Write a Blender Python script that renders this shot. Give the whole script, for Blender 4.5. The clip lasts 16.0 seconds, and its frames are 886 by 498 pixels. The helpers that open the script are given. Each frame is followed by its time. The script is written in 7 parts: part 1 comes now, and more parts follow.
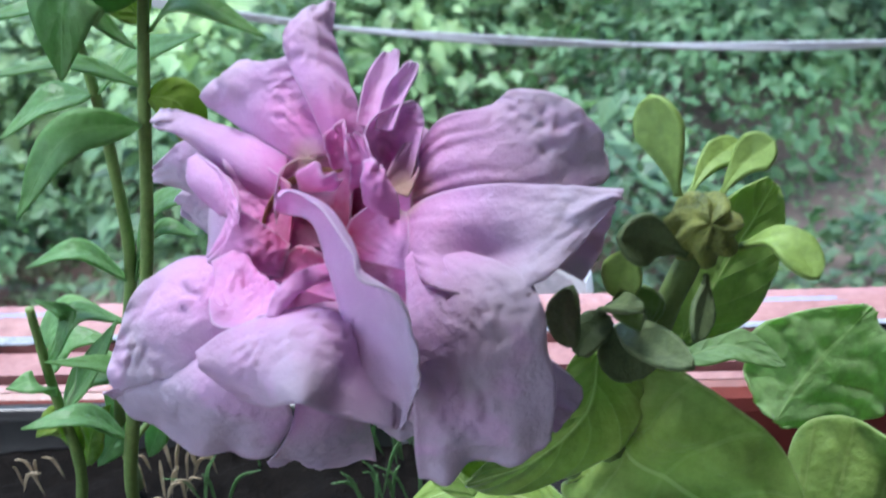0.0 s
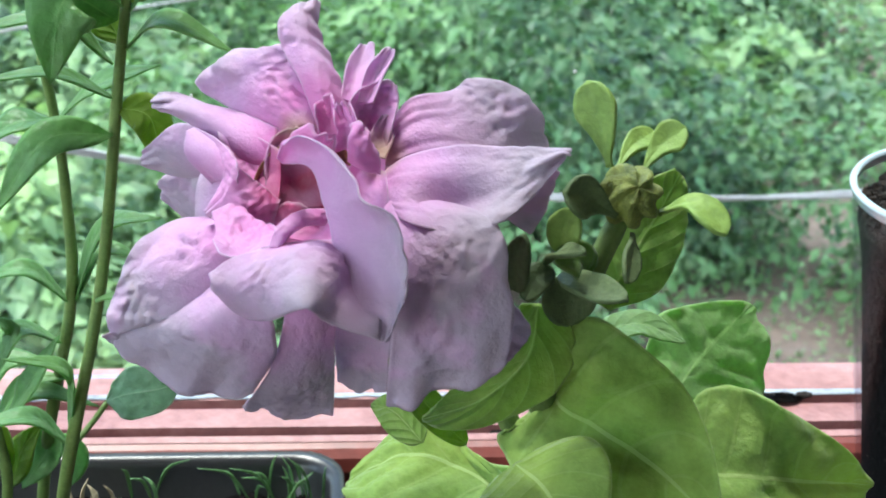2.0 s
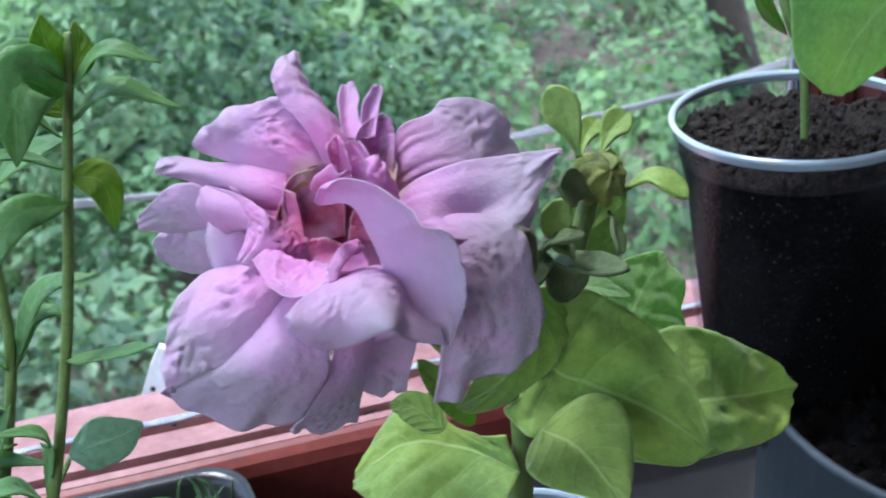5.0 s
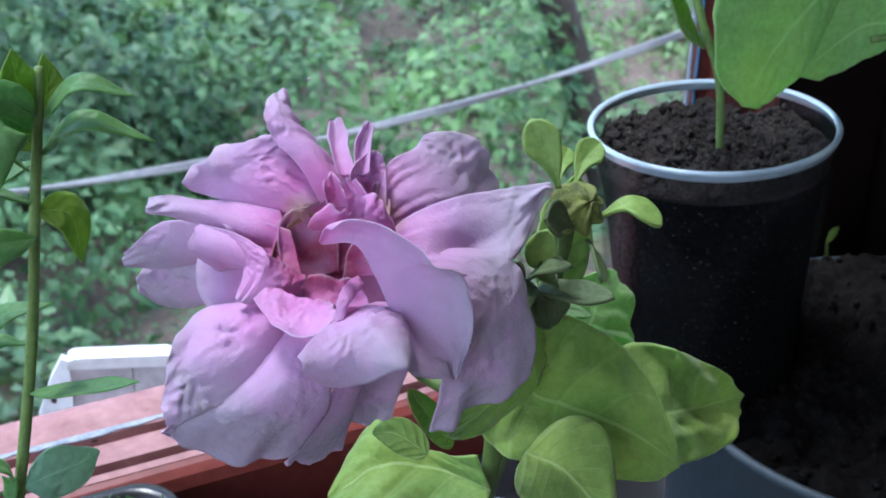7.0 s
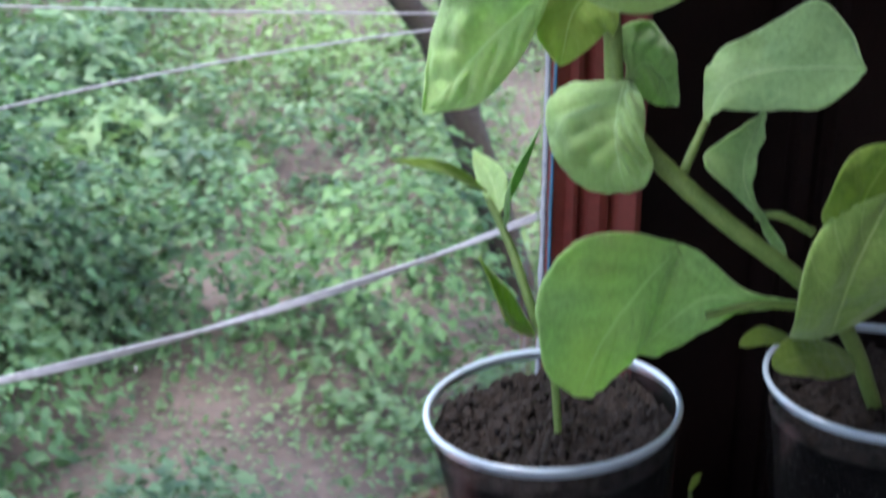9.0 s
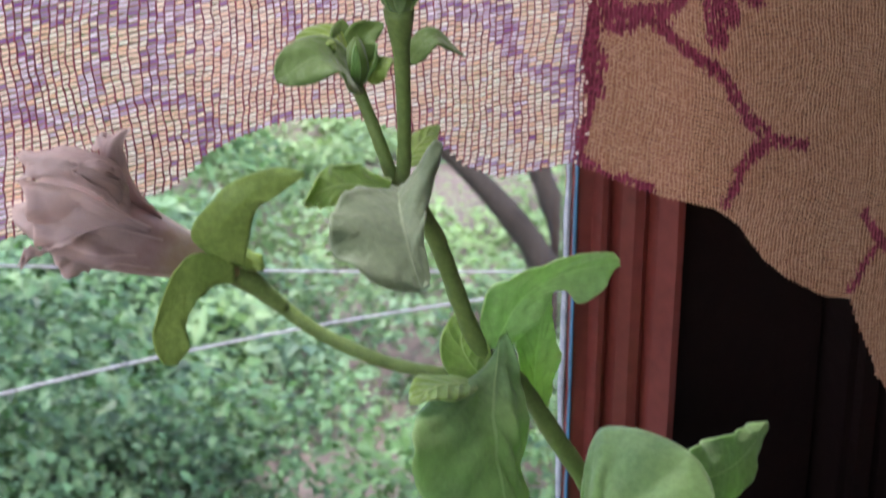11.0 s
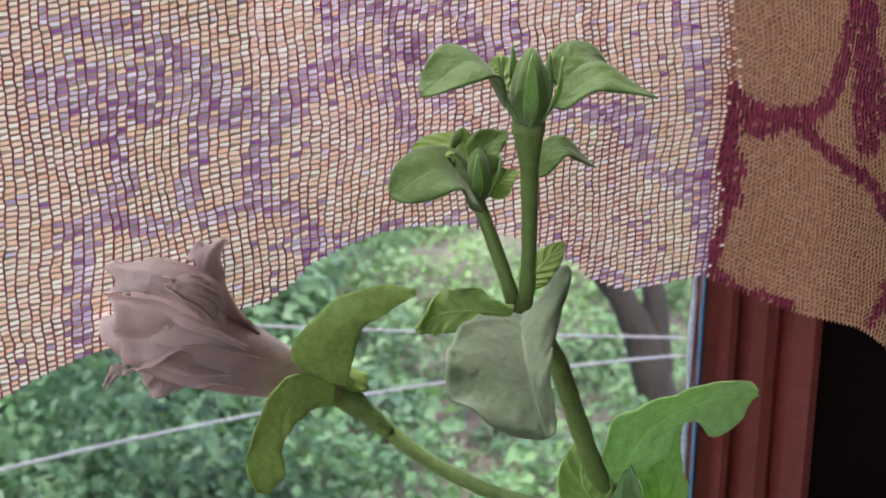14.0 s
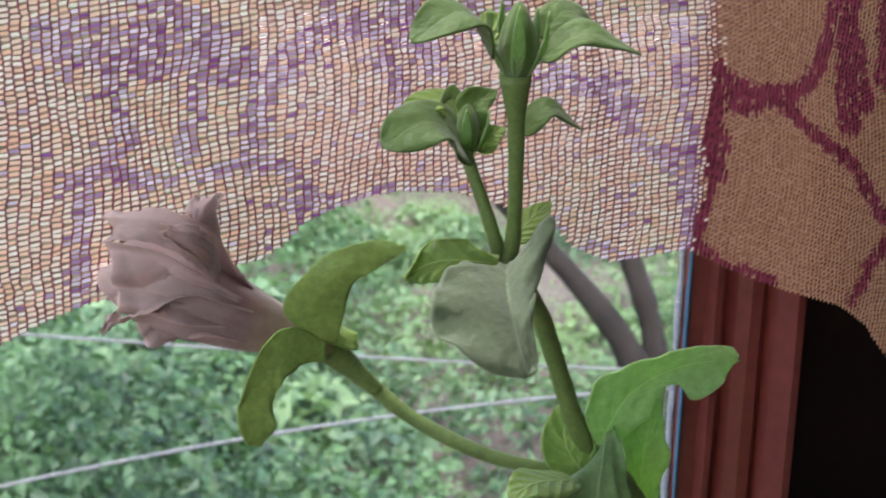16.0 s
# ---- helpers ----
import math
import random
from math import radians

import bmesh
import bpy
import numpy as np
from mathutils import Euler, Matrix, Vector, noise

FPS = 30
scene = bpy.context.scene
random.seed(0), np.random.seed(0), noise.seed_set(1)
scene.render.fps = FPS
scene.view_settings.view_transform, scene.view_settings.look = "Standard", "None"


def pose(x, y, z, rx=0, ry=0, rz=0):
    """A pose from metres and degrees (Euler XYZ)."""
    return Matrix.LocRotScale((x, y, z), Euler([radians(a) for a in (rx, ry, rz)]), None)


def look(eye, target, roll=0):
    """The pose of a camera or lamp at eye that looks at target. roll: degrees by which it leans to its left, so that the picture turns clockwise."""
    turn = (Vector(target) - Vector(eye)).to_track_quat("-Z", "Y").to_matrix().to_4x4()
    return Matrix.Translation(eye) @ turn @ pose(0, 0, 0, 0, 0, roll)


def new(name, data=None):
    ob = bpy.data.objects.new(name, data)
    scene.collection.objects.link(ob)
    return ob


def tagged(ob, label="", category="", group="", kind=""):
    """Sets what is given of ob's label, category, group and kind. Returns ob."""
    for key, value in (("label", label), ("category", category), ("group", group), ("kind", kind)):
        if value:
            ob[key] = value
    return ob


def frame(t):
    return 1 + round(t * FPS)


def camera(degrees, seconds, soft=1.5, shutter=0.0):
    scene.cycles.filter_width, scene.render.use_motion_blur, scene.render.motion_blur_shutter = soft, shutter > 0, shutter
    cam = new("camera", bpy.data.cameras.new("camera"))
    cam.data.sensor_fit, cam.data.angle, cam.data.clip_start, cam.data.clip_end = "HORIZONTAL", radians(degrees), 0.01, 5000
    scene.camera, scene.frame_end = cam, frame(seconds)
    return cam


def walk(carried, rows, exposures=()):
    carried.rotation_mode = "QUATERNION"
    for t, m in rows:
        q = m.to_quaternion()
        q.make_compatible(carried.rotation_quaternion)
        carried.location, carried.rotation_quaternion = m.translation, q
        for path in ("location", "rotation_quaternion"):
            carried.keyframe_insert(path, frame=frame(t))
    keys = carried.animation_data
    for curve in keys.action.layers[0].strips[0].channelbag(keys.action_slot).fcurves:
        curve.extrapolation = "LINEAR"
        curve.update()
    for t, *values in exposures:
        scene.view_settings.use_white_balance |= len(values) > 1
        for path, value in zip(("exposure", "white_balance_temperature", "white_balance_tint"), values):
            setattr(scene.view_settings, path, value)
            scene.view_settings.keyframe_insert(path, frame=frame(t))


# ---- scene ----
import itertools

cam = camera(31.35, 16.0, soft=1.7, shutter=0.5)
cam.data.dof.use_dof, cam.data.dof.focus_distance, cam.data.dof.aperture_fstop = True, 0.36, 52.0
PATH = [
    (0.0, pose(0.0153, -0.2156, 0.2710, 55.87, 1.97, 0.62)),
    (0.5, pose(0.0078, -0.2361, 0.2793, 58.35, 1.27, -1.54)),
    (1.0, pose(-0.0024, -0.2545, 0.2723, 60.94, -0.43, -3.19)),
    (1.5, pose(-0.0074, -0.2675, 0.2662, 62.51, -1.95, -3.82)),
    (2.0, pose(-0.0161, -0.2763, 0.2567, 62.78, -2.48, -4.82)),
    (2.5, pose(-0.0187, -0.2767, 0.2607, 63.44, -2.17, -5.28)),
    (3.0, pose(-0.0229, -0.2797, 0.2618, 62.71, -2.15, -6.25)),
    (3.5, pose(-0.0307, -0.2882, 0.2690, 62.50, -1.44, -7.30)),
    (4.0, pose(-0.0485, -0.2977, 0.2726, 63.53, -1.38, -13.53)),
    (4.5, pose(-0.0759, -0.2934, 0.2768, 62.90, -0.31, -18.49)),
    (6.8, pose(-0.1352, -0.2714, 0.2933, 60.84, -0.96, -26.49)),
    (7.0, pose(-0.1351, -0.2717, 0.2951, 61.05, -1.44, -27.38)),
    (7.5, pose(-0.1420, -0.2672, 0.2943, 60.89, -0.29, -26.88)),
    (8.0, pose(-0.1408, -0.2604, 0.2984, 61.16, -0.59, -26.99)),
    (8.2, pose(-0.1324, -0.2593, 0.3005, 61.83, -0.35, -28.12)),
    (8.5, pose(-0.1154, -0.2589, 0.3143, 63.28, -1.04, -29.86)),
    (8.6, pose(-0.1114, -0.2602, 0.3194, 63.82, -0.89, -30.17)),
    (8.8, pose(-0.0989, -0.2597, 0.3328, 64.82, -0.54, -30.88)),
    (9.0, pose(-0.0816, -0.2485, 0.3430, 65.30, -0.34, -30.71)),
    (9.3, pose(-0.0734, -0.2358, 0.3627, 66.45, -1.09, -31.61)),
    (9.5, pose(-0.0505, -0.2379, 0.3701, 67.71, -1.00, -30.44)),
    (9.6, pose(-0.0423, -0.2384, 0.3793, 67.97, -0.80, -30.00)),
    (10.0, pose(-0.0185, -0.2231, 0.4055, 69.13, -0.31, -27.95)),
    (10.2, pose(-0.0120, -0.2152, 0.4170, 69.46, -0.42, -27.31)),
    (12.3, pose(-0.0015, -0.1809, 0.4605, 74.10, -0.37, -24.05)),
    (12.5, pose(-0.0007, -0.1769, 0.4600, 73.94, -0.52, -23.39)),
    (13.0, pose(0.0070, -0.1586, 0.4583, 73.67, -0.58, -24.33)),
    (13.5, pose(0.0066, -0.1575, 0.4581, 73.49, -0.98, -23.18)),
    (14.0, pose(0.0059, -0.1559, 0.4546, 73.06, -0.82, -22.77)),
    (14.5, pose(-0.0043, -0.1560, 0.4526, 73.51, -1.49, -22.97)),
    (15.0, pose(-0.0181, -0.1689, 0.4461, 74.41, -1.90, -22.78)),
    (15.5, pose(-0.0098, -0.1737, 0.4356, 74.49, -2.26, -22.18)),
    (16.0, pose(0.0027, -0.1724, 0.4374, 74.68, -1.73, -22.45)),
]
walk(cam, PATH, exposures=[(0.0, 2.30, 5600, 10), (0.5, 2.38, 5900, 3), (1.0, 2.45, 6050, 0), (2.0, 2.5, 6050, 0), (2.5, 2.55, 5900, 4), (3.5, 2.46, 5550, 9), (4.5, 2.30, 5550, 11), (7.0, 2.10, 5400, 11), (8.2, 2.10, 5400, 13), (8.6, 2.12, 5750, 17), (9.2, 2.36, 5950, 19), (10.2, 2.5, 6050, 22), (12.4, 2.14, 6300, 20), (16.0, 2.16, 6200, 18)])

# ---------- daylight ----------
world = bpy.data.worlds.new("sky")
scene.world = world
world.use_nodes = True
wn = world.node_tree
sky = wn.nodes.new("ShaderNodeTexSky")
sky.sky_type, sky.sun_disc = "NISHITA", False
sky.sun_elevation, sky.sun_rotation = radians(48), radians(200)
sky.air_density, sky.dust_density = 1.4, 3.0
wn.links.new(sky.outputs[0], wn.nodes["Background"].inputs[0])
wn.nodes["Background"].inputs[1].default_value = 0.15
sun = new("sun", bpy.data.lights.new("sun", "SUN"))
sun.data.energy, sun.data.angle, sun.data.color = 1.5, radians(18), (1.0, 0.95, 0.88)
sun.matrix_world = look((0, 0, 5), (0.9, -1.6, 0.0))

# ---------- materials ----------
def nodes(name):
    m = bpy.data.materials.new(name)
    m.use_nodes = True
    nt = m.node_tree
    return m, nt, nt.nodes["Principled BSDF"], nt.nodes["Material Output"]


def add(nt, kind, **inputs):
    n = nt.nodes.new(kind)
    for key, value in inputs.items():
        if key == "operation":
            n.operation = value
            continue
        slot = n.inputs[key.replace("_", " ")]
        if isinstance(value, bpy.types.NodeSocket):
            nt.links.new(value, slot)
        else:
            slot.default_value = value
    return n


def ramp(nt, fac, *stops):
    n = nt.nodes.new("ShaderNodeValToRGB")
    e = n.color_ramp.elements
    while len(e) < len(stops):
        e.new(0.5)
    for k, (p, c) in zip(e, stops):
        k.position, k.color = p, (*c, 1)
    nt.links.new(fac, n.inputs[0])
    return n.outputs[0]


def noise_of(nt, coord, scale, detail=4.0, rough=0.55):
    return add(nt, "ShaderNodeTexNoise", Vector=coord, Scale=scale, Detail=detail, Roughness=rough).outputs[0]


def blend(nt, fac, a, b, how="MIX"):
    n = nt.nodes.new("ShaderNodeMix")
    n.data_type, n.blend_type = "RGBA", how
    for slot, v in ((n.inputs[0], fac), (n.inputs[6], a), (n.inputs[7], b)):
        if isinstance(v, bpy.types.NodeSocket):
            nt.links.new(v, slot)
        else:
            slot.default_value = v if isinstance(v, (int, float)) else (*v, 1)
    return n.outputs[2]


def calc(nt, op, a, b=0.0, c=0.0):
    n = nt.nodes.new("ShaderNodeMath")
    n.operation = op
    for slot, v in zip(n.inputs, (a, b, c)):
        if isinstance(v, bpy.types.NodeSocket):
            nt.links.new(v, slot)
        else:
            slot.default_value = v
    return n.outputs[0]


def bump(nt, bsdf, height, strength, dist):
    b = add(nt, "ShaderNodeBump", Strength=strength, Distance=dist, Height=height)
    nt.links.new(b.outputs[0], bsdf.inputs["Normal"])
    return b


def plain(name, c1, c2, scale=60.0, rough=0.5, metal=0.0, relief=0.3, dist=0.001, fine=6.0, spec=0.5):
    """A surface of two mottled colours with a fine grain."""
    m, nt, bs, out = nodes(name)
    co = add(nt, "ShaderNodeTexCoord").outputs["Object"]
    big, small = noise_of(nt, co, scale), noise_of(nt, co, scale * fine, 3.0, 0.6)
    col = ramp(nt, big, (0.3, c1), (0.7, c2))
    col = blend(nt, 0.35, col, ramp(nt, small, (0.3, [v * 0.7 for v in c1]), (0.75, [min(1, v * 1.25) for v in c2])))
    nt.links.new(col, bs.inputs["Base Color"])
    bs.inputs["Roughness"].default_value, bs.inputs["Metallic"].default_value = rough, metal
    bs.inputs["Specular IOR Level"].default_value = spec
    bump(nt, bs, small, relief, dist)
    return m


def thin(nt, bsdf, out, colour, share):
    """Lets part of the light through a leaf or a petal."""
    tr = add(nt, "ShaderNodeBsdfTranslucent")
    nt.links.new(colour, tr.inputs["Color"])
    mix = nt.nodes.new("ShaderNodeMixShader")
    mix.inputs[0].default_value = share
    nt.links.new(bsdf.outputs[0], mix.inputs[1])
    nt.links.new(tr.outputs[0], mix.inputs[2])
    nt.links.new(mix.outputs[0], out.inputs["Surface"])


def leaf_material(name, dark, light, vein, share=0.35, rough=0.6, glow=(1.45, 1.62, 0.95), nv=6.0, sheen=0.3, ribs=0.4):
    m, nt, bs, out = nodes(name)
    co = add(nt, "ShaderNodeTexCoord")
    uv = add(nt, "ShaderNodeSeparateXYZ", Vector=co.outputs["UV"])
    s = calc(nt, "ABSOLUTE", calc(nt, "MULTIPLY_ADD", uv.outputs[0], 2.0, -1.0))
    n1 = noise_of(nt, co.outputs["Object"], 55.0)
    n2 = noise_of(nt, co.outputs["Object"], 420.0, 3.0, 0.6)
    col = ramp(nt, n1, (0.32, dark), (0.68, light))
    col = blend(nt, 0.3, col, ramp(nt, n2, (0.3, [v * 0.6 for v in dark]), (0.75, [v * 1.3 for v in light])))
    n0 = noise_of(nt, co.outputs["Object"], 16.0, 2.0)
    col = blend(nt, ramp(nt, n0, (0.45, (0, 0, 0)), (0.75, (0.5, 0.5, 0.5))), col, [light[0] * 1.35, light[1] * 1.15, light[2] * 0.6])
    ph = calc(nt, "FRACT", calc(nt, "SUBTRACT", calc(nt, "MULTIPLY_ADD", uv.outputs[1], nv, calc(nt, "MULTIPLY_ADD", n1, 0.16, 0.42)), calc(nt, "MULTIPLY", s, 1.6)))
    side = calc(nt, "LESS_THAN", calc(nt, "ABSOLUTE", calc(nt, "SUBTRACT", ph, 0.5)), 0.045)
    rib = calc(nt, "LESS_THAN", s, 0.03)
    edge = calc(nt, "GREATER_THAN", s, 0.975)
    v = calc(nt, "MAXIMUM", calc(nt, "MULTIPLY", side, 0.22 * ribs), calc(nt, "MAXIMUM", calc(nt, "MULTIPLY", rib, 0.75), calc(nt, "MULTIPLY", edge, 0.4)))
    col = blend(nt, v, col, vein)
    nt.links.new(col, bs.inputs["Base Color"])
    bs.inputs["Roughness"].default_value = rough
    bs.inputs["Sheen Weight"].default_value = sheen
    bs.inputs["Specular IOR Level"].default_value = 0.3
    groove = calc(nt, "MINIMUM", calc(nt, "MULTIPLY", calc(nt, "ABSOLUTE", calc(nt, "SUBTRACT", ph, 0.5)), 2.6), 1.0)
    keel = calc(nt, "MINIMUM", calc(nt, "MULTIPLY", s, 9.0), 1.0)
    bump(nt, bs, calc(nt, "ADD", calc(nt, "MULTIPLY", calc(nt, "MULTIPLY", groove, keel), ribs), calc(nt, "ADD", calc(nt, "MULTIPLY", n2, 0.8), calc(nt, "MULTIPLY", noise_of(nt, co.outputs["Object"], 130.0, 2.0), 1.8))), 0.6, 0.0011)
    tcol = blend(nt, 1.0, col, glow, "MULTIPLY")
    thin(nt, bs, out, tcol, share)
    return m


def petal_material(name, pale, mid, deep, centre, r0, r1, share=0.45, heart=(0.42, 0.07, 0.22), stains=()):
    """Petal tissue: deep in the throat, paler to the rim, with fine veins that run from the base to the rim."""
    m, nt, bs, out = nodes(name)
    co = add(nt, "ShaderNodeTexCoord")
    geo = add(nt, "ShaderNodeNewGeometry")
    uv = add(nt, "ShaderNodeSeparateXYZ", Vector=co.outputs["UV"])
    off = add(nt, "ShaderNodeVectorMath", operation="DISTANCE")
    nt.links.new(geo.outputs["Position"], off.inputs[0])
    off.inputs[1].default_value = centre
    n1 = noise_of(nt, co.outputs["Object"], 45.0, 3.0)
    n2 = noise_of(nt, co.outputs["Object"], 260.0, 4.0, 0.6)
    d = calc(nt, "MULTIPLY_ADD", calc(nt, "SUBTRACT", n1, 0.5), 0.018, off.outputs["Value"])
    d = calc(nt, "DIVIDE", calc(nt, "SUBTRACT", d, r0), r1 - r0)
    col = ramp(nt, d, (0.0, heart), (0.10, [v * 1.7 for v in heart]), (0.30, deep), (0.60, mid), (1.0, pale))
    stretched = add(nt, "ShaderNodeCombineXYZ", X=calc(nt, "MULTIPLY", uv.outputs[0], 22.0), Y=calc(nt, "MULTIPLY", uv.outputs[1], 2.6), Z=calc(nt, "MULTIPLY", n1, 3.0))
    veins = noise_of(nt, stretched.outputs[0], 1.0, 3.0, 0.6)
    col = blend(nt, calc(nt, "MULTIPLY", ramp(nt, veins, (0.55, (0, 0, 0)), (0.85, (1, 1, 1))), 0.06), col, deep)
    splash = noise_of(nt, co.outputs["Object"], 70.0, 2.0, 0.5)
    col = blend(nt, ramp(nt, splash, (0.52, (0.0,) * 3), (0.62, (0.45,) * 3)), col, mid)
    col = blend(nt, ramp(nt, n2, (0.35, (0.0,) * 3), (0.8, (0.16,) * 3)), col, (0.86, 0.76, 0.86))
    # pale margin; light through the thin edge is put into this colour
    rim = calc(nt, "MAXIMUM", ramp(nt, uv.outputs[1], (0.90, (0, 0, 0)), (1.0, (0.5,) * 3)), ramp(nt, calc(nt, "ABSOLUTE", calc(nt, "MULTIPLY_ADD", uv.outputs[0], 2.0, -1.0)), (0.92, (0, 0, 0)), (1.0, (0.45,) * 3)))
    col = blend(nt, rim, col, [min(1.0, v * 1.25) for v in pale])
    for spot, reach in stains:
        near = add(nt, "ShaderNodeVectorMath", operation="DISTANCE")
        nt.links.new(geo.outputs["Position"], near.inputs[0])
        near.inputs[1].default_value = spot
        col = blend(nt, ramp(nt, calc(nt, "DIVIDE", near.outputs["Value"], reach), (0.25, (0.75,) * 3), (1.0, (0, 0, 0))), col, (0.50, 0.36, 0.18))
    nt.links.new(col, bs.inputs["Base Color"])
    bs.inputs["Roughness"].default_value = 0.55
    bs.inputs["Sheen Weight"].default_value = 0.12
    bs.inputs["Specular IOR Level"].default_value = 0.25
    n3 = noise_of(nt, co.outputs["Object"], 120.0, 2.0, 0.5)
    bump(nt, bs, calc(nt, "ADD", calc(nt, "ADD", n2, calc(nt, "MULTIPLY", n3, 1.2)), calc(nt, "ADD", calc(nt, "MULTIPLY", veins, 0.12), calc(nt, "MULTIPLY", noise_of(nt, co.outputs["Object"], 1300.0, 2.0, 0.5), 0.3))), 0.55, 0.0012)
    thin(nt, bs, out, col, share)
    return m


LILAC = petal_material("lilac_petal", (0.50, 0.415, 0.52), (0.675, 0.395, 0.665), (0.74, 0.25, 0.58), (-0.0125, 0.013, 0.122), 0.001, 0.043, 0.36, heart=(0.26, 0.02, 0.07), stains=(((-0.0165, 0.0175, 0.1306), 0.006), ((0.0015, 0.0115, 0.1290), 0.006)))
FADED = petal_material("faded_petal", (0.74, 0.60, 0.55), (0.37, 0.245, 0.225), (0.44, 0.37, 0.23), (0.1312, 0.2000, 0.3010), 0.0, 0.058, 0.34, (0.3, 0.26, 0.1))
LEAF = leaf_material("petunia_leaf", (0.17, 0.29, 0.062), (0.30, 0.44, 0.11), (0.44, 0.56, 0.22), 0.34, ribs=0.8)
DULL = leaf_material("dull_leaf", (0.070, 0.140, 0.028), (0.115, 0.205, 0.045), (0.16, 0.26, 0.08), 0.26, ribs=0.12)
LEAF_PALE = leaf_material("shaded_leaf", (0.18, 0.31, 0.13), (0.27, 0.43, 0.18), (0.36, 0.50, 0.25), 0.40)
LEAF_LIGHT = leaf_material("pale_green_leaf", (0.27, 0.43, 0.18), (0.38, 0.56, 0.25), (0.47, 0.62, 0.32), 0.42)
# grey-green leaf back, darkened for the shade it hangs in
SHADED_UNDERSIDE = leaf_material("shaded_leaf_underside", (0.125, 0.175, 0.095), (0.19, 0.25, 0.14), (0.24, 0.30, 0.18), 0.24)
LANCE = leaf_material("lance_leaf", (0.11, 0.235, 0.085), (0.19, 0.36, 0.15), (0.22, 0.38, 0.16), 0.45, 0.35, sheen=0.05, ribs=0.15)
BLUISH = leaf_material("bluish_leaf", (0.20, 0.34, 0.23), (0.29, 0.45, 0.32), (0.36, 0.50, 0.38), 0.35, 0.5, ribs=0.3)
YOUNG = leaf_material("young_leaf", (0.14, 0.24, 0.03), (0.21, 0.31, 0.04), (0.3, 0.4, 0.1), 0.5)
STEM = plain("stem_green", (0.085, 0.15, 0.032), (0.15, 0.225, 0.055), 120, 0.6)
THIN_STEM = plain("thin_green_stem", (0.09, 0.16, 0.035), (0.17, 0.25, 0.065), 120, 0.55)
BRACT = plain("bract_green", (0.060, 0.095, 0.034), (0.105, 0.150, 0.055), 140, 0.7, relief=0.4)
SEPAL = plain("sepal_green", (0.15, 0.25, 0.045), (0.26, 0.39, 0.085), 90, 0.6, relief=0.4)
BUD = plain("bud_olive", (0.05, 0.075, 0.012), (0.24, 0.27, 0.05), 260, 0.6, relief=0.7)
# near-black earth; in the tub it also stands for shade
DARK_SOIL = plain("dark_shaded_soil", (0.0015, 0.0013, 0.0012), (0.009, 0.007, 0.006), 220, 0.9, relief=0.8, dist=0.002, spec=0.12)
SOIL = plain("potting_soil", (0.003, 0.0023, 0.002), (0.044, 0.029, 0.021), 240, 0.9, relief=1.0, dist=0.006, fine=3.0)
RED = plain("red_brown_paint", (0.125, 0.021, 0.015), (0.185, 0.035, 0.026), 30, 0.42, relief=0.15)
# worn red paint made pinker for the daylight and sky sheen on it
LIT_SILL_RED = plain("sunlit_red_paint", (0.20, 0.075, 0.070), (0.37, 0.195, 0.185), 34, 0.42, relief=0.5, spec=0.5)
# red-brown wood darkened to near black for shade
SHADED_RED = plain("shaded_red_wood", (0.005, 0.0018, 0.0016), (0.009, 0.0030, 0.0025), 30, 0.7, relief=0.3, spec=0.2)
PUTTY = plain("old_putty", (0.16, 0.19, 0.24), (0.40, 0.42, 0.46), 160, 0.8, relief=0.8)
BLUE = plain("old_blue_paint", (0.02, 0.09, 0.17), (0.05, 0.16, 0.26), 90, 0.6)
BLACK = plain("black_plastic", (0.008, 0.008, 0.009), (0.014, 0.014, 0.016), 90, 0.3, relief=0.1)
GREY = plain("grey_plastic", (0.040, 0.052, 0.062), (0.058, 0.074, 0.086), 40, 0.5, relief=0.1, spec=0.3)
WHITE = plain("white_paint", (0.62, 0.62, 0.62), (0.8, 0.8, 0.8), 30, 0.5, relief=0.2)
# weathered white paint greyed for the shade of the recess
SHADED_BOARD = plain("shaded_weathered_paint", (0.34, 0.32, 0.35), (0.58, 0.55, 0.58), 45, 0.7, relief=0.4)
PLASTER = plain("pale_plaster", (0.50, 0.46, 0.42), (0.58, 0.54, 0.50), 4, 0.8, relief=0.3)
ROPE = plain("white_rope", (0.42, 0.41, 0.42), (0.60, 0.59, 0.60), 500, 0.8, relief=0.9, dist=0.003)
EARTH = plain("garden_earth", (0.06, 0.046, 0.038), (0.15, 0.115, 0.095), 1.6, 0.95, relief=0.8, dist=0.02, fine=12)
BARK = plain("tree_bark", (0.014, 0.011, 0.009), (0.042, 0.034, 0.028), 12, 0.9, relief=0.9, dist=0.01)
FENCE = plain("weathered_fence", (0.28, 0.24, 0.22), (0.40, 0.35, 0.31), 8, 0.85, relief=0.5)
GRASS = plain("pot_grass", (0.07, 0.17, 0.05), (0.12, 0.24, 0.08), 200, 0.5)
STRAW = plain("dry_straw", (0.32, 0.26, 0.16), (0.45, 0.36, 0.24), 200, 0.8)


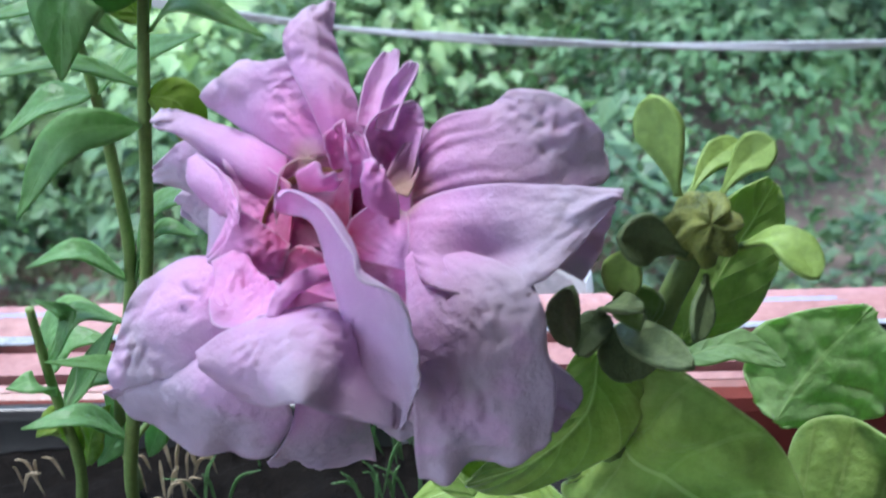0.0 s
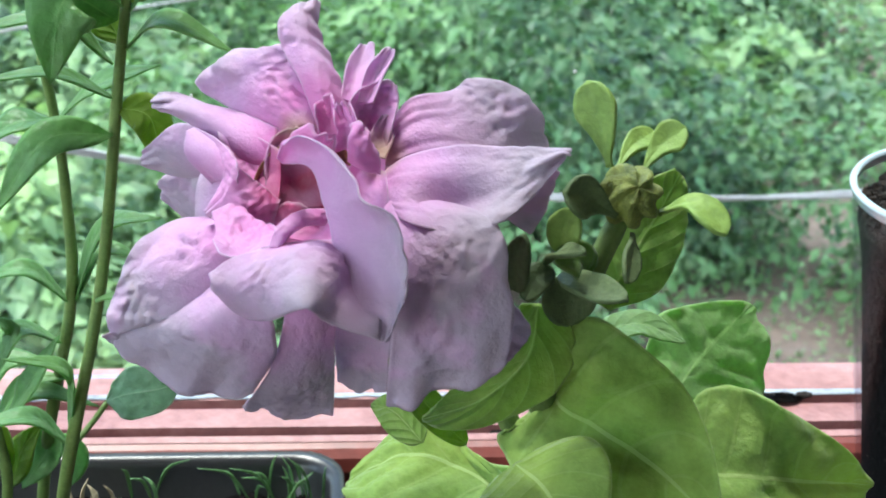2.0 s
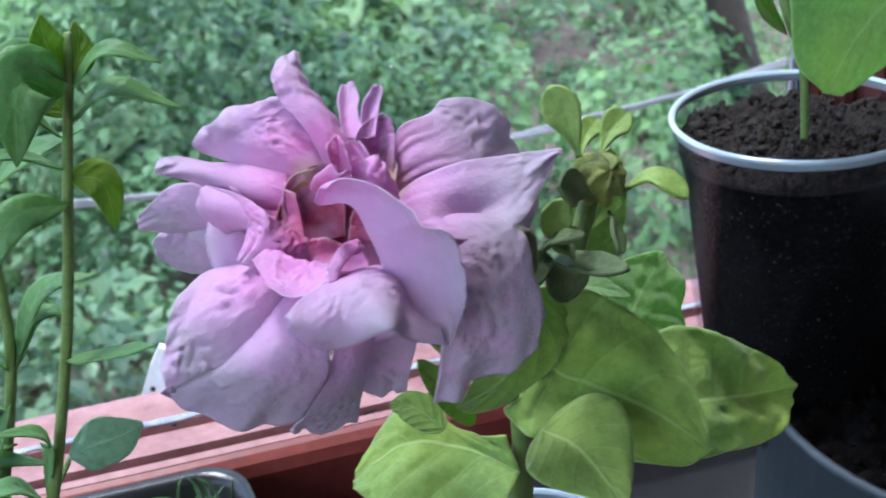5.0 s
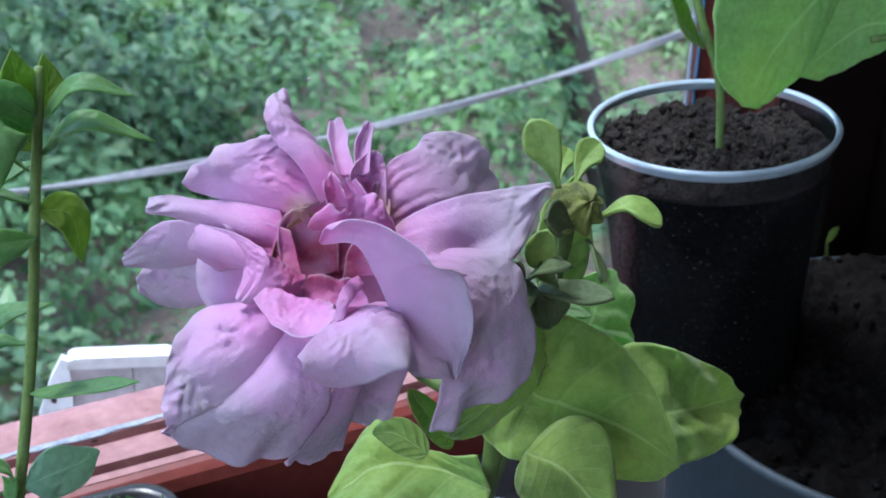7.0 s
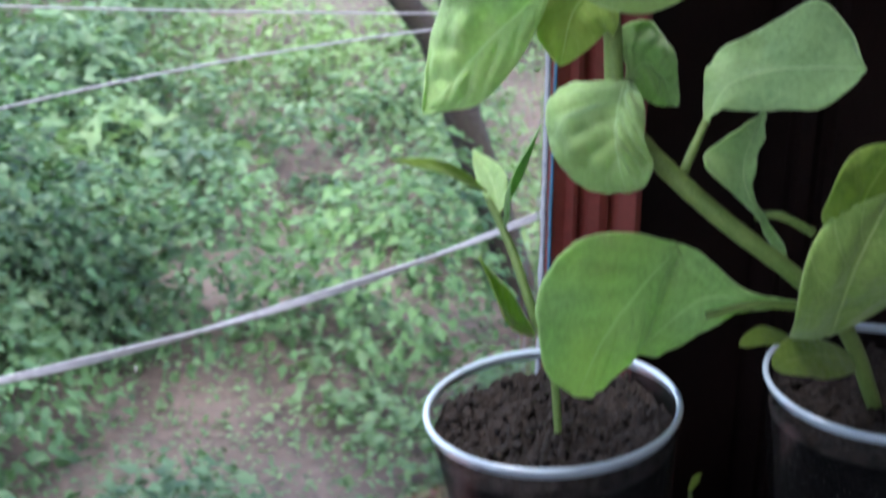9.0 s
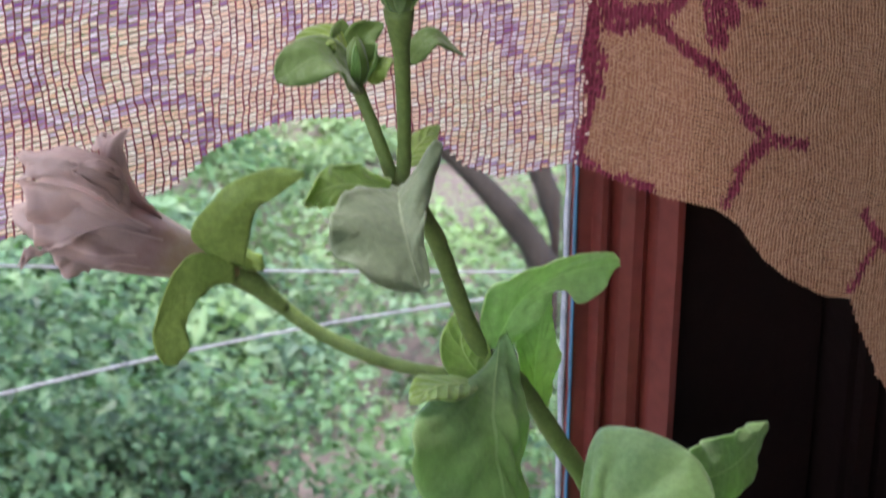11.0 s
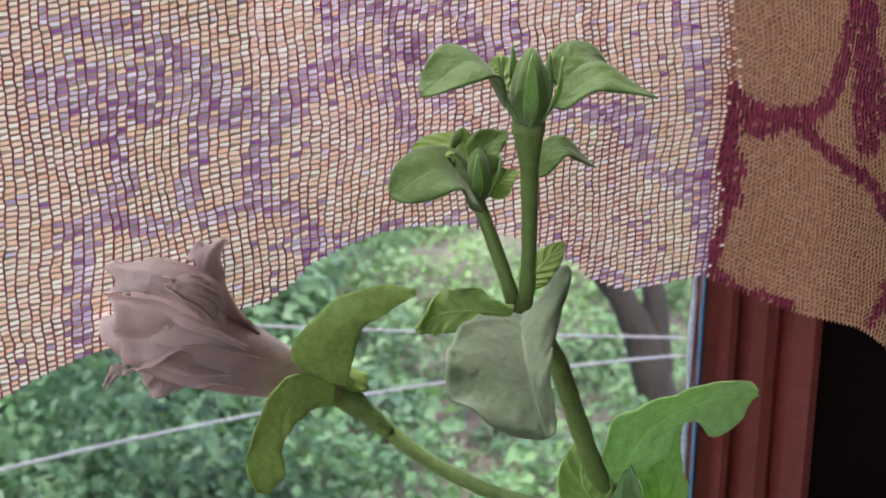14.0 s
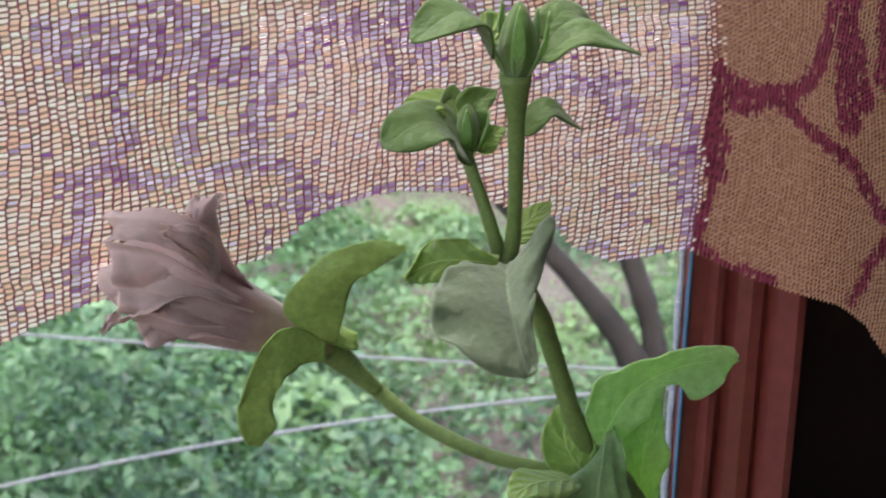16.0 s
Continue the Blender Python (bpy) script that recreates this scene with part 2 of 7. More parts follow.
def foliage_material(name, dark, light, warm, scale=1.1):
    m, nt, bs, out = nodes(name)
    geo = add(nt, "ShaderNodeNewGeometry")
    co = add(nt, "ShaderNodeTexCoord").outputs["Object"]
    patch = noise_of(nt, co, scale, 3.0, 0.6)
    col = ramp(nt, geo.outputs["Random Per Island"], (0.05, dark), (0.95, light))
    col = blend(nt, ramp(nt, patch, (0.44, (0, 0, 0)), (0.60, (0.9, 0.9, 0.9))), col, warm)
    col = blend(nt, calc(nt, "MULTIPLY", geo.outputs["Random Per Island"], 0.35), col, light)
    kindred = noise_of(nt, co, scale * 0.55, 2.0, 0.5)
    col = blend(nt, 1.0, col, ramp(nt, kindred, (0.36, (0.62, 0.68, 0.72)), (0.52, (1.0, 1.0, 1.0)), (0.68, (1.35, 1.27, 1.12))), "MULTIPLY")
    nt.links.new(col, bs.inputs["Base Color"])
    bs.inputs["Roughness"].default_value = 0.5
    bs.inputs["Specular IOR Level"].default_value = 0.35
    thin(nt, bs, out, blend(nt, 1.0, col, (1.35, 1.45, 0.85), "MULTIPLY"), 0.3)
    return m


BUSH = foliage_material("bush_leaves", (0.016, 0.045, 0.022), (0.085, 0.18, 0.075), (0.14, 0.26, 0.11), 1.3)
DARK_BUSH = foliage_material("dark_bush_leaves", (0.030, 0.070, 0.038), (0.14, 0.235, 0.12), (0.18, 0.29, 0.14), 1.6)
THROAT = plain("olive_throat", (0.30, 0.10, 0.10), (0.42, 0.26, 0.12), 220, 0.6)
WEED = foliage_material("weed_leaves", (0.045, 0.10, 0.048), (0.145, 0.24, 0.115), (0.18, 0.29, 0.125), 0.7)


def glass_material(name, gloss, tint=(1, 1, 1), rough=0.0):
    m, nt, bs, out = nodes(name)
    tr, gl = add(nt, "ShaderNodeBsdfTransparent", Color=(*tint, 1)), add(nt, "ShaderNodeBsdfGlossy", Roughness=rough)
    fr = add(nt, "ShaderNodeFresnel", IOR=1.45)
    mix = nt.nodes.new("ShaderNodeMixShader")
    nt.links.new(calc(nt, "MULTIPLY", fr.outputs[0], gloss), mix.inputs[0])
    nt.links.new(tr.outputs[0], mix.inputs[1])
    nt.links.new(gl.outputs[0], mix.inputs[2])
    nt.links.new(mix.outputs[0], out.inputs["Surface"])
    return m


GLASS = glass_material("window_glass", 0.5)
CUP = glass_material("clear_plastic", 0.08, (0.90, 0.91, 0.93), 0.22)
m_, nt_, bs_, out_ = nodes("pressed_soil")
co_ = add(nt_, "ShaderNodeTexCoord").outputs["Object"]
base_ = ramp(nt_, noise_of(nt_, co_, 130.0), (0.35, (0.0018, 0.0016, 0.0014)), (0.75, (0.006, 0.0052, 0.0048)))
base_ = blend(nt_, ramp(nt_, noise_of(nt_, co_, 620.0, 2.0), (0.66, (0, 0, 0)), (0.74, (0.8,) * 3)), base_, (0.20, 0.17, 0.15))
nt_.links.new(base_, bs_.inputs["Base Color"])
bs_.inputs["Roughness"].default_value, bs_.inputs["Specular IOR Level"].default_value = 0.8, 0.15
bump(nt_, bs_, noise_of(nt_, co_, 420.0), 0.8, 0.002)
PRESSED = m_
m_, nt_, bs_, out_ = nodes("milky_plastic_rim")
bs_.inputs["Base Color"].default_value, bs_.inputs["Roughness"].default_value = (0.40, 0.49, 0.56, 1), 0.15
bs_.inputs["Transmission Weight"].default_value = 0.25
RIM = m_

# ---------- mesh tools ----------
def V(*a):
    return Vector(a if len(a) > 1 else a[0])


def part(name, bm, material, parent=None, label="", smooth=True):
    me = bpy.data.meshes.new(name)
    bm.to_mesh(me)
    bm.free()
    me.materials.append(material)
    if smooth:
        me.polygons.foreach_set("use_smooth", [True] * len(me.polygons))
    ob = new(name, me)
    if parent:
        ob.parent = parent
    return tagged(ob, label) if label else ob


def thing(name, label, category, group="", kind="", at=(0, 0, 0)):
    return tagged(new(name), label, category, group, kind)


def box(bm, lo, hi, bevel=0.0):
    r = bmesh.ops.create_cube(bm, size=1.0, matrix=Matrix.LocRotScale([(a + b) / 2 for a, b in zip(lo, hi)], None, [b - a for a, b in zip(lo, hi)]))
    if bevel:
        es = list({e for v in r["verts"] for e in v.link_edges})
        bmesh.ops.bevel(bm, geom=es, offset=bevel, segments=2, affect="EDGES")
    return bm


def block(name, lo, hi, material, parent=None, bevel=0.0, label=""):
    return part(name, box(bmesh.new(), lo, hi, bevel), material, parent, label, smooth=False)


def spline(points, n):
    """n + 1 places evenly along a smooth curve through the points."""
    p = [V(q) for q in points]
    if len(p) == 2:
        return [p[0].lerp(p[1], i / n) for i in range(n + 1)]
    p = [2 * p[0] - p[1], *p, 2 * p[-1] - p[-2]]
    out = []
    for i in range(n + 1):
        u = i / n * (len(p) - 3)
        k = min(int(u), len(p) - 4)
        u -= k
        a, b, c, d = p[k:k + 4]
        out.append(0.5 * (2 * b + (c - a) * u + (2 * a - 5 * b + 4 * c - d) * u * u + (3 * b - a - 3 * c + d) * u ** 3))
    return out


def tube(bm, points, radii, n=24, sides=8, wobble=0.0):
    """A round stem through the points; radii: from the first to the last."""
    at = spline(points, n)
    ring = []
    side = None
    for i, c in enumerate(at):
        way = (at[min(i + 1, n)] - at[max(i - 1, 0)]).normalized()
        if side is None:
            side = way.orthogonal().normalized()
        side = (side - way * side.dot(way)).normalized()
        other = way.cross(side)
        u = i / n * (len(radii) - 1)
        k = min(int(u), len(radii) - 2)
        r = radii[k] + (radii[k + 1] - radii[k]) * (u - k)
        r *= 1 + wobble * noise.noise(c * 300)
        ring.append([bm.verts.new(c + r * (math.cos(a) * side + math.sin(a) * other)) for a in (2 * math.pi * j / sides for j in range(sides))])
    for a, b in zip(ring, ring[1:]):
        for j in range(sides):
            bm.faces.new((a[j], a[(j + 1) % sides], b[(j + 1) % sides], b[j]))
    bm.faces.new(ring[0][::-1])
    bm.faces.new(ring[-1])
    return bm


def shell(bm, rows, thick):
    """A sheet of places in rows, given a thickness, with s and t as its UV."""
    nr, nc = len(rows), len(rows[0])
    uv = bm.loops.layers.uv.verify()
    norm = []
    for i in range(nr):
        line = []
        for j in range(nc):
            a = rows[min(i + 1, nr - 1)][j] - rows[max(i - 1, 0)][j]
            b = rows[i][min(j + 1, nc - 1)] - rows[i][max(j - 1, 0)]
            q = a.cross(b)
            line.append(q.normalized() if q.length > 1e-12 else V(0, 0, 1))
        norm.append(line)
    tops = [[bm.verts.new(p + 0.5 * thick * q) for p, q in zip(r, m)] for r, m in zip(rows, norm)]
    lows = [[bm.verts.new(p - 0.5 * thick * q) for p, q in zip(r, m)] for r, m in zip(rows, norm)]

    def face(vs, st):
        try:
            f = bm.faces.new(vs)
        except ValueError:
            return
        for lp, q in zip(f.loops, st):
            lp[uv].uv = q

    for i in range(nr - 1):
        for j in range(nc - 1):
            st = [(jj / (nc - 1), ii / (nr - 1)) for ii, jj in ((i, j), (i, j + 1), (i + 1, j + 1), (i + 1, j))]
            ix = ((i, j), (i, j + 1), (i + 1, j + 1), (i + 1, j))
            face([tops[a][b] for a, b in ix], st)
            face([lows[a][b] for a, b in ix[::-1]], st[::-1])
    border = [(0, j) for j in range(nc)] + [(i, nc - 1) for i in range(1, nr)] + [(nr - 1, j) for j in range(nc - 2, -1, -1)] + [(i, 0) for i in range(nr - 2, 0, -1)]
    for (a, b), (c, d) in zip(border, border[1:] + border[:1]):
        face([tops[a][b], lows[a][b], lows[c][d], tops[c][d]], [(b / (nc - 1), a / (nr - 1))] * 2 + [(d / (nc - 1), c / (nr - 1))] * 2)
    return bm


SHAPES = {
    "obovate": lambda t: (0.10 + 0.90 * max(0.0, (t - 0.05) / 0.62) ** 1.5 if t < 0.67 else (1 - ((t - 0.67) / 0.33) ** 2.2) ** 0.55),
    "ovate": lambda t: math.sin(math.pi * min(1, t) ** 0.72) ** 0.75,
    "round": lambda t: math.sin(math.pi * t ** 0.9) ** 0.55,
    "lance": lambda t: math.sin(math.pi * t ** 0.85) ** 1.0,
    "spoon": lambda t: (0.16 + 0.84 * max(0, min(1, (t - 0.12) / 0.55)) ** 1.2 * 1.0) * (1 - max(0, (t - 0.66) / 0.34) ** 2.4) ** 0.6,
}


def blade(points, width, up, shape="ovate", fold=0.15, wave=0.06, quilt=0.05, curl=0.0, twist=0.0, nv=6, seed=0, nr=30, nc=19, thick=0.0005, asym=0.0):
    """A leaf blade along a curve. up: the way its upper face looks; fold: how far the halves rise from the midrib (of the half
    width); wave: ruffle of the rim; quilt: bulging between the side veins; curl: how far the rims roll back."""
    rng = random.Random(seed)
    ph = rng.uniform(0, 6)
    mid = spline(points, nr)
    up0 = V(up).normalized()
    rows = []
    for i, c in enumerate(mid):
        t = i / nr
        way = (mid[min(i + 1, nr)] - mid[max(i - 1, 0)]).normalized()
        q = Matrix.Rotation(radians(twist) * t, 3, way) @ up0
        side = way.cross(q).normalized()
        nor = side.cross(way).normalized()
        w = 0.5 * width * max(0.02, SHAPES[shape](t))
        row = []
        for j in range(nc):
            s = 2 * j / (nc - 1) - 1
            a = abs(s)
            ang = fold - curl * a * a
            z = w * a * ang
            z += quilt * width * (0.8 * abs(math.sin(math.pi * (nv * t - 1.6 * a))) ** 0.6 + 0.55 * noise.noise(V(t * 4.5, s * 2.5, ph))) * math.sin(math.pi * min(1, a * 1.05)) * math.sin(math.pi * t)
            z += wave * width * a ** 3 * math.sin(t * 9 + ph + 2.0 * (s > 0)) * math.sin(math.pi * t) ** 0.5
            row.append(c + side * w * (s + asym * (1 - a)) * (1 - 0.25 * abs(ang) * a) + nor * z)
        rows.append(row)
    return shell(bmesh.new(), rows, thick)


def leaf(parent, points, width, up, material=None, name="leaf", label="", **more):
    return part(name, blade(points, width, up, **more), material or LEAF, parent, label)


def broad_leaf(parent, left, mid, right, material=None, seed=0, quilt=0.05, rim=0.0012, nv=6, label="", nr=44, nc=31, thick=0.0005, rise=0.0, name="leaf"):
    """A wide leaf between two edge curves and its midrib, all from base to tip, with quilted tissue between sunken side veins.
    rise: how far the halves arch up between midrib and rim; rim: waves of the rim."""
    ph = random.Random(seed).uniform(0, 9)
    a, m, b = spline(left, nr), spline(mid, nr), spline(right, nr)
    k = nr // 2
    face = (b[k] - a[k]).cross(m[k + 1] - m[k]).y
    rows = []
    for i in range(nr + 1):
        t = i / nr
        k = min(i, nr - 1)
        way = (m[k + 1] - m[k]).normalized()
        nor = (b[i] - a[i]).cross(way)
        nor = nor.normalized() if nor.length > 1e-9 else V(0, -1, 0)
        nor = -nor if face > 0 else nor
        w = (b[i] - a[i]).length
        row = []
        for j in range(nc):
            q = 2 * j / (nc - 1) - 1
            o = abs(q)
            p = m[i].lerp(a[i] if q < 0 else b[i], o)
            f = nv * t - 1.6 * o
            pillow = abs(math.sin(math.pi * f)) ** 0.7
            z = rise * w * math.sin(math.pi * o) + quilt * w * (0.55 * pillow + 0.5 * noise.noise(V(t * 5, q * 3, ph))) * math.sin(math.pi * min(1, o * 0.93 + 0.07)) * math.sin(math.pi * min(1, 0.1 + 0.88 * t))
            z += rim * o ** 3 * (1.4 * noise.noise(V(t * 6, q, ph)) + 0.6 * noise.noise(V(t * 15, q, ph))) * 2
            row.append(p + nor * z)
        rows.append(row)
    return part(name, shell(bmesh.new(), rows, thick), material or LEAF, parent, label)


def petal(parent, left, right, bulge=0.0, ruffle=0.002, cap=0.0, seed=0, material=None, name="petal", label="", nr=44, nc=36, crinkle=0.0005, thick=0.00032, roll=0.0, crimp=0.0, dent=None, pleat=0.0):
    """A petal between two edge curves that run from its base to its rim. bulge: how far its middle stands out; cap: how far its
    rim is rounded outwards; ruffle: waves of the rim; roll: how far the rim turns over; crimp: fine folds along the rim;
    dent: (s, t, radius, depth) of a hollow."""
    rng = random.Random(seed)
    ph = [rng.uniform(0, 9) for _ in range(4)]
    off = V(*ph[:3])
    a, b = spline(left, nr), spline(right, nr)
    rows = []
    for i in range(nr + 1):
        t = i / nr
        k = min(i, nr - 1)
        way = ((a[k + 1] - a[k]) + (b[k + 1] - b[k])).normalized()
        across = b[i] - a[i]
        nor = across.cross(way)
        nor = nor.normalized() if nor.length > 1e-12 else V(0, -1, 0)
        row = []
        for j in range(nc):
            s = j / (nc - 1)
            p = a[i].lerp(b[i], s)
            hump = math.sin(math.pi * s)
            p = p + nor * bulge * hump * math.sin(math.pi * min(1, 0.15 + 0.75 * t))
            p = p + way * cap * (hump ** 0.55) * t ** 3
            p = p + way * ruffle * 0.9 * t ** 5 * noise.noise(V(s * 3.2, ph[0], 0.3)) + way * ruffle * 0.25 * t ** 8 * noise.noise(V(s * 13, ph[1], 0.7))
            rim = max(t ** 4, (abs(2 * s - 1) ** 5) * t)
            p = p + nor * ruffle * 2.6 * rim * noise.noise(V(s * 4.2 + ph[2], t * 2.0, ph[3]))
            p = p + nor * roll * max(0.0, (t - 0.82) / 0.18) ** 2
            p = p + nor * pleat * math.sin(2 * math.pi * (4.5 * s + 0.8 * noise.noise(V(s * 3, t * 2, ph[1])))) * math.exp(-((t - 0.25) / 0.3) ** 2)
            if crimp:
                p = p + nor * crimp * math.sin(34 * t + 4 * s) * max(0.0, s - 0.3) ** 0.7 * math.sin(math.pi * min(1, t * 1.05))
            if dent:
                q = ((s - dent[0]) ** 2 + (t - dent[1]) ** 2) / dent[2] ** 2
                p = p + nor * dent[3] * math.exp(-q)
            patch = 0.15 + max(0.0, min(1.0, 0.35 + 2.4 * noise.noise(p * 85 + off)))
            fold = 1 - 2.2 * abs(noise.noise(V(p.x * 380, p.y * 380, p.z * 620) + off)) + 0.4 * noise.noise(p * 900)
            p = p + nor * crinkle * (1.6 * noise.noise(p * 95 + off) + 1.3 * patch * fold) * min(1, 3 * t)
            row.append(p)
        rows.append(row)
    return part(name, shell(bmesh.new(), rows, thick), material or LILAC, parent, label)


def lathe(profile, centre, n=64):
    """A turned form from (radius, height) pairs."""
    bm = bmesh.new()
    rings = [[bm.verts.new((centre[0] + r * math.cos(a), centre[1] + r * math.sin(a), centre[2] + z)) for a in (2 * math.pi * j / n for j in range(n))] for r, z in profile]
    for a, b in zip(rings, rings[1:]):
        for j in range(n):
            bm.faces.new((a[j], a[(j + 1) % n], b[(j + 1) % n], b[j]))
    return bm


def rise(x, y, radius):
    """How far earth is piled up away from the room, 0 to 1."""
    k = max(0.0, min(1.0, 0.5 + 0.8 * (0.75 * y + 0.6 * x) / radius))
    return k * k * (3 - 2 * k) * max(0.25, 1 - (math.hypot(x, y) / radius) ** 6 * 0.75)


def soil_disc(centre, radius, height, seed, rough=0.0055, heap=0.0):
    """A lumpy bed of earth with crumbs."""
    bm = bmesh.new()
    n, m = 56, 190
    rings = []
    for i in range(n + 1):
        r = radius * i / n
        ring = []
        for j in range(m):
            x, y = r * math.cos(2 * math.pi * j / m), r * math.sin(2 * math.pi * j / m)
            h = 0.8 * noise.noise(V(x * 70 + seed, y * 70, 0)) + 1.1 * (0.55 - noise.voronoi(V(x * 170 + seed, y * 170, 1.0))[0][0]) + 0.7 * (0.5 - noise.voronoi(V(x * 380, y * 380, seed))[0][0]) + 0.4 * noise.noise(V(x * 700, y * 700, seed))
            ring.append(bm.verts.new((centre[0] + x, centre[1] + y, centre[2] + rough * h + heap * rise(x, y, radius))))
        rings.append(ring)
    for a, b in zip(rings[1:], rings[2:]):
        for j in range(m):
            bm.faces.new((a[j], b[j], b[(j + 1) % m], a[(j + 1) % m]))
    rng = random.Random(seed)
    for _ in range(520):
        a, r = rng.uniform(0, 6.283), radius * 0.97 * math.sqrt(rng.random())
        x, y, q = r * math.cos(a), r * math.sin(a), rng.uniform(0.0007, 0.0026) * rng.uniform(0.6, 1)
        ball = bmesh.ops.create_icosphere(bm, subdivisions=1, radius=q)["verts"]
        turn = Matrix.Rotation(rng.uniform(0, 6), 3, "Z") @ Matrix.Rotation(rng.uniform(0, 6), 3, "X")
        up = heap * rise(x, y, radius) + rough * 0.8 * noise.noise(V(x * 70 + seed, y * 70, 0)) + rng.uniform(-0.0004, 0.0022)
        for v in ball:
            v.co = V(centre[0] + x, centre[1] + y, centre[2] + up) + turn @ (v.co * (1 + 0.7 * noise.noise(v.co * 900 + V(a, r * 99, 0)))) * 1.0
    c = bm.verts.new(centre)
    for j in range(m):
        bm.faces.new((c, rings[1][j], rings[1][(j + 1) % m]))
    base = [bm.verts.new((centre[0] + radius * math.cos(6.283185 * j / m), centre[1] + radius * math.sin(6.283185 * j / m), centre[2] - height)) for j in range(m)]
    for j in range(m):
        bm.faces.new((rings[n][j], base[j], base[(j + 1) % m], rings[n][(j + 1) % m]))
    return bm

# ---------- the window and the room ----------
GLASS_Y, LEFT, RIGHT, BOTTOM, TOP = 0.2565, -1.05, 0.267, -0.0745, 1.05
ROOM = {"x": (-1.6, 1.5), "y": (-2.6, 0.3), "z": (-0.95, 1.65)}


def profile_bar(name, profile, a, b, out, material, parent, label=""):
    """A moulding from a to b; profile: pairs of (towards the middle of the window, towards the room)."""
    bm = bmesh.new()
    a, b, out = V(a), V(b), V(out)
    room = V(0, -1, 0)
    n = 40
    rings = []
    for i in range(n + 1):
        c = a.lerp(b, i / n)
        rings.append([bm.verts.new(c + out * p + room * q + 0.0004 * noise.noise_vector((c + out * p * 3) * 60)) for p, q in profile])
    for r, s in zip(rings, rings[1:]):
        for j in range(len(profile)):
            k = (j + 1) % len(profile)
            bm.faces.new((r[j], r[k], s[k], s[j]))
    bmesh.ops.recalc_face_normals(bm, faces=bm.faces)
    ob = part(name, bm, material, parent, label, smooth=False)
    return ob


# the moulded stile: out of the glass edge, away from the glass and into the room
STILE = [(0.0000, 0.0016), (0.0000, 0.0090), (0.0055, 0.0110), (0.0065, 0.0155), (0.0085, 0.0160), (0.0090, 0.0135), (0.0115, 0.0135), (0.0130, 0.0180), (0.0160, 0.0215), (0.0195, 0.0225), (0.0220, 0.0210), (0.0230, 0.0255), (0.0262, 0.0325), (0.0290, 0.0325), (0.0300, 0.0200), (0.0300, 0.0016)]
window = tagged(new("window_1"), "wooden window with chipped red-brown paint", "window", kind="structure")
profile_bar("stile", STILE, (RIGHT, GLASS_Y, BOTTOM - 0.06), (RIGHT, GLASS_Y, TOP + 0.06), (1, 0, 0), RED, window, "moulded red-brown window stile")
profile_bar("stile", STILE, (LEFT, GLASS_Y, BOTTOM - 0.06), (LEFT, GLASS_Y, TOP + 0.06), (-1, 0, 0), RED, window)
RAIL = [(0.0, -0.006), (0.0, 0.001), (0.0010, 0.0165), (0.0070, 0.0172), (0.0070, 0.0198), (0.0022, 0.0205), (0.0020, 0.0335), (0.0130, 0.0338), (0.0130, 0.0378), (0.0026, 0.0384), (0.0030, 0.0420), (0.0500, 0.0420), (0.0500, -0.006)]
BEAD = [(0.0034, 0.0421), (0.0042, 0.0450), (0.0066, 0.0484), (0.0110, 0.0505), (0.0500, 0.0505), (0.0500, 0.0421)]
profile_bar("bottom_rail", RAIL, (LEFT, GLASS_Y, BOTTOM), (RIGHT, GLASS_Y, BOTTOM), (0, 0, -1), LIT_SILL_RED, window, "faded pink-red bottom rail, daylight in its colour, flaking paint")
profile_bar("bead", BEAD, (LEFT, GLASS_Y, BOTTOM), (RIGHT, GLASS_Y, BOTTOM), (0, 0, -1), RED, window, "rounded red-brown edge of the rail")
profile_bar("top_rail", STILE, (LEFT, GLASS_Y, TOP), (RIGHT, GLASS_Y, TOP), (0, 0, 1), RED, window)
pane = block("pane", (LEFT, GLASS_Y - 0.0015, BOTTOM), (RIGHT, GLASS_Y + 0.0015, TOP), GLASS, window, label="clear glass pane with specks")
pane.visible_shadow = False


def ragged_strip(name, a, b, wide, deep, seed, material, parent, label=""):
    """A bead of putty or flaking paint with an uneven edge."""
    bm = bmesh.new()
    a, b, wide, deep = V(a), V(b), V(wide), V(deep)
    n = 160
    rings = []
    for i in range(n + 1):
        c = a.lerp(b, i / n)
        k = 0.75 + 0.6 * noise.noise(c * 70 + V(seed, 0, 0)) + 0.5 * noise.noise(c * 300 + V(seed, 0, 0))
        k = max(0.05, k)
        rings.append([bm.verts.new(q) for q in (c, c + wide * k, c + wide * k * 0.8 + deep * k, c + deep)])
    for r, s in zip(rings, rings[1:]):
        for j in range(4):
            bm.faces.new((r[j], r[(j + 1) % 4], s[(j + 1) % 4], s[j]))
    bmesh.ops.recalc_face_normals(bm, faces=bm.faces)
    return part(name, bm, material, parent, label)


ragged_strip("putty", (LEFT, 0.2435, BOTTOM - 0.0006), (RIGHT, 0.2435, BOTTOM - 0.0006), (0, -0.0048, 0), (0, 0, 0.0004), 3, PUTTY, window, "old bluish-white putty along the glass")
ragged_strip("putty", (RIGHT, GLASS_Y - 0.003, BOTTOM), (RIGHT, GLASS_Y - 0.003, TOP), (-0.0013, 0, 0), (0, -0.003, 0), 5, PUTTY, window)
ragged_strip("paint_edge", (RIGHT, GLASS_Y - 0.0085, BOTTOM), (RIGHT, GLASS_Y - 0.0085, TOP), (-0.0007, 0, 0), (0, -0.0018, 0), 8, BLUE, window, "line of old dark blue paint")
rng = random.Random(5)
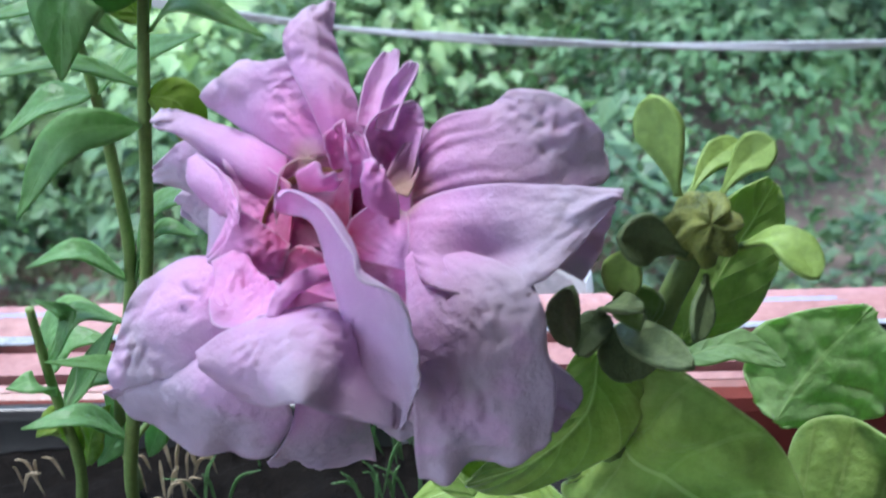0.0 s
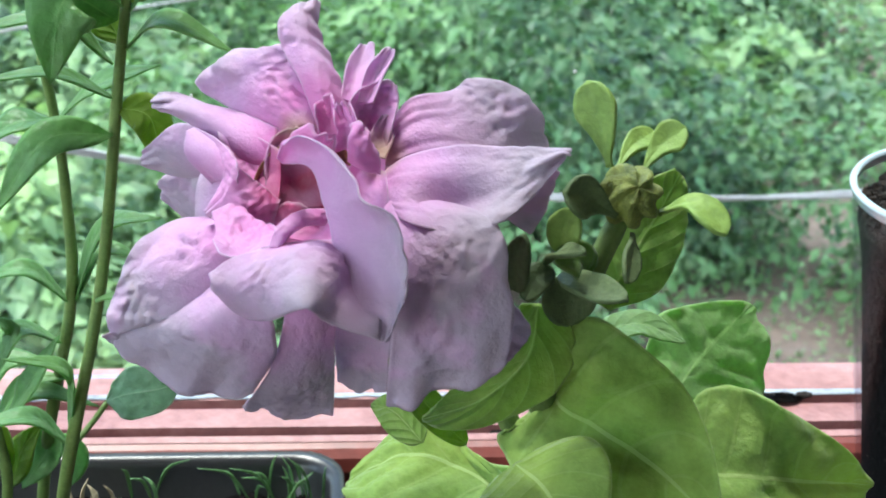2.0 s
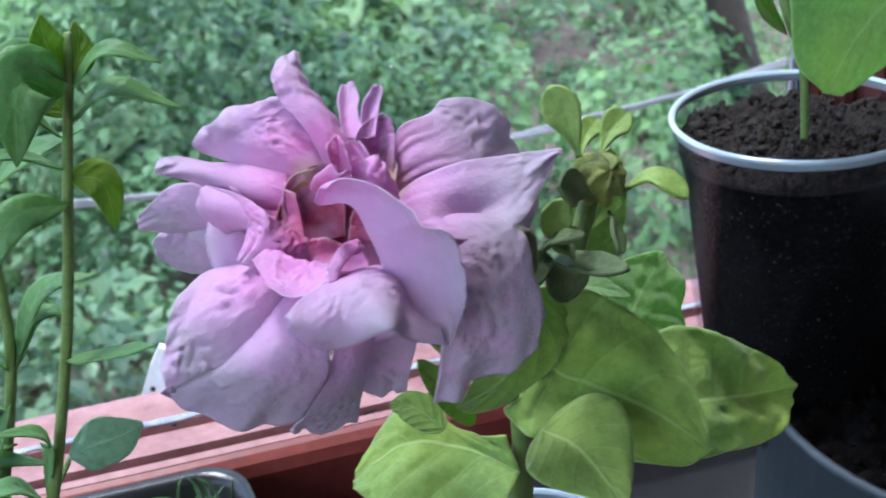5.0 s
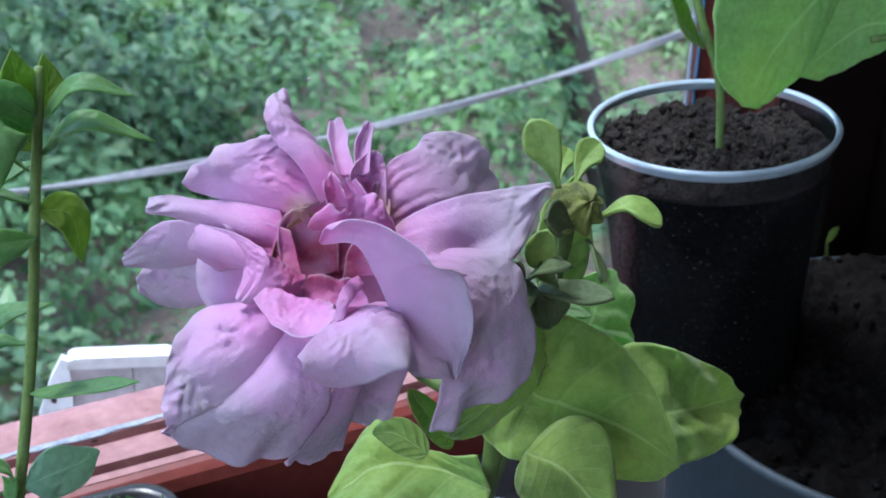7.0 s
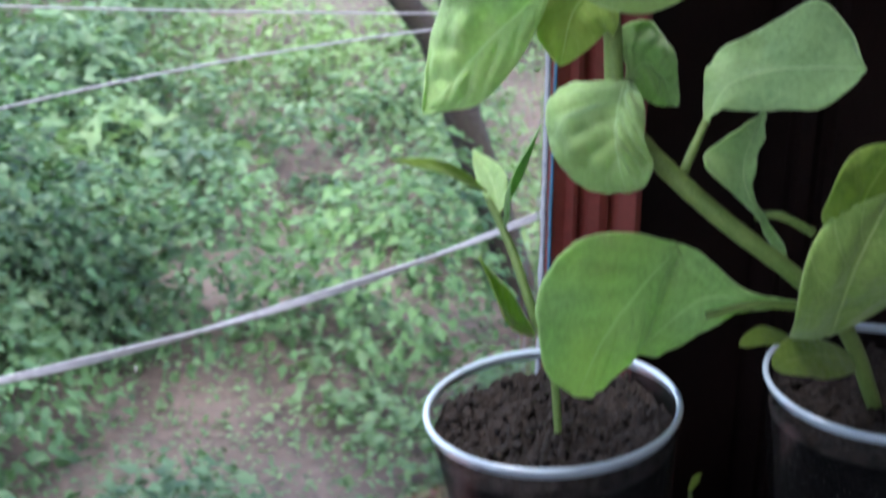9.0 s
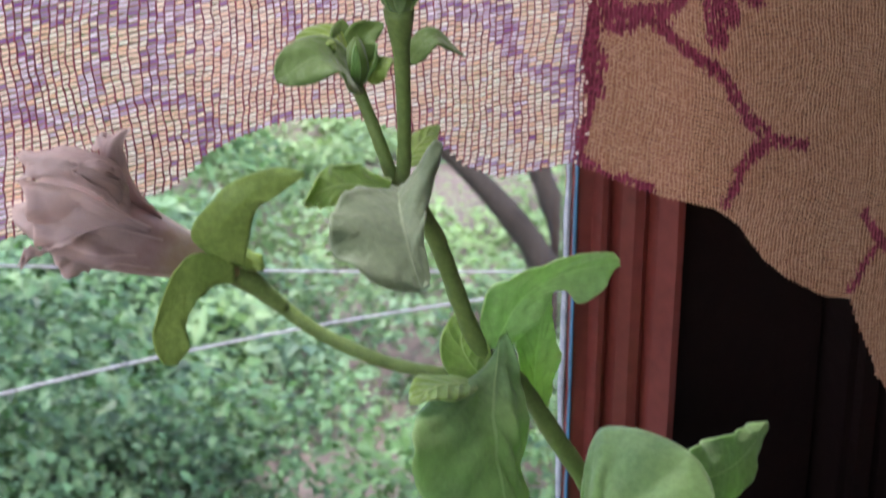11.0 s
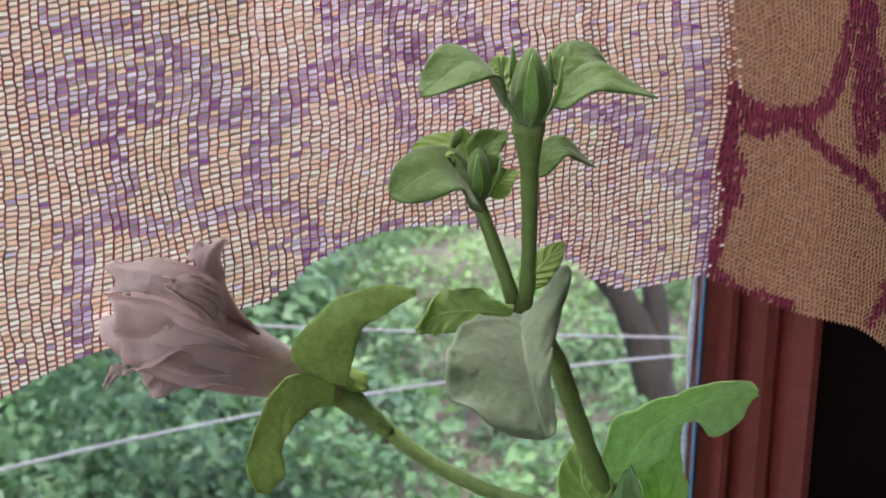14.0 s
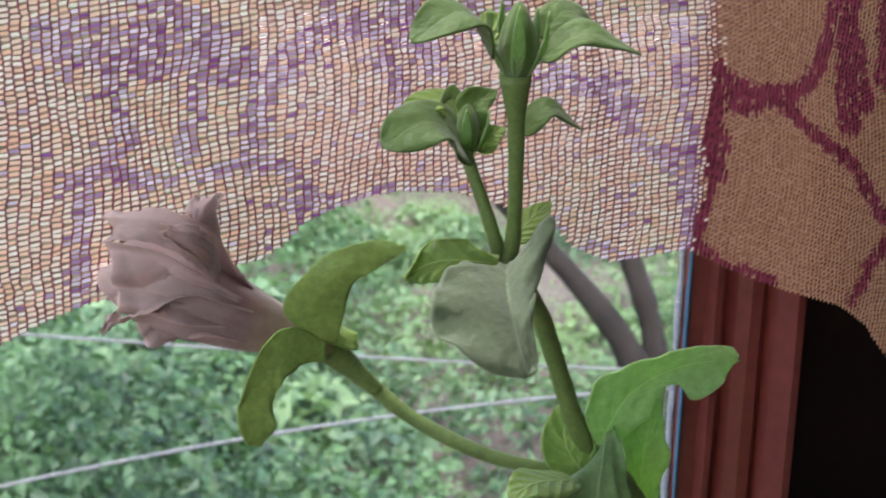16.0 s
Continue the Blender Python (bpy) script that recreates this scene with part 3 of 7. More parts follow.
for k in range(26):
    x = rng.uniform(-0.25, 0.25)
    y = rng.choice((0.239, 0.222)) + rng.uniform(-0.003, 0.001)
    q = rng.uniform(0.0006, 0.0022)
    bm = bmesh.new()
    bmesh.ops.create_icosphere(bm, subdivisions=1, radius=q, matrix=Matrix.LocRotScale((x, y, BOTTOM - (0.001 if y > 0.235 else 0.0062) + q * 0.4), None, (1.8, 1, 0.6)))
    tagged(part("crumb", bm, SOIL), "crumb of earth on the window rail", "crumb", "crumbs on the rail")
for k in range(14):
    q = rng.uniform(0.0007, 0.0024)
    bm = bmesh.new()
    bmesh.ops.create_icosphere(bm, subdivisions=2, radius=q)
    for v in bm.verts:
        v.co = V(v.co.x * 1.7, v.co.y, v.co.z * 0.7) * (1 + 0.5 * noise.noise(v.co * 700 + V(k, 0, 0))) + V(rng.uniform(0.135, 0.185), 0.2375 + rng.uniform(-0.0015, 0.0015), BOTTOM - 0.0012 + q * 0.35)
    tagged(part("crumb", bm, SOIL), "crumb of earth on the window rail", "crumb", "crumbs on the rail")
# specks on the glass
for p, q in (((0.0854, 0.2540, 0.0549), 0.0008), ((-0.0523, 0.2540, 0.0442), 0.0007)):
    bm = bmesh.new()
    bmesh.ops.create_icosphere(bm, subdivisions=2, radius=q, matrix=Matrix.LocRotScale(p, None, (1, 0.4, 1)))
    part("speck", bm, WHITE, window, "dried white speck on the glass")

sill = tagged(block("window_sill", (-1.6, -0.05, -0.155), (1.5, 0.204, -0.125), RED, bevel=0.004), "red-brown painted inner window sill", "window sill", kind="structure")
# the reveal beside the window; its near-black colour holds the shade
reveal = tagged(new("jamb"), "red-brown window jamb, shade put into its colour", "jamb", kind="structure")
block("jamb_board", (0.2975, 0.2360, -0.125), (0.372, 0.2500, 1.3), SHADED_RED, reveal, 0.003)
block("jamb_trim", (0.372, 0.2180, -0.125), (0.388, 0.2500, 1.3), SHADED_RED, reveal, 0.004)
block("casing", (0.388, 0.2140, -0.125), (0.52, 0.2500, 1.3), SHADED_RED, reveal, 0.004)
# walls, floor and ceiling
X, Y, Z = ROOM["x"], ROOM["y"], ROOM["z"]
WALL = tagged(new("wall_north"), "pale plastered wall round the window", "wall", kind="structure")
block("panel", (0.52, 0.220, Z[0]), (X[1], 0.262, Z[1]), PLASTER, WALL)
block("panel", (X[0], 0.205, Z[0]), (LEFT - 0.062, 0.262, Z[1]), PLASTER, WALL)
block("panel", (LEFT - 0.062, 0.205, Z[0]), (0.52, 0.262, -0.166), PLASTER, WALL)
block("panel", (LEFT - 0.062, 0.205, TOP + 0.062), (0.52, 0.262, Z[1]), PLASTER, WALL)
block("panel", (0.298, 0.2505, -0.165), (0.519, 0.262, TOP + 0.062), PLASTER, WALL)
for name, lo, hi in (("wall_south", (X[0], Y[0] - 0.1, Z[0]), (X[1], Y[0], Z[1])), ("wall_east", (X[1], Y[0], Z[0]), (X[1] + 0.1, 0.262, Z[1]))):
    tagged(block(name, lo, hi, PLASTER), "pale plastered room wall", "wall", kind="structure")
# unseen side wall; its wide opening is added to let fill light in
WEST = tagged(new("wall_west"), "unseen pale plastered wall, opening added for fill light", "wall", kind="structure")
block("panel", (X[0] - 0.1, Y[0], Z[0]), (X[0], 0.262, 0.25), PLASTER, WEST)
block("panel", (X[0] - 0.1, Y[0], 1.58), (X[0], 0.262, Z[1]), PLASTER, WEST)
block("panel", (X[0] - 0.1, 0.1, 0.25), (X[0], 0.262, 1.58), PLASTER, WEST)
tagged(block("floor", (X[0] - 0.1, Y[0] - 0.1, Z[0] - 0.1), (X[1] + 0.1, 0.262, Z[0]), FENCE), "brown boarded room floor", "floor", kind="structure")
tagged(block("ceiling", (X[0] - 0.1, Y[0] - 0.1, Z[1]), (X[1] + 0.1, 0.262, Z[1] + 0.1), WHITE), "white painted room ceiling", "ceiling", kind="structure")

# ---------- outside ----------
GROUND = -2.25


def height(x, y):
    return GROUND + 0.10 * noise.noise(V(x * 0.35, y * 0.35, 0)) + 0.04 * noise.noise(V(x * 1.3, y * 1.3, 4)) + 0.012 * max(0, y - 4) ** 1.25


bm = bmesh.new()
xs = [-60, -30, -16, -10] + [-7 + 0.3 * i for i in range(74)] + [18, 26, 45, 80]
ys = [-160, -60, -20, -6, -2, 0.45] + [0.9 + 0.3 * i for i in range(60)] + [21, 26, 34, 50, 90, 160]
grid = [[bm.verts.new((x, y, height(x, y) if y < 30 else height(x, 30) + 0.1 * (y - 30))) for x in xs] for y in ys]
for a, b in zip(grid, grid[1:]):
    for j in range(len(xs) - 1):
        bm.faces.new((a[j], a[j + 1], b[j + 1], b[j]))
tagged(part("ground", bm, EARTH), "brown garden earth with bare patches", "ground", kind="structure")


def bare(x, y):
    """How bare the earth lies: 1 on the paths, 0 in the growth."""
    p = math.exp(-((x - 4.0 - 0.25 * (y - 8)) ** 2) / 0.40 - ((y - 7.6) ** 2) / 1.3) * 0.8
    p += 0.9 * math.exp(-((x - 2.05) ** 2) / 0.35 - ((y - 4.66) ** 2) / 0.12)
    p += 0.3 * math.exp(-((x - 3.3) ** 2) / 0.3 - ((y - 4.4) ** 2) / 0.2)
    return p + 0.22 * noise.noise(V(x * 0.9, y * 0.9, 7)) - 0.05


def scatter(name, count, area, size, tall, material, label, seed, limit=0.45, kindred=False):
    """Many small leaves in tufts over the ground, as one mesh."""
    rng = random.Random(seed)
    verts, faces = [], []
    (x0, x1), (y0, y1) = area
    made = 0
    while made < count:
        x, y = rng.uniform(x0, x1), rng.uniform(y0, y1)
        if bare(x, y) + rng.uniform(-0.25, 0.25) > limit:
            made += 1
            continue
        h = height(x, y)
        lump = 0.5 + 0.5 * noise.noise(V(x * 1.1 + seed, y * 1.1, 2)) + 0.35 * noise.noise(V(x * 3.1, y * 3.1, seed))
        top = tall * max(0.05, lump) ** 1.3 * rng.uniform(0.35, 1.05)
        z = h + top
        q = size * rng.uniform(0.6, 1.35)
        yaw, tip = rng.uniform(0, 6.283), rng.uniform(-0.9, 0.5)
        d = V(math.cos(yaw) * math.cos(tip), math.sin(yaw) * math.cos(tip), math.sin(tip))
        s = V(-math.sin(yaw), math.cos(yaw), rng.uniform(-0.5, 0.5)).normalized()
        c = V(x, y, z)
        k = len(verts)
        n = d.cross(s)
        verts += [c - d * q * 0.5, c + s * q * 0.34 + n * q * 0.08, c + d * q * 0.12 + n * q * -0.05, c - s * q * 0.34 + n * q * 0.08, c + d * q * 0.62 - n * q * 0.15]
        faces += [(k, k + 1, k + 2), (k, k + 2, k + 3), (k + 2, k + 1, k + 4), (k + 3, k + 2, k + 4)]
        made += 1
    me = bpy.data.meshes.new(name)
    me.from_pydata([tuple(v) for v in verts], [], faces)
    me.materials.append(material)
    return tagged(new(name, me), label, "undergrowth", kind="stuff")


def clumps(name, centres, leaves, size, material, label, seed):
    """Rounded bushes: leaves on the outside of domes, facing outwards and up."""
    rng = random.Random(seed)
    verts, faces = [], []
    for x, y, r, tall in centres:
        base = V(x, y, height(x, y))
        lean = V(rng.uniform(-0.2, 0.2), rng.uniform(-0.2, 0.2), 0)
        for _ in range(int(leaves * r * r / 0.16)):
            a, h = rng.uniform(0, 6.283), rng.random() ** 0.8
            q = r * math.sqrt(max(0.0, 1 - h * h)) * rng.uniform(0.75, 1.12) * (1 + 0.3 * noise.noise(V(a * 1.5, h * 3, x)))
            c = base + V(math.cos(a) * q, math.sin(a) * q, tall * h * rng.uniform(0.85, 1.1)) + lean * h
            n = V(math.cos(a) * (1 - h), math.sin(a) * (1 - h), 0.45 + h) + V(rng.gauss(0, 0.55), rng.gauss(0, 0.55), rng.gauss(0, 0.35))
            n.normalize()
            d = (V(math.cos(a), math.sin(a), -0.5) + V(rng.gauss(0, 0.6), rng.gauss(0, 0.6), rng.gauss(0, 0.4)))
            d = (d - n * d.dot(n)).normalized()
            s = n.cross(d)
            w = size * rng.uniform(0.35, 1.35)
            k = len(verts)
            verts += [c - d * w * 0.5, c - d * w * 0.1 + s * w * 0.36 + n * w * 0.06, c - n * w * 0.04, c - d * w * 0.1 - s * w * 0.36 + n * w * 0.06, c + d * w * 0.6 - n * w * 0.16]
            faces += [(k, k + 1, k + 2), (k, k + 2, k + 3), (k + 2, k + 1, k + 4), (k + 3, k + 2, k + 4)]
    me = bpy.data.meshes.new(name)
    me.from_pydata([tuple(v) for v in verts], [], faces)
    me.materials.append(material)
    return tagged(new(name, me), label, "undergrowth", kind="stuff")


rng = random.Random(31)


def places(count, area, rr, hh, limit=0.3):
    out = []
    (x0, x1), (y0, y1) = area
    while len(out) < count:
        x, y = rng.uniform(x0, x1), rng.uniform(y0, y1)
        r = rng.uniform(*rr)
        if bare(x, y) < limit:
            out.append((x, y, r, r * rng.uniform(*hh)))
    return out


clumps("shrubs", places(58, ((-3.5, 2.2), (3.2, 7.5)), (0.25, 0.65), (0.7, 2.0)) + places(40, ((-6, 3.6), (7.5, 13)), (0.4, 0.9), (0.9, 1.5)), 950, 0.044, BUSH, "dense dark green garden shrubs", 2)
clumps("weeds", places(640, ((-3, 8.5), (2.4, 9.5)), (0.10, 0.32), (0.5, 1.4), 0.42), 560, 0.048, WEED, "low light green weeds on the garden ground", 1)
clumps("far_growth", places(110, ((-9, 15), (11.0, 19)), (0.5, 1.1), (0.8, 1.3)), 500, 0.085, WEED, "light green growth at the far end of the garden", 3)
clumps("dark_shrubs", places(34, ((-2.6, 0.3), (3.0, 5.2)), (0.28, 0.6), (0.9, 1.8)), 430, 0.062, DARK_BUSH, "dark green shrubs below the window", 6)
clumps("broad_bush", places(13, ((0.7, 1.6), (4.4, 6.0)), (0.25, 0.5), (0.9, 1.6)), 380, 0.070, DARK_BUSH, "broad-leaved green bush in the garden", 7)
clumps("leafy_bushes", places(15, ((1.1, 2.6), (5.4, 7.2)), (0.25, 0.48), (0.9, 1.5)), 330, 0.078, DARK_BUSH, "broad-leaved bushes beside the bare earth", 9)
scatter("grass", 110000, ((-4, 9), (2.2, 10.5)), 0.024, 0.16, WEED, "short green grass between the plants", 4, 0.75)


tree_1 = thing("tree", "old fruit tree with a leaning forked dark trunk", "tree")
T0, T1, T2, T3, T4 = (V(p) for p in ((2.7445, 3.9000, -2.1866), (2.4701, 3.9000, -1.4219), (2.3307, 3.9000, -1.1046), (1.9980, 3.9000, -0.7261), (1.7610, 3.9000, -0.4581)))
FOOT = V(T0.x + 0.06, 3.9, height(T0.x, 3.9) - 0.1)
bm = bmesh.new()
tube(bm, [FOOT, T0, T1, T2, T3, T4, T4 + V(-0.5, 0.2, 0.7)], [0.075, 0.062, 0.055, 0.036, 0.028, 0.015], 40, 10, 0.25)
F1, F2 = V((2.3482, 3.9500, -0.7910)), V((2.2728, 3.9500, -0.4856))
tube(bm, [T1 + V(0.02, 0, -0.05), T1.lerp(F1, 0.5) + V(0.05, 0, 0), F1, F2, F2 + V(-0.1, 0.2, 0.8)], [0.045, 0.038, 0.034, 0.02], 24, 9, 0.25)
for k in range(3, 6):
    s = T2.lerp(T4, 0.2 * k)
    e = s + V(rng.uniform(-0.5, 0.4), rng.uniform(-0.3, 0.4), rng.uniform(0.3, 0.6))
    tube(bm, [s, s.lerp(e, 0.5) + V(0.08, 0, 0.05), e], [0.014, 0.010, 0.004], 10, 6, 0.2)
part("trunk", bm, BARK, tree_1, "grey-brown forked trunk")
verts, faces = [], []
for _ in range(7000):
    c = T4 + V(rng.uniform(-1.2, 2.0), rng.uniform(-0.8, 0.8), 1.35 + abs(rng.gauss(0, 0.6)))
    q, u = rng.uniform(0.03, 0.06), V(rng.gauss(0, 1), rng.gauss(0, 1), rng.gauss(0, 0.5)).normalized()
    s = u.orthogonal().normalized()
    k = len(verts)
    verts += [c - u * q, c + s * q * 0.5, c + u * q, c - s * q * 0.5]
    faces += [(k, k + 1, k + 2, k + 3)]
me = bpy.data.meshes.new("crown")
me.from_pydata([tuple(v) for v in verts], [], faces)
me.materials.append(BUSH)
new("crown", me).parent = tree_1

fence = thing("picket_fence", "weathered grey-brown picket fence along the garden path", "fence")
bm0 = bmesh.new()
box(bm0, (-0.012, -0.045, 0), (0.012, 0.045, 1.25), 0.004)
picket = part("picket", bm0, FENCE, fence)
F0, F1_ = V(3.08, 10.40, 0), V(6.86, 10.28, 0)


def fence_at(k):
    p = F0.lerp(F1_, k / 26)
    return V(p.x, p.y, height(p.x, p.y))


for k in range(27):
    o = picket if k == 0 else picket.copy()
    if k:
        scene.collection.objects.link(o)
    o.location = fence_at(k) + V(0.012 * (k % 2), 0, -0.05 + 0.03 * math.sin(k * 7.3))
    o.rotation_euler = (0.02 * math.sin(k * 3.1), 0, math.atan2(F0.x - F1_.x, F1_.y - F0.y))
for dz in (0.25, 0.95):
    bm = bmesh.new()
    tube(bm, [fence_at(k) + V(0.05, 0, dz) for k in (0, 6, 13, 19, 26)], [0.03, 0.03], 12, 4)
    part("fence_rail", bm, FENCE, fence, smooth=False)

# clothes lines
def rope(points, radius, strands, label):
    ob = thing("clothes_line", label, "rope", "clothes lines")
    at = spline(points, 60)
    for k in range(strands):
        bm = bmesh.new()
        pts = []
        for i, c in enumerate(at):
            a = 0.55 * i + k * math.pi
            pts.append(c + (V(0, math.cos(a), math.sin(a)) * radius * 1.0 if strands > 1 else V(0, 0, 0)))
        tube(bm, pts, [radius, radius], 240, 6)
        part("strand", bm, ROPE, ob)
    return ob


def sag(y, c2, c1, c0, radius, strands, label):
    rope([(x, y, c2 * x * x + c1 * x + c0) for x in (-1.4, -1.0, -0.6, -0.2, 0.1, 0.4, 0.7, 1.0, 1.3, 1.6)], radius, strands, label)


sag(1.0, 0.1693, -0.1052, -0.3352, 0.0021, 2, "slack white twisted washing line outside the window")
sag(1.5, -0.0963, 0.1398, -0.3151, 0.0019, 1, "thin white washing line")
sag(1.65, 0.0211, -0.1894, -0.124, 0.0019, 1, "thin white washing line")
bracket = thing("white_bracket", "white painted wooden bracket end with a nail hole", "bracket")

# ---------- the double petunia ----------
petunia = thing("petunia_plant", "petunia plant with one large frilled lilac double flower", "petunia")
bm = bmesh.new()
tube(bm, [(-0.0110, 0.0250, 0.1120), (-0.0060, 0.0310, 0.1050), (0.0042, 0.0375, 0.0923), (0.0122, 0.0335, 0.0694)], [0.006, 0.005, 0.003, 0.002], 20, 12)
flower = part("flower", bm, STEM, petunia, "green flower tube below the petals")


def frill(left, right, label="", **more):
    more.setdefault("crinkle", 0.00032)
    return petal(flower, left, right, label=label, **more)


bm = lathe([(0.002, -0.016), (0.006, -0.010), (0.009, -0.004), (0.0115, -0.001), (0.0118, -0.0008), (0.0093, -0.0036), (0.0063, -0.0096), (0.0022, -0.0156)], (0, 0, 0), 32)
way = (V((-0.0123, -0.0113, 0.1294)) - V((-0.0099, 0.0245, 0.1113))).normalized()
bmesh.ops.transform(bm, matrix=Matrix.Translation(V((-0.0128, 0.0140, 0.1190))) @ way.to_track_quat("Z", "Y").to_matrix().to_4x4(), verts=bm.verts)
part("throat", bm, THROAT, flower, "olive and maroon throat")
# the corolla from which the petals spring
bm = bmesh.new()
RIM_OF = [(-0.0075, 0.0270, 0.1378), (0.0041, 0.0250, 0.1342), (0.0141, 0.0160, 0.1280), (0.0131, 0.0020, 0.1195), (0.0075, -0.0040, 0.1036), (-0.0057, 0.0020, 0.0950), (-0.0206, 0.0000, 0.0991), (-0.0333, 0.0120, 0.1057), (-0.0368, 0.0300, 0.1099), (-0.0326, 0.0360, 0.1204), (-0.0251, 0.0330, 0.1309), (-0.0157, 0.0290, 0.1363)]
HEART, ROOT = V(-0.0125, 0.0165, 0.1175), V(-0.0098, 0.0262, 0.1108)
edge = spline(RIM_OF[-2:] + RIM_OF + RIM_OF[:3], 180)[24:-24]
edge = [edge[round(j * (len(edge) - 1) / 96)] for j in range(96)]
rows = []
for i in range(31):
    t = i / 30
    row = []
    for j in range(97):
        e = edge[j % 96]
        p = HEART.lerp(e, max(0.0, (t - 0.15) / 0.85) ** 1.15) if t > 0.15 else ROOT.lerp(HEART, t / 0.15)
        side = (e - HEART).cross(V(0, -1, 0.4)).normalized()
        p = p + side * 0.0035 * min(1, (0.15 + abs(t - 0.15))) * math.sin(2 * math.pi * j / 96) * (t < 0.3) + 0.0012 * t * noise.noise_vector(p * 120)
        row.append(p)
    rows.append(row)
part("corolla", shell(bm, rows, 0.0003), LILAC, flower)
# back petals of the upper left
frill([(-0.0289, 0.0320, 0.1153), (-0.0386, 0.0420, 0.1099), (-0.0444, 0.0460, 0.1085), (-0.0489, 0.0470, 0.1097)], [(-0.0287, 0.0300, 0.1257), (-0.0373, 0.0380, 0.1244), (-0.0425, 0.0430, 0.1217), (-0.0487, 0.0470, 0.1144)], bulge=0.002, cap=0.0004, ruffle=0.0008, seed=10)
frill([(-0.0278, 0.0280, 0.1094), (-0.0341, 0.0450, 0.0964), (-0.0400, 0.0500, 0.0961), (-0.0454, 0.0500, 0.1018)], [(-0.0276, 0.0280, 0.1181), (-0.0353, 0.0400, 0.1132), (-0.0407, 0.0460, 0.1096), (-0.0446, 0.0480, 0.1076)], bulge=0.002, cap=0.0008, ruffle=0.0008, seed=23)
frill([(-0.0169, 0.0200, 0.1301), (-0.0263, 0.0300, 0.1296), (-0.0330, 0.0380, 0.1305), (-0.0367, 0.0380, 0.1334)], [(-0.0083, 0.0190, 0.1317), (-0.0097, 0.0240, 0.1377), (-0.0131, 0.0290, 0.1423), (-0.0173, 0.0320, 0.1449)], bulge=0.004, cap=0.0030, ruffle=0.0014, roll=-0.0015, crinkle=0.0005, seed=8)
frill([(-0.0112, 0.0180, 0.1322), (-0.0146, 0.0220, 0.1402), (-0.0185, 0.0280, 0.1454), (-0.0192, 0.0310, 0.1498), (-0.0165, 0.0360, 0.1509)], [(-0.0050, 0.0170, 0.1345), (-0.0063, 0.0220, 0.1394), (-0.0089, 0.0290, 0.1438), (-0.0108, 0.0340, 0.1482), (-0.0104, 0.0390, 0.1515)], bulge=0.003, cap=0.0003, ruffle=0.0004, crimp=0.0009, seed=11)
frill([(-0.0067, 0.0190, 0.1379), (-0.0056, 0.0250, 0.1417), (-0.0047, 0.0290, 0.1432), (-0.0025, 0.0330, 0.1445)], [(-0.0021, 0.0190, 0.1379), (-0.0013, 0.0250, 0.1411), (0.0004, 0.0290, 0.1429), (0.0006, 0.0330, 0.1445)], bulge=-0.002, cap=0.0007, ruffle=0.0006, seed=12)
frill([(-0.0033, 0.0170, 0.1382), (-0.0021, 0.0200, 0.1425), (-0.0007, 0.0220, 0.1446), (0.0019, 0.0240, 0.1468)], [(-0.0002, 0.0160, 0.1386), (0.0019, 0.0200, 0.1425), (0.0036, 0.0230, 0.1447), (0.0042, 0.0240, 0.1464)], bulge=-0.002, cap=0.0006, ruffle=0.0006, seed=25)
frill([(-0.0045, 0.0140, 0.1320), (-0.0052, 0.0160, 0.1374), (-0.0033, 0.0180, 0.1402), (-0.0001, 0.0190, 0.1413)], [(0.0022, 0.0120, 0.1292), (0.0041, 0.0160, 0.1349), (0.0050, 0.0180, 0.1384), (0.0046, 0.0190, 0.1407)], bulge=-0.004, cap=0.0012, ruffle=0.0008, seed=13)
# right petals
frill([(0.0221, 0.0009, 0.1228), (0.0272, 0.0025, 0.1186), (0.0311, 0.0028, 0.1158)], [(0.0256, 0.0057, 0.1285), (0.0333, 0.0080, 0.1286), (0.0373, 0.0088, 0.1268)], bulge=0.002, cap=0.001, ruffle=0.0008, seed=21)
frill([(0.0195, -0.0107, 0.1000), (0.0232, -0.0120, 0.0963), (0.0262, -0.0120, 0.0950)], [(0.0218, -0.0060, 0.1096), (0.0272, -0.0069, 0.1049), (0.0309, -0.0073, 0.1009)], bulge=0.002, cap=0.001, ruffle=0.0008, seed=22)
frill([(0.0025, 0.0170, 0.1313), (0.0073, 0.0220, 0.1367), (0.0159, 0.0260, 0.1371), (0.0196, 0.0270, 0.1397)], [(0.0023, 0.0120, 0.1254), (0.0138, 0.0120, 0.1270), (0.0271, 0.0160, 0.1243), (0.0356, 0.0210, 0.1237)], bulge=0.001, cap=0.0064, ruffle=0.0016, crinkle=0.0004, pleat=0.00022, seed=7)
frill([(0.0002, 0.0100, 0.1245), (0.0054, 0.0080, 0.1298), (0.0141, 0.0060, 0.1331), (0.0250, 0.0040, 0.1343), (0.0369, 0.0000, 0.1355)], [(0.0019, 0.0030, 0.1216), (0.0064, -0.0095, 0.1239), (0.0151, -0.0105, 0.1227), (0.0233, -0.0095, 0.1240), (0.0292, -0.0050, 0.1268), (0.0369, 0.0000, 0.1348)], bulge=0.001, cap=0.0, ruffle=0.0010, crinkle=0.00045, pleat=0.00010, dent=(0.60, 0.45, 0.20, -0.0040), seed=6)
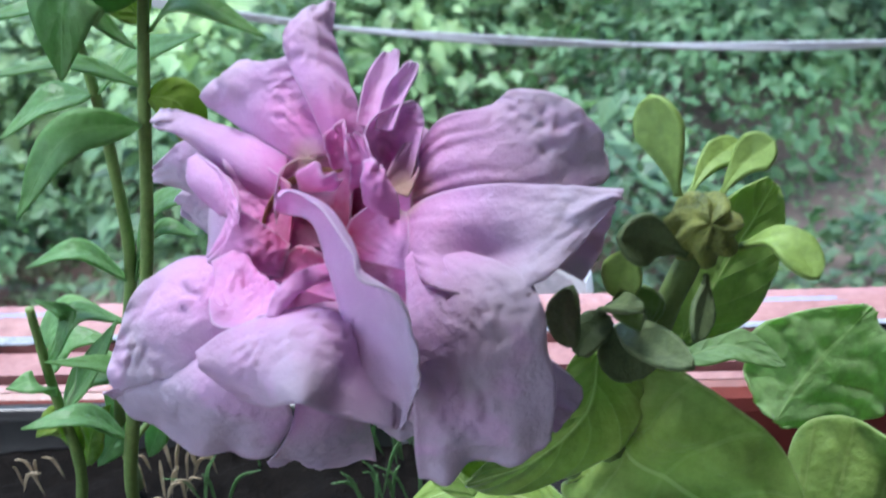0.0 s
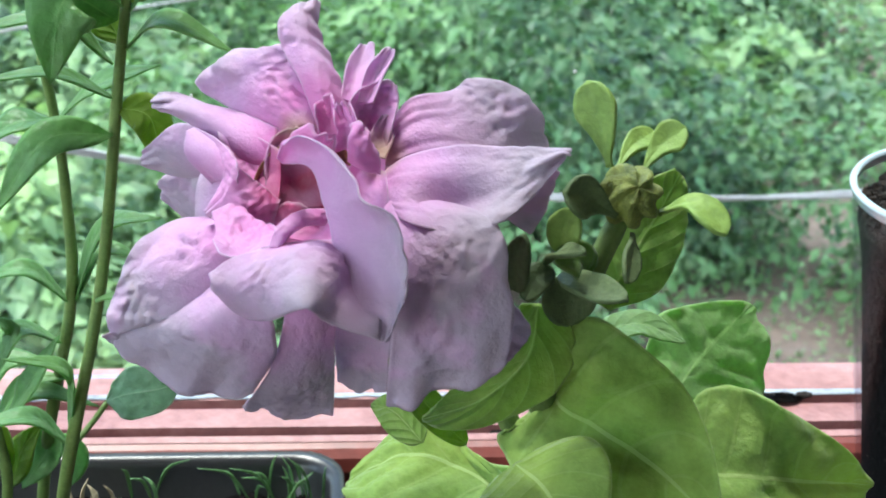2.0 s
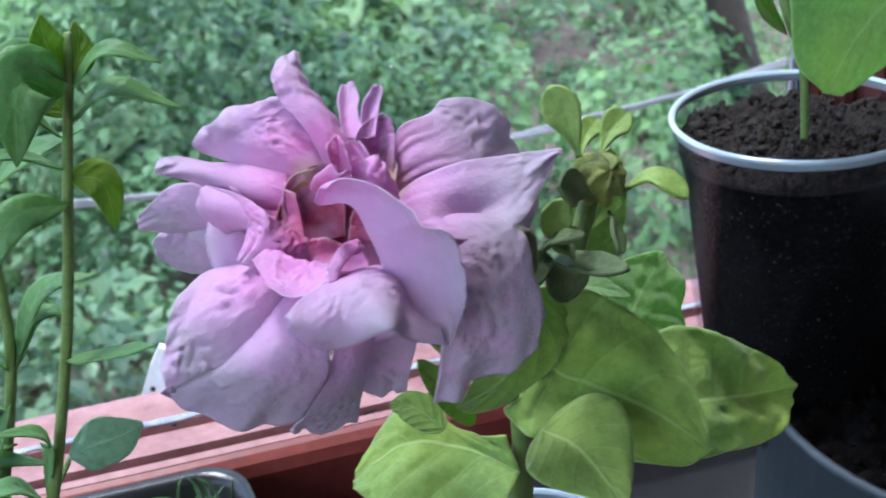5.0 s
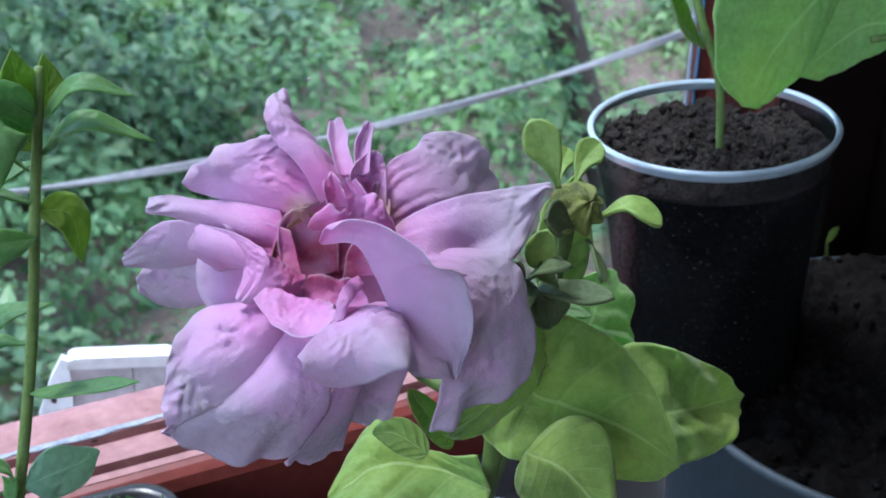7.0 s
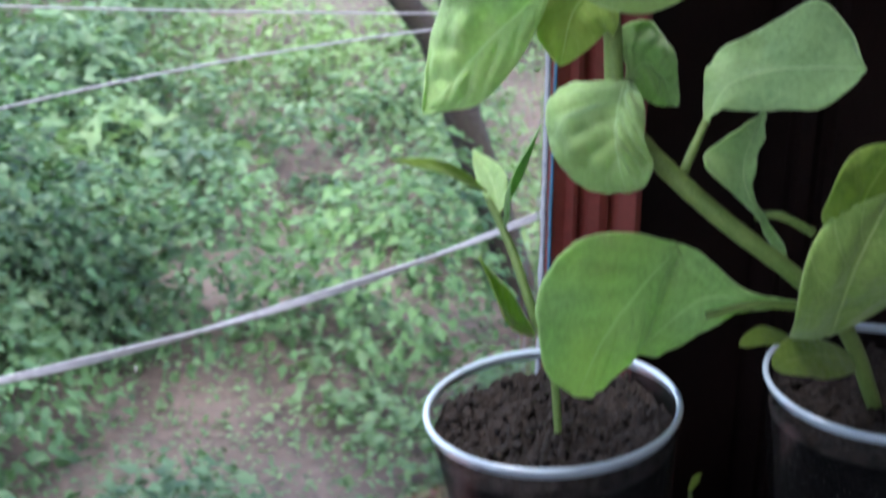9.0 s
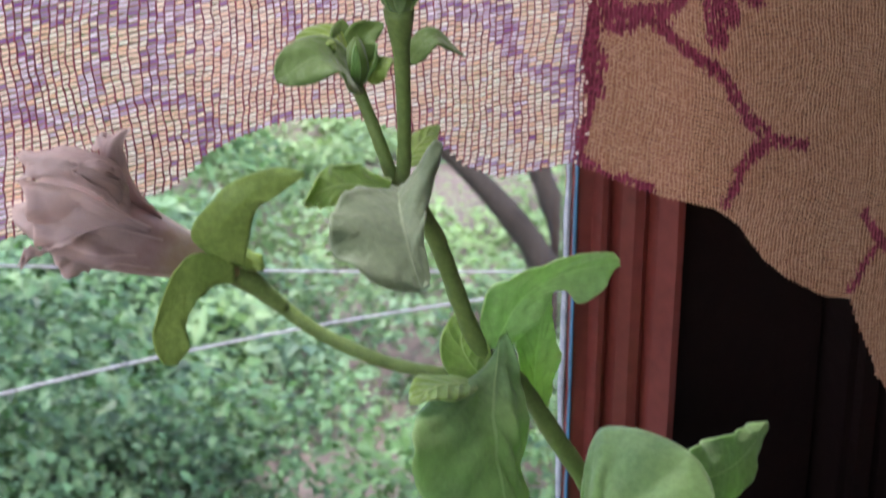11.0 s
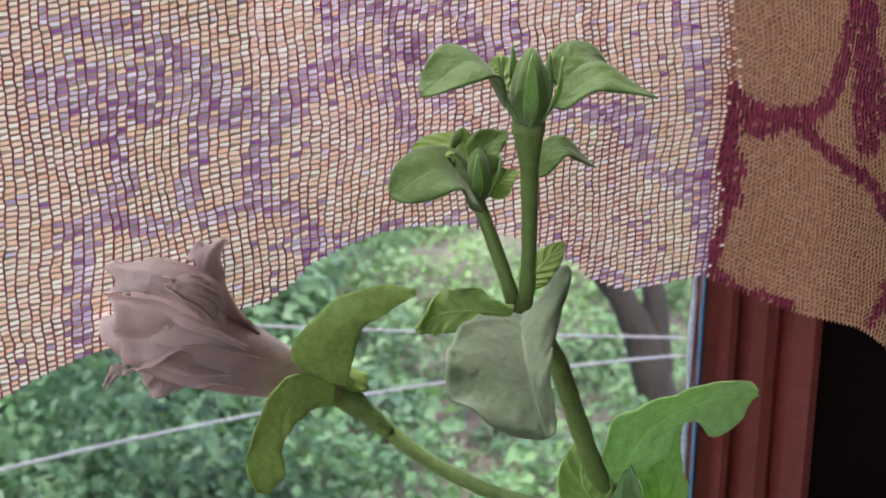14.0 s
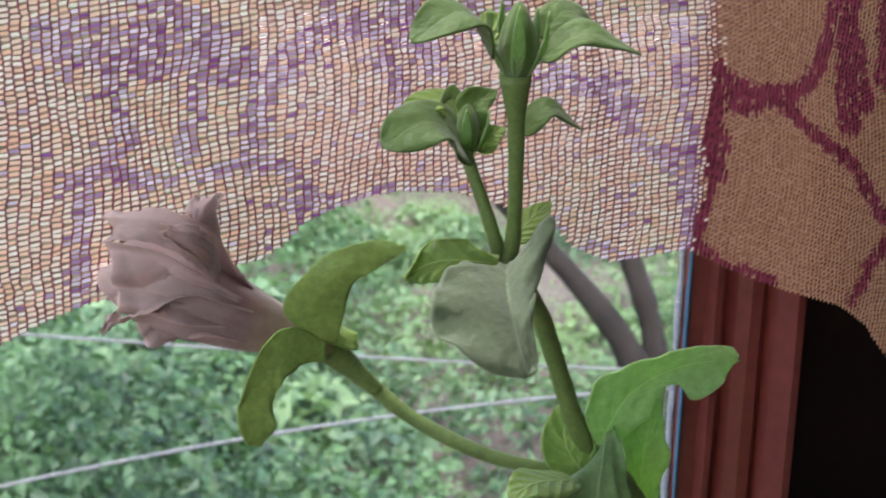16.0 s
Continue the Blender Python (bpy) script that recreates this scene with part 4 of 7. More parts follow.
frill([(0.0016, 0.0000, 0.1231), (0.0021, -0.0120, 0.1182), (0.0026, -0.0160, 0.1081), (0.0023, -0.0140, 0.0941), (0.0024, -0.0110, 0.0853)], [(0.0073, 0.0020, 0.1245), (0.0197, -0.0070, 0.1252), (0.0239, -0.0120, 0.1216), (0.0245, -0.0150, 0.1147), (0.0259, -0.0170, 0.1083), (0.0251, -0.0150, 0.0982)], bulge=-0.003, cap=0.0034, ruffle=0.0020, crinkle=0.0005, seed=5)
frill([(-0.0080, 0.0040, 0.0966), (-0.0073, 0.0100, 0.0834), (-0.0067, 0.0146, 0.0736)], [(0.0039, 0.0000, 0.0987), (0.0040, 0.0080, 0.0830), (0.0038, 0.0116, 0.0731)], bulge=0.002, cap=0.0006, ruffle=0.0008, seed=4)
# lower left petals
frill([(-0.0172, -0.0060, 0.1064), (-0.0195, -0.0020, 0.0910), (-0.0243, 0.0030, 0.0790), (-0.0268, 0.0060, 0.0742)], [(-0.0077, -0.0040, 0.1051), (-0.0074, 0.0060, 0.0844), (-0.0073, 0.0140, 0.0701), (-0.0075, 0.0165, 0.0644)], bulge=-0.002, cap=0.0026, ruffle=0.0010, seed=3)
frill([(-0.0228, 0.0080, 0.1117), (-0.0389, 0.0040, 0.0981), (-0.0495, 0.0060, 0.0918), (-0.0529, 0.0070, 0.0891)], [(-0.0194, 0.0020, 0.1110), (-0.0203, -0.0060, 0.1026), (-0.0198, -0.0050, 0.0925), (-0.0249, 0.0000, 0.0796)], bulge=-0.003, cap=0.0045, ruffle=0.0018, seed=2)
frill([(-0.0239, 0.0100, 0.1145), (-0.0309, 0.0160, 0.1131), (-0.0393, 0.0200, 0.1109), (-0.0466, 0.0160, 0.1085)], [(-0.0216, 0.0060, 0.1121), (-0.0376, 0.0030, 0.0994), (-0.0482, 0.0050, 0.0933), (-0.0528, 0.0070, 0.0902)], bulge=-0.005, cap=0.0030, ruffle=0.0012, crinkle=0.0008, roll=0.001, seed=1)
frill([(-0.0504, 0.0070, 0.0877), (-0.0526, 0.0068, 0.0884), (-0.0544, 0.0068, 0.0898)], [(-0.0502, 0.0075, 0.0912), (-0.0528, 0.0068, 0.0915), (-0.0548, 0.0065, 0.0912)], cap=0.0005, ruffle=0.0008, seed=24)
# walls of the hollow round the throat
frill([(-0.0193, 0.0100, 0.1183), (-0.0250, 0.0140, 0.1187), (-0.0290, 0.0160, 0.1212)], [(-0.0187, 0.0180, 0.1272), (-0.0250, 0.0240, 0.1283), (-0.0321, 0.0290, 0.1283)], bulge=-0.002, cap=0.0, ruffle=0.0008, seed=41)
frill([(-0.0210, 0.0130, 0.1168), (-0.0218, 0.0180, 0.1234), (-0.0204, 0.0210, 0.1290)], [(-0.0090, 0.0130, 0.1167), (-0.0078, 0.0170, 0.1257), (-0.0078, 0.0180, 0.1328)], bulge=-0.003, cap=0.001, ruffle=0.0015, seed=40)
frill([(-0.0096, 0.0100, 0.1169), (-0.0080, 0.0100, 0.1239), (-0.0042, 0.0080, 0.1289)], [(0.0017, 0.0000, 0.1206), (0.0029, 0.0020, 0.1240), (0.0021, 0.0080, 0.1264)], bulge=-0.001, cap=0.0005, ruffle=0.001, seed=42)
frill([(-0.0228, 0.0080, 0.1142), (-0.0205, 0.0100, 0.1170), (-0.0170, 0.0110, 0.1191)], [(-0.0083, -0.0020, 0.1155), (-0.0082, 0.0020, 0.1172), (-0.0098, 0.0060, 0.1189)], bulge=-0.002, cap=0.0, ruffle=0.0006, seed=44)
# the ear-shaped inner petal and the arm above it
frill([(-0.0187, 0.0180, 0.1182), (-0.0263, 0.0220, 0.1215), (-0.0333, 0.0280, 0.1255), (-0.0407, 0.0360, 0.1270), (-0.0449, 0.0380, 0.1271)], [(-0.0192, 0.0220, 0.1304), (-0.0274, 0.0300, 0.1306), (-0.0346, 0.0350, 0.1304), (-0.0406, 0.0370, 0.1320), (-0.0447, 0.0380, 0.1312)], bulge=0.003, cap=0.0008, ruffle=0.0012, crinkle=0.0005, seed=9)
frill([(-0.0365, 0.0280, 0.1279), (-0.0301, 0.0200, 0.1278), (-0.0268, 0.0113, 0.1263), (-0.0276, 0.0100, 0.1219), (-0.0324, 0.0104, 0.1154)], [(-0.0376, 0.0300, 0.1225), (-0.0336, 0.0260, 0.1200), (-0.0304, 0.0210, 0.1201), (-0.0305, 0.0160, 0.1195), (-0.0338, 0.0140, 0.1151)], bulge=0.0012, cap=0.0, ruffle=0.0006, crinkle=0.0003, seed=26)
frill([(-0.0368, 0.0285, 0.1273), (-0.0381, 0.0310, 0.1207), (-0.0331, 0.0300, 0.1141)], [(-0.0363, 0.0280, 0.1277), (-0.0293, 0.0200, 0.1269), (-0.0271, 0.0115, 0.1249)], bulge=-0.004, cap=0.0, ruffle=0.0004, nr=24, nc=20, seed=43)
frill([(-0.0268, 0.0113, 0.1263), (-0.0225, 0.0120, 0.1222), (-0.0187, 0.0110, 0.1191)], [(-0.0324, 0.0104, 0.1153), (-0.0273, 0.0090, 0.1161), (-0.0205, 0.0080, 0.1142)], bulge=0.002, cap=0.0, ruffle=0.0004, seed=27)
# lips
frill([(-0.0322, 0.0070, 0.1186), (-0.0272, 0.0090, 0.1191), (-0.0235, 0.0030, 0.1187), (-0.0188, -0.0030, 0.1196)], [(-0.0316, -0.0020, 0.1170), (-0.0298, -0.0100, 0.1187), (-0.0252, -0.0120, 0.1185), (-0.0199, -0.0100, 0.1198)], bulge=-0.003, cap=0.0006, ruffle=0.0012, crinkle=0.0007, seed=16)
frill([(-0.0206, -0.0110, 0.1198), (-0.0193, -0.0080, 0.1230), (-0.0150, -0.0040, 0.1242), (-0.0103, 0.0006, 0.1224)], [(-0.0188, -0.0100, 0.1192), (-0.0159, -0.0060, 0.1209), (-0.0128, -0.0030, 0.1207), (-0.0097, 0.0000, 0.1191)], bulge=0.002, cap=0.0004, ruffle=0.0004, crinkle=0.0003, seed=17)
frill([(-0.0317, -0.0164, 0.1172), (-0.0267, -0.0140, 0.1196), (-0.0172, -0.0090, 0.1197), (-0.0085, -0.0060, 0.1191), (-0.0030, -0.0060, 0.1175)], [(-0.0314, -0.0170, 0.1145), (-0.0258, -0.0180, 0.1091), (-0.0194, -0.0240, 0.1117), (-0.0138, -0.0305, 0.1178), (-0.0091, -0.0270, 0.1123), (0.0004, -0.0254, 0.1078)], bulge=0.004, cap=0.0, ruffle=0.0008, crinkle=0.0006, seed=18)
frill([(-0.0192, 0.0004, 0.1332), (-0.0179, 0.0010, 0.1315), (-0.0130, -0.0040, 0.1329), (-0.0102, -0.0090, 0.1265), (-0.0082, -0.0130, 0.1189), (-0.0047, -0.0200, 0.1130), (0.0004, -0.0254, 0.1078)], [(-0.0179, -0.0030, 0.1373), (-0.0150, -0.0064, 0.1408), (-0.0089, -0.0130, 0.1406), (-0.0050, -0.0195, 0.1380), (-0.0040, -0.0235, 0.1357), (0.0017, -0.0248, 0.1326), (0.0038, -0.0262, 0.1235), (0.0035, -0.0264, 0.1166), (0.0006, -0.0256, 0.1079)], bulge=0.003, cap=0.0, ruffle=0.0006, crinkle=0.0005, seed=19)
# small crowded petals of the heart
frill([(-0.0080, 0.0120, 0.1292), (-0.0076, 0.0120, 0.1345), (-0.0082, 0.0140, 0.1378)], [(-0.0033, 0.0100, 0.1314), (-0.0034, 0.0100, 0.1363), (-0.0046, 0.0140, 0.1388)], bulge=-0.002, cap=0.001, ruffle=0.0014, nr=26, nc=22, seed=30)
frill([(-0.0053, 0.0080, 0.1292), (-0.0054, 0.0070, 0.1343), (-0.0041, 0.0080, 0.1371)], [(0.0009, 0.0040, 0.1282), (0.0005, 0.0060, 0.1316), (-0.0010, 0.0080, 0.1338)], bulge=0.002, cap=0.001, ruffle=0.0014, nr=26, nc=22, seed=31)
frill([(-0.0108, 0.0140, 0.1321), (-0.0115, 0.0150, 0.1357), (-0.0109, 0.0170, 0.1378)], [(-0.0066, 0.0130, 0.1325), (-0.0073, 0.0140, 0.1366), (-0.0079, 0.0160, 0.1392)], bulge=-0.002, cap=0.001, ruffle=0.0014, nr=26, nc=22, seed=32)
frill([(-0.0166, 0.0130, 0.1300), (-0.0164, 0.0100, 0.1342), (-0.0139, 0.0080, 0.1360)], [(-0.0151, 0.0110, 0.1298), (-0.0106, 0.0090, 0.1311), (-0.0090, 0.0070, 0.1334)], bulge=0.001, cap=0.0006, ruffle=0.0010, nr=22, nc=16, seed=33)
frill([(-0.0023, 0.0120, 0.1298), (-0.0009, 0.0140, 0.1327), (0.0013, 0.0170, 0.1351)], [(0.0021, 0.0100, 0.1289), (0.0034, 0.0130, 0.1306), (0.0042, 0.0170, 0.1326)], bulge=-0.001, cap=0.001, ruffle=0.001, nr=22, nc=16, seed=34)

# ---------- cup ----------
CUP1 = V(0.2042, 0.1528, 0.0562)


def clear_cup(rim, tall, radius, soil_drop, label, seed):
    ob = thing("plastic_cup", label, "cup", "clear plant cups")
    slope = [(radius * (0.70 + 0.24 * k / 40) + (0.00035 if k % 2 and 18 < k < 36 else 0.0), -tall + (tall - 0.012) * k / 40) for k in range(41)]
    prof = slope + [(radius * 0.955, -0.004), (radius * 0.945, -0.004), (radius * 0.93, -0.012), (radius * 0.69, -tall + 0.001), (0.0005, -tall + 0.001), (0.0005, -tall), (radius * 0.70, -tall)]
    part("cup_wall", lathe(prof, rim), CUP, ob, "thin clear ribbed plastic wall").visible_shadow = False
    rr = [(radius * 0.955 + p, z) for p, z in ((-0.0012, -0.0010), (-0.0006, 0.0000), (0.0006, 0.0000), (0.0013, -0.0008), (0.0012, -0.0017), (0.0006, -0.0022), (0.0005, -0.0030), (0.0002, -0.0040), (-0.0004, -0.0040), (-0.0006, -0.0022), (-0.0012, -0.0010))]
    part("rim", lathe(rr, rim), RIM, ob, "rolled milky white rim")
    bm2 = soil_disc((rim[0], rim[1], rim[2] - soil_drop), radius * 0.905, 0.004, seed)
    tagged(part("soil", bm2, SOIL, ob), "dark crumbly potting soil", kind="stuff")
    core = lathe([(radius * 0.900, -soil_drop - 0.003), (radius * 0.84, -0.030), (radius * 0.66, -tall + 0.002), (0.0005, -tall + 0.002)], rim)
    part("soil_core", core, PRESSED, ob, "wet dark soil seen through the wall")
    return ob


first_cup = clear_cup(CUP1, 0.122, 0.0475, 0.010, "clear plastic drinking cup full of dark soil", 3)
lean = Matrix.Rotation(radians(4.0), 4, V(-0.454, -0.891, 0)) @ Matrix.Rotation(radians(-2.5), 4, V(0.891, -0.454, 0))
first_cup.matrix_world = Matrix.Translation(CUP1) @ lean @ Matrix.Translation(-CUP1)

FACE = (-0.25, -0.75, 0.6)
SKY = (-0.1, -0.25, 0.95)


def stem(parent, points, radii, name="stem", material=None, label="", n=30):
    bm = bmesh.new()
    tube(bm, points, radii, n, 9, 0.12)
    return part(name, bm, material or STEM, parent, label)


# petunia leaves
broad_leaf(petunia, [(0.0413, 0.0100, 0.0723), (0.0321, 0.0105, 0.0649), (0.0283, 0.0095, 0.0622), (0.0321, 0.0040, 0.0591), (0.0393, -0.0040, 0.0573), (0.0523, -0.0100, 0.0542), (0.0674, -0.0130, 0.0506), (0.0735, -0.0130, 0.0529)], [(0.0409, 0.0110, 0.0758), (0.0413, 0.0068, 0.0727), (0.0504, 0.0030, 0.0683), (0.0607, -0.0030, 0.0632), (0.0680, -0.0090, 0.0585), (0.0740, -0.0125, 0.0529)], [(0.0412, 0.0120, 0.0792), (0.0391, 0.0100, 0.0885), (0.0422, 0.0080, 0.0934), (0.0477, 0.0040, 0.0946), (0.0573, 0.0040, 0.0886), (0.0674, 0.0040, 0.0781), (0.0732, -0.0030, 0.0667), (0.0745, -0.0115, 0.0546), (0.0743, -0.0125, 0.0532)], LEAF, seed=1, quilt=0.13, label="broad quilted mid-green leaf with a dark speck")
broad_leaf(petunia, [(0.0706, 0.0060, 0.0506), (0.0728, -0.0020, 0.0442), (0.0888, 0.0040, 0.0376), (0.1044, 0.0099, 0.0333), (0.1158, 0.0160, 0.0360), (0.1207, 0.0205, 0.0398)], [(0.0717, 0.0120, 0.0508), (0.0858, 0.0130, 0.0484), (0.0989, 0.0160, 0.0452), (0.1108, 0.0190, 0.0424), (0.1209, 0.0207, 0.0403)], [(0.0735, 0.0180, 0.0527), (0.0769, 0.0270, 0.0613), (0.0864, 0.0270, 0.0642), (0.0940, 0.0190, 0.0639), (0.1103, 0.0200, 0.0529), (0.1208, 0.0207, 0.0411)], LEAF, seed=2, quilt=0.12, label="broad leaf with a yellow-green rim")
broad_leaf(petunia, [(0.0730, 0.0350, 0.0569), (0.0684, 0.0420, 0.0622), (0.0703, 0.0480, 0.0704), (0.0822, 0.0520, 0.0722), (0.0946, 0.0560, 0.0704)], [(0.0737, 0.0350, 0.0561), (0.0792, 0.0420, 0.0595), (0.0858, 0.0480, 0.0638), (0.0914, 0.0520, 0.0670), (0.0964, 0.0560, 0.0698)], [(0.0760, 0.0350, 0.0544), (0.0895, 0.0420, 0.0495), (0.1003, 0.0470, 0.0494), (0.1002, 0.0520, 0.0620), (0.0981, 0.0560, 0.0681)], LEAF_LIGHT, seed=3, quilt=0.07)
broad_leaf(petunia, [(0.0311, 0.0070, 0.0976), (0.0252, 0.0040, 0.0892), (0.0166, -0.0010, 0.0821), (0.0104, -0.0047, 0.0776)], [(0.0346, 0.0070, 0.0976), (0.0324, 0.0030, 0.0869), (0.0226, -0.0020, 0.0799), (0.0102, -0.0050, 0.0772)], [(0.0387, 0.0060, 0.0974), (0.0429, 0.0060, 0.0884), (0.0397, 0.0030, 0.0795), (0.0278, -0.0010, 0.0738), (0.0155, -0.0040, 0.0739), (0.0104, -0.0050, 0.0767)], LEAF, seed=4, quilt=0.02, rim=0.0006)
broad_leaf(petunia, [(0.0293, 0.0100, 0.0346), (0.0151, 0.0120, 0.0313), (0.0026, 0.0200, 0.0310), (-0.0036, 0.0300, 0.0324), (-0.0038, 0.0340, 0.0324)], [(0.0366, 0.0180, 0.0361), (0.0262, 0.0280, 0.0396), (0.0127, 0.0340, 0.0411), (0.0025, 0.0360, 0.0358), (-0.0034, 0.0350, 0.0323)], [(0.0341, 0.0220, 0.0453), (0.0283, 0.0300, 0.0431), (0.0222, 0.0400, 0.0441), (0.0162, 0.0460, 0.0465), (0.0081, 0.0450, 0.0420), (-0.0008, 0.0380, 0.0352), (-0.0032, 0.0360, 0.0323)], LEAF, seed=5, quilt=0.14)
broad_leaf(petunia, [(0.0494, 0.0180, 0.0915), (0.0482, 0.0220, 0.0994), (0.0536, 0.0290, 0.1083), (0.0614, 0.0330, 0.1139), (0.0676, 0.0350, 0.1157)], [(0.0507, 0.0180, 0.0906), (0.0559, 0.0230, 0.0974), (0.0616, 0.0290, 0.1040), (0.0663, 0.0330, 0.1104), (0.0687, 0.0350, 0.1147)], [(0.0525, 0.0180, 0.0896), (0.0637, 0.0240, 0.0907), (0.0697, 0.0290, 0.0997), (0.0711, 0.0330, 0.1076), (0.0698, 0.0350, 0.1136)], LEAF, seed=6, quilt=0.02, rim=0.0006)
leaf(petunia, [(0.0534, 0.0328, 0.0749), (0.0637, 0.0353, 0.0760), (0.0742, 0.0322, 0.0729)], 0.009, SKY, material=LEAF_PALE, seed=7)
leaf(petunia, [(0.0118, 0.0073, 0.0629), (0.0059, 0.0127, 0.0673), (0.0010, 0.0166, 0.0669)], 0.009, (0, -0.8, 0.6), seed=8)
leaf(petunia, [(0.0295, -0.0092, 0.0687), (0.0352, -0.0186, 0.0675), (0.0402, -0.0324, 0.0599)], 0.030, (0.0, -0.5, 0.85), quilt=0.045, seed=10)
leaf(petunia, [(0.0222, 0.0140, 0.0578), (0.0121, 0.0060, 0.0737), (0.0037, 0.0027, 0.0872)], 0.0075, (-0.2, -0.7, 0.6), YOUNG, shape="round", fold=0.15, seed=9)
CUPA = V(0.057, 0.052, -0.027)
stem(petunia, [(0.0515, 0.0130, 0.1150), (0.0470, 0.0100, 0.1060), (0.0420, 0.0100, 0.0900), (0.0380, 0.0120, 0.0635), (0.050, 0.047, 0.0), (0.055, 0.050, -0.045)], [0.0022, 0.0026, 0.003, 0.0034], label="hairy pale green stem")
stem(petunia, [(0.0042, 0.0375, 0.0923), (0.0192, 0.0257, 0.0738), (0.0321, 0.0115, 0.0634), (0.050, 0.048, 0.0)], [0.0016, 0.0022, 0.0028])
# bud with its sepals
bm = bmesh.new()
bmesh.ops.create_uvsphere(bm, u_segments=40, v_segments=24, radius=1.0)
B0 = V((0.0524, 0.0108, 0.1205))
axis = V(0.05, -0.75, 0.65).normalized()
turn = axis.to_track_quat("Z", "Y").to_matrix()
for v in bm.verts:
    a, h = math.atan2(v.co.y, v.co.x), v.co.z
    r = 1 + 0.17 * math.sin(7 * a + 4.0 * h) + 0.08 * noise.noise(v.co * 3.0) + 0.05 * noise.noise(v.co * 9.0)
    w = V(v.co.x * r * 0.0060, v.co.y * r * 0.0060, h * 0.0068 * (1 - 0.12 * math.cos(5 * a) * max(0, h)))
    v.co = B0 + turn @ w
bud = part("bud", bm, BUD, petunia, "olive-yellow wrinkled flower bud")
for k, (a, b, c, w, u, m) in enumerate((
        ((0.0480, 0.0125, 0.1262), (0.0462, 0.0150, 0.1340), (0.0431, 0.0189, 0.1425), 0.0098, (-0.5, -0.8, 0.2), SEPAL),
        ((0.0560, 0.0180, 0.1225), (0.0605, 0.0215, 0.1272), (0.0655, 0.0222, 0.1310), 0.0080, (-0.4, -0.7, 0.6), SEPAL),
        ((0.0590, 0.0110, 0.1165), (0.0648, 0.0070, 0.1205), (0.0707, 0.0010, 0.1165), 0.0085, (0.2, -0.4, 0.9), SEPAL),
        ((0.0490, 0.0070, 0.1180), (0.0435, 0.0045, 0.1225), (0.0366, -0.0004, 0.1265), 0.0095, (-0.3, -0.8, 0.5), BRACT),
        ((0.0525, 0.0055, 0.1145), (0.0515, 0.0005, 0.1135), (0.0493, -0.0069, 0.1100), 0.0058, (0.5, -0.8, 0.3), BRACT),
        ((0.0505, 0.0170, 0.1235), (0.0545, 0.0230, 0.1262), (0.0605, 0.0290, 0.1270), 0.0060, (0.0, -0.6, 0.8), SEPAL))):
    part("sepal", blade([a, b, c], w, u, shape="spoon", fold=0.25, quilt=0.0, wave=0.03, seed=40 + k, nr=20, nc=11, thick=0.0009), m, bud)
for k, (a, b, c, w, u, m) in enumerate((
        ((0.0381, 0.0030, 0.1065), (0.0428, -0.0060, 0.1081), (0.0483, -0.0138, 0.1099), 0.0078, (0.0, -0.5, 0.85), BRACT),
        ((0.0383, 0.0040, 0.1059), (0.0393, 0.0010, 0.1016), (0.0397, -0.0004, 0.0965), 0.0125, (0.2, -0.8, 0.5), BRACT),
        ((0.0363, 0.0030, 0.1078), (0.0326, 0.0010, 0.1063), (0.0306, -0.0010, 0.1026), 0.0068, (-0.3, -0.7, 0.6), BRACT),
        ((0.0347, 0.0030, 0.1091), (0.0371, -0.0020, 0.1140), (0.0406, -0.0068, 0.1165), 0.0052, (0.0, -0.3, 0.9), BRACT),
        ((0.0374, 0.0040, 0.1112), (0.0383, 0.0030, 0.1172), (0.0394, 0.0023, 0.1219), 0.0078, (-0.5, -0.8, 0.2), SEPAL),
        ((0.0289, -0.0010, 0.1049), (0.0281, -0.0015, 0.1116), (0.0292, -0.0020, 0.1181), 0.0068, (-0.5, -0.8, 0.3), BRACT),
        ((0.0436, 0.0040, 0.1058), (0.0412, 0.0020, 0.1102), (0.0357, 0.0010, 0.1115), 0.0085, (0.0, -0.7, 0.7), DULL))):
    leaf(petunia, [a, b, c], w, u, m, name="bract", shape="round", fold=0.25, quilt=0.02, seed=60 + k, nr=18, nc=11, thick=0.0010)

# ---------- the slender plants in the tray ----------
def lance_plant(label, stems, group="slender plants"):
    ob = thing("seedling_plant", label, "plant", group)
    for pts, radii in stems:
        stem(ob, pts, radii, material=THIN_STEM)
    return ob


narrow = itertools.count(80)


def lance_leaf(ob, a, b, c, w, u, m):
    leaf(ob, [a, b, c], w, u, m, shape="lance", fold=0.15, quilt=0.02, wave=0.05, seed=next(narrow), nr=18, nc=9)


slender = lance_plant("tall slender plant with narrow green leaves in the black tray", [([(-0.0546, 0.0900, 0.1452), (-0.0558, 0.0900, 0.1336), (-0.0587, 0.0900, 0.1125), (-0.0659, 0.0900, 0.0568), (-0.0791, 0.0920, -0.0054), (-0.0950, 0.1452, -0.0880)], [0.0011, 0.0014, 0.0017, 0.0020])])
lance_leaf(slender, (-0.0555, 0.0900, 0.1309), (-0.0469, 0.0850, 0.1413), (-0.0342, 0.0800, 0.1379), 0.0075, SKY, LANCE)
lance_leaf(slender, (-0.0568, 0.0900, 0.1214), (-0.0461, 0.0850, 0.1311), (-0.0295, 0.0800, 0.1246), 0.0078, SKY, LANCE)
lance_leaf(slender, (-0.0559, 0.0900, 0.1321), (-0.0647, 0.0880, 0.1418), (-0.0763, 0.0850, 0.1437), 0.011, SKY, LANCE)
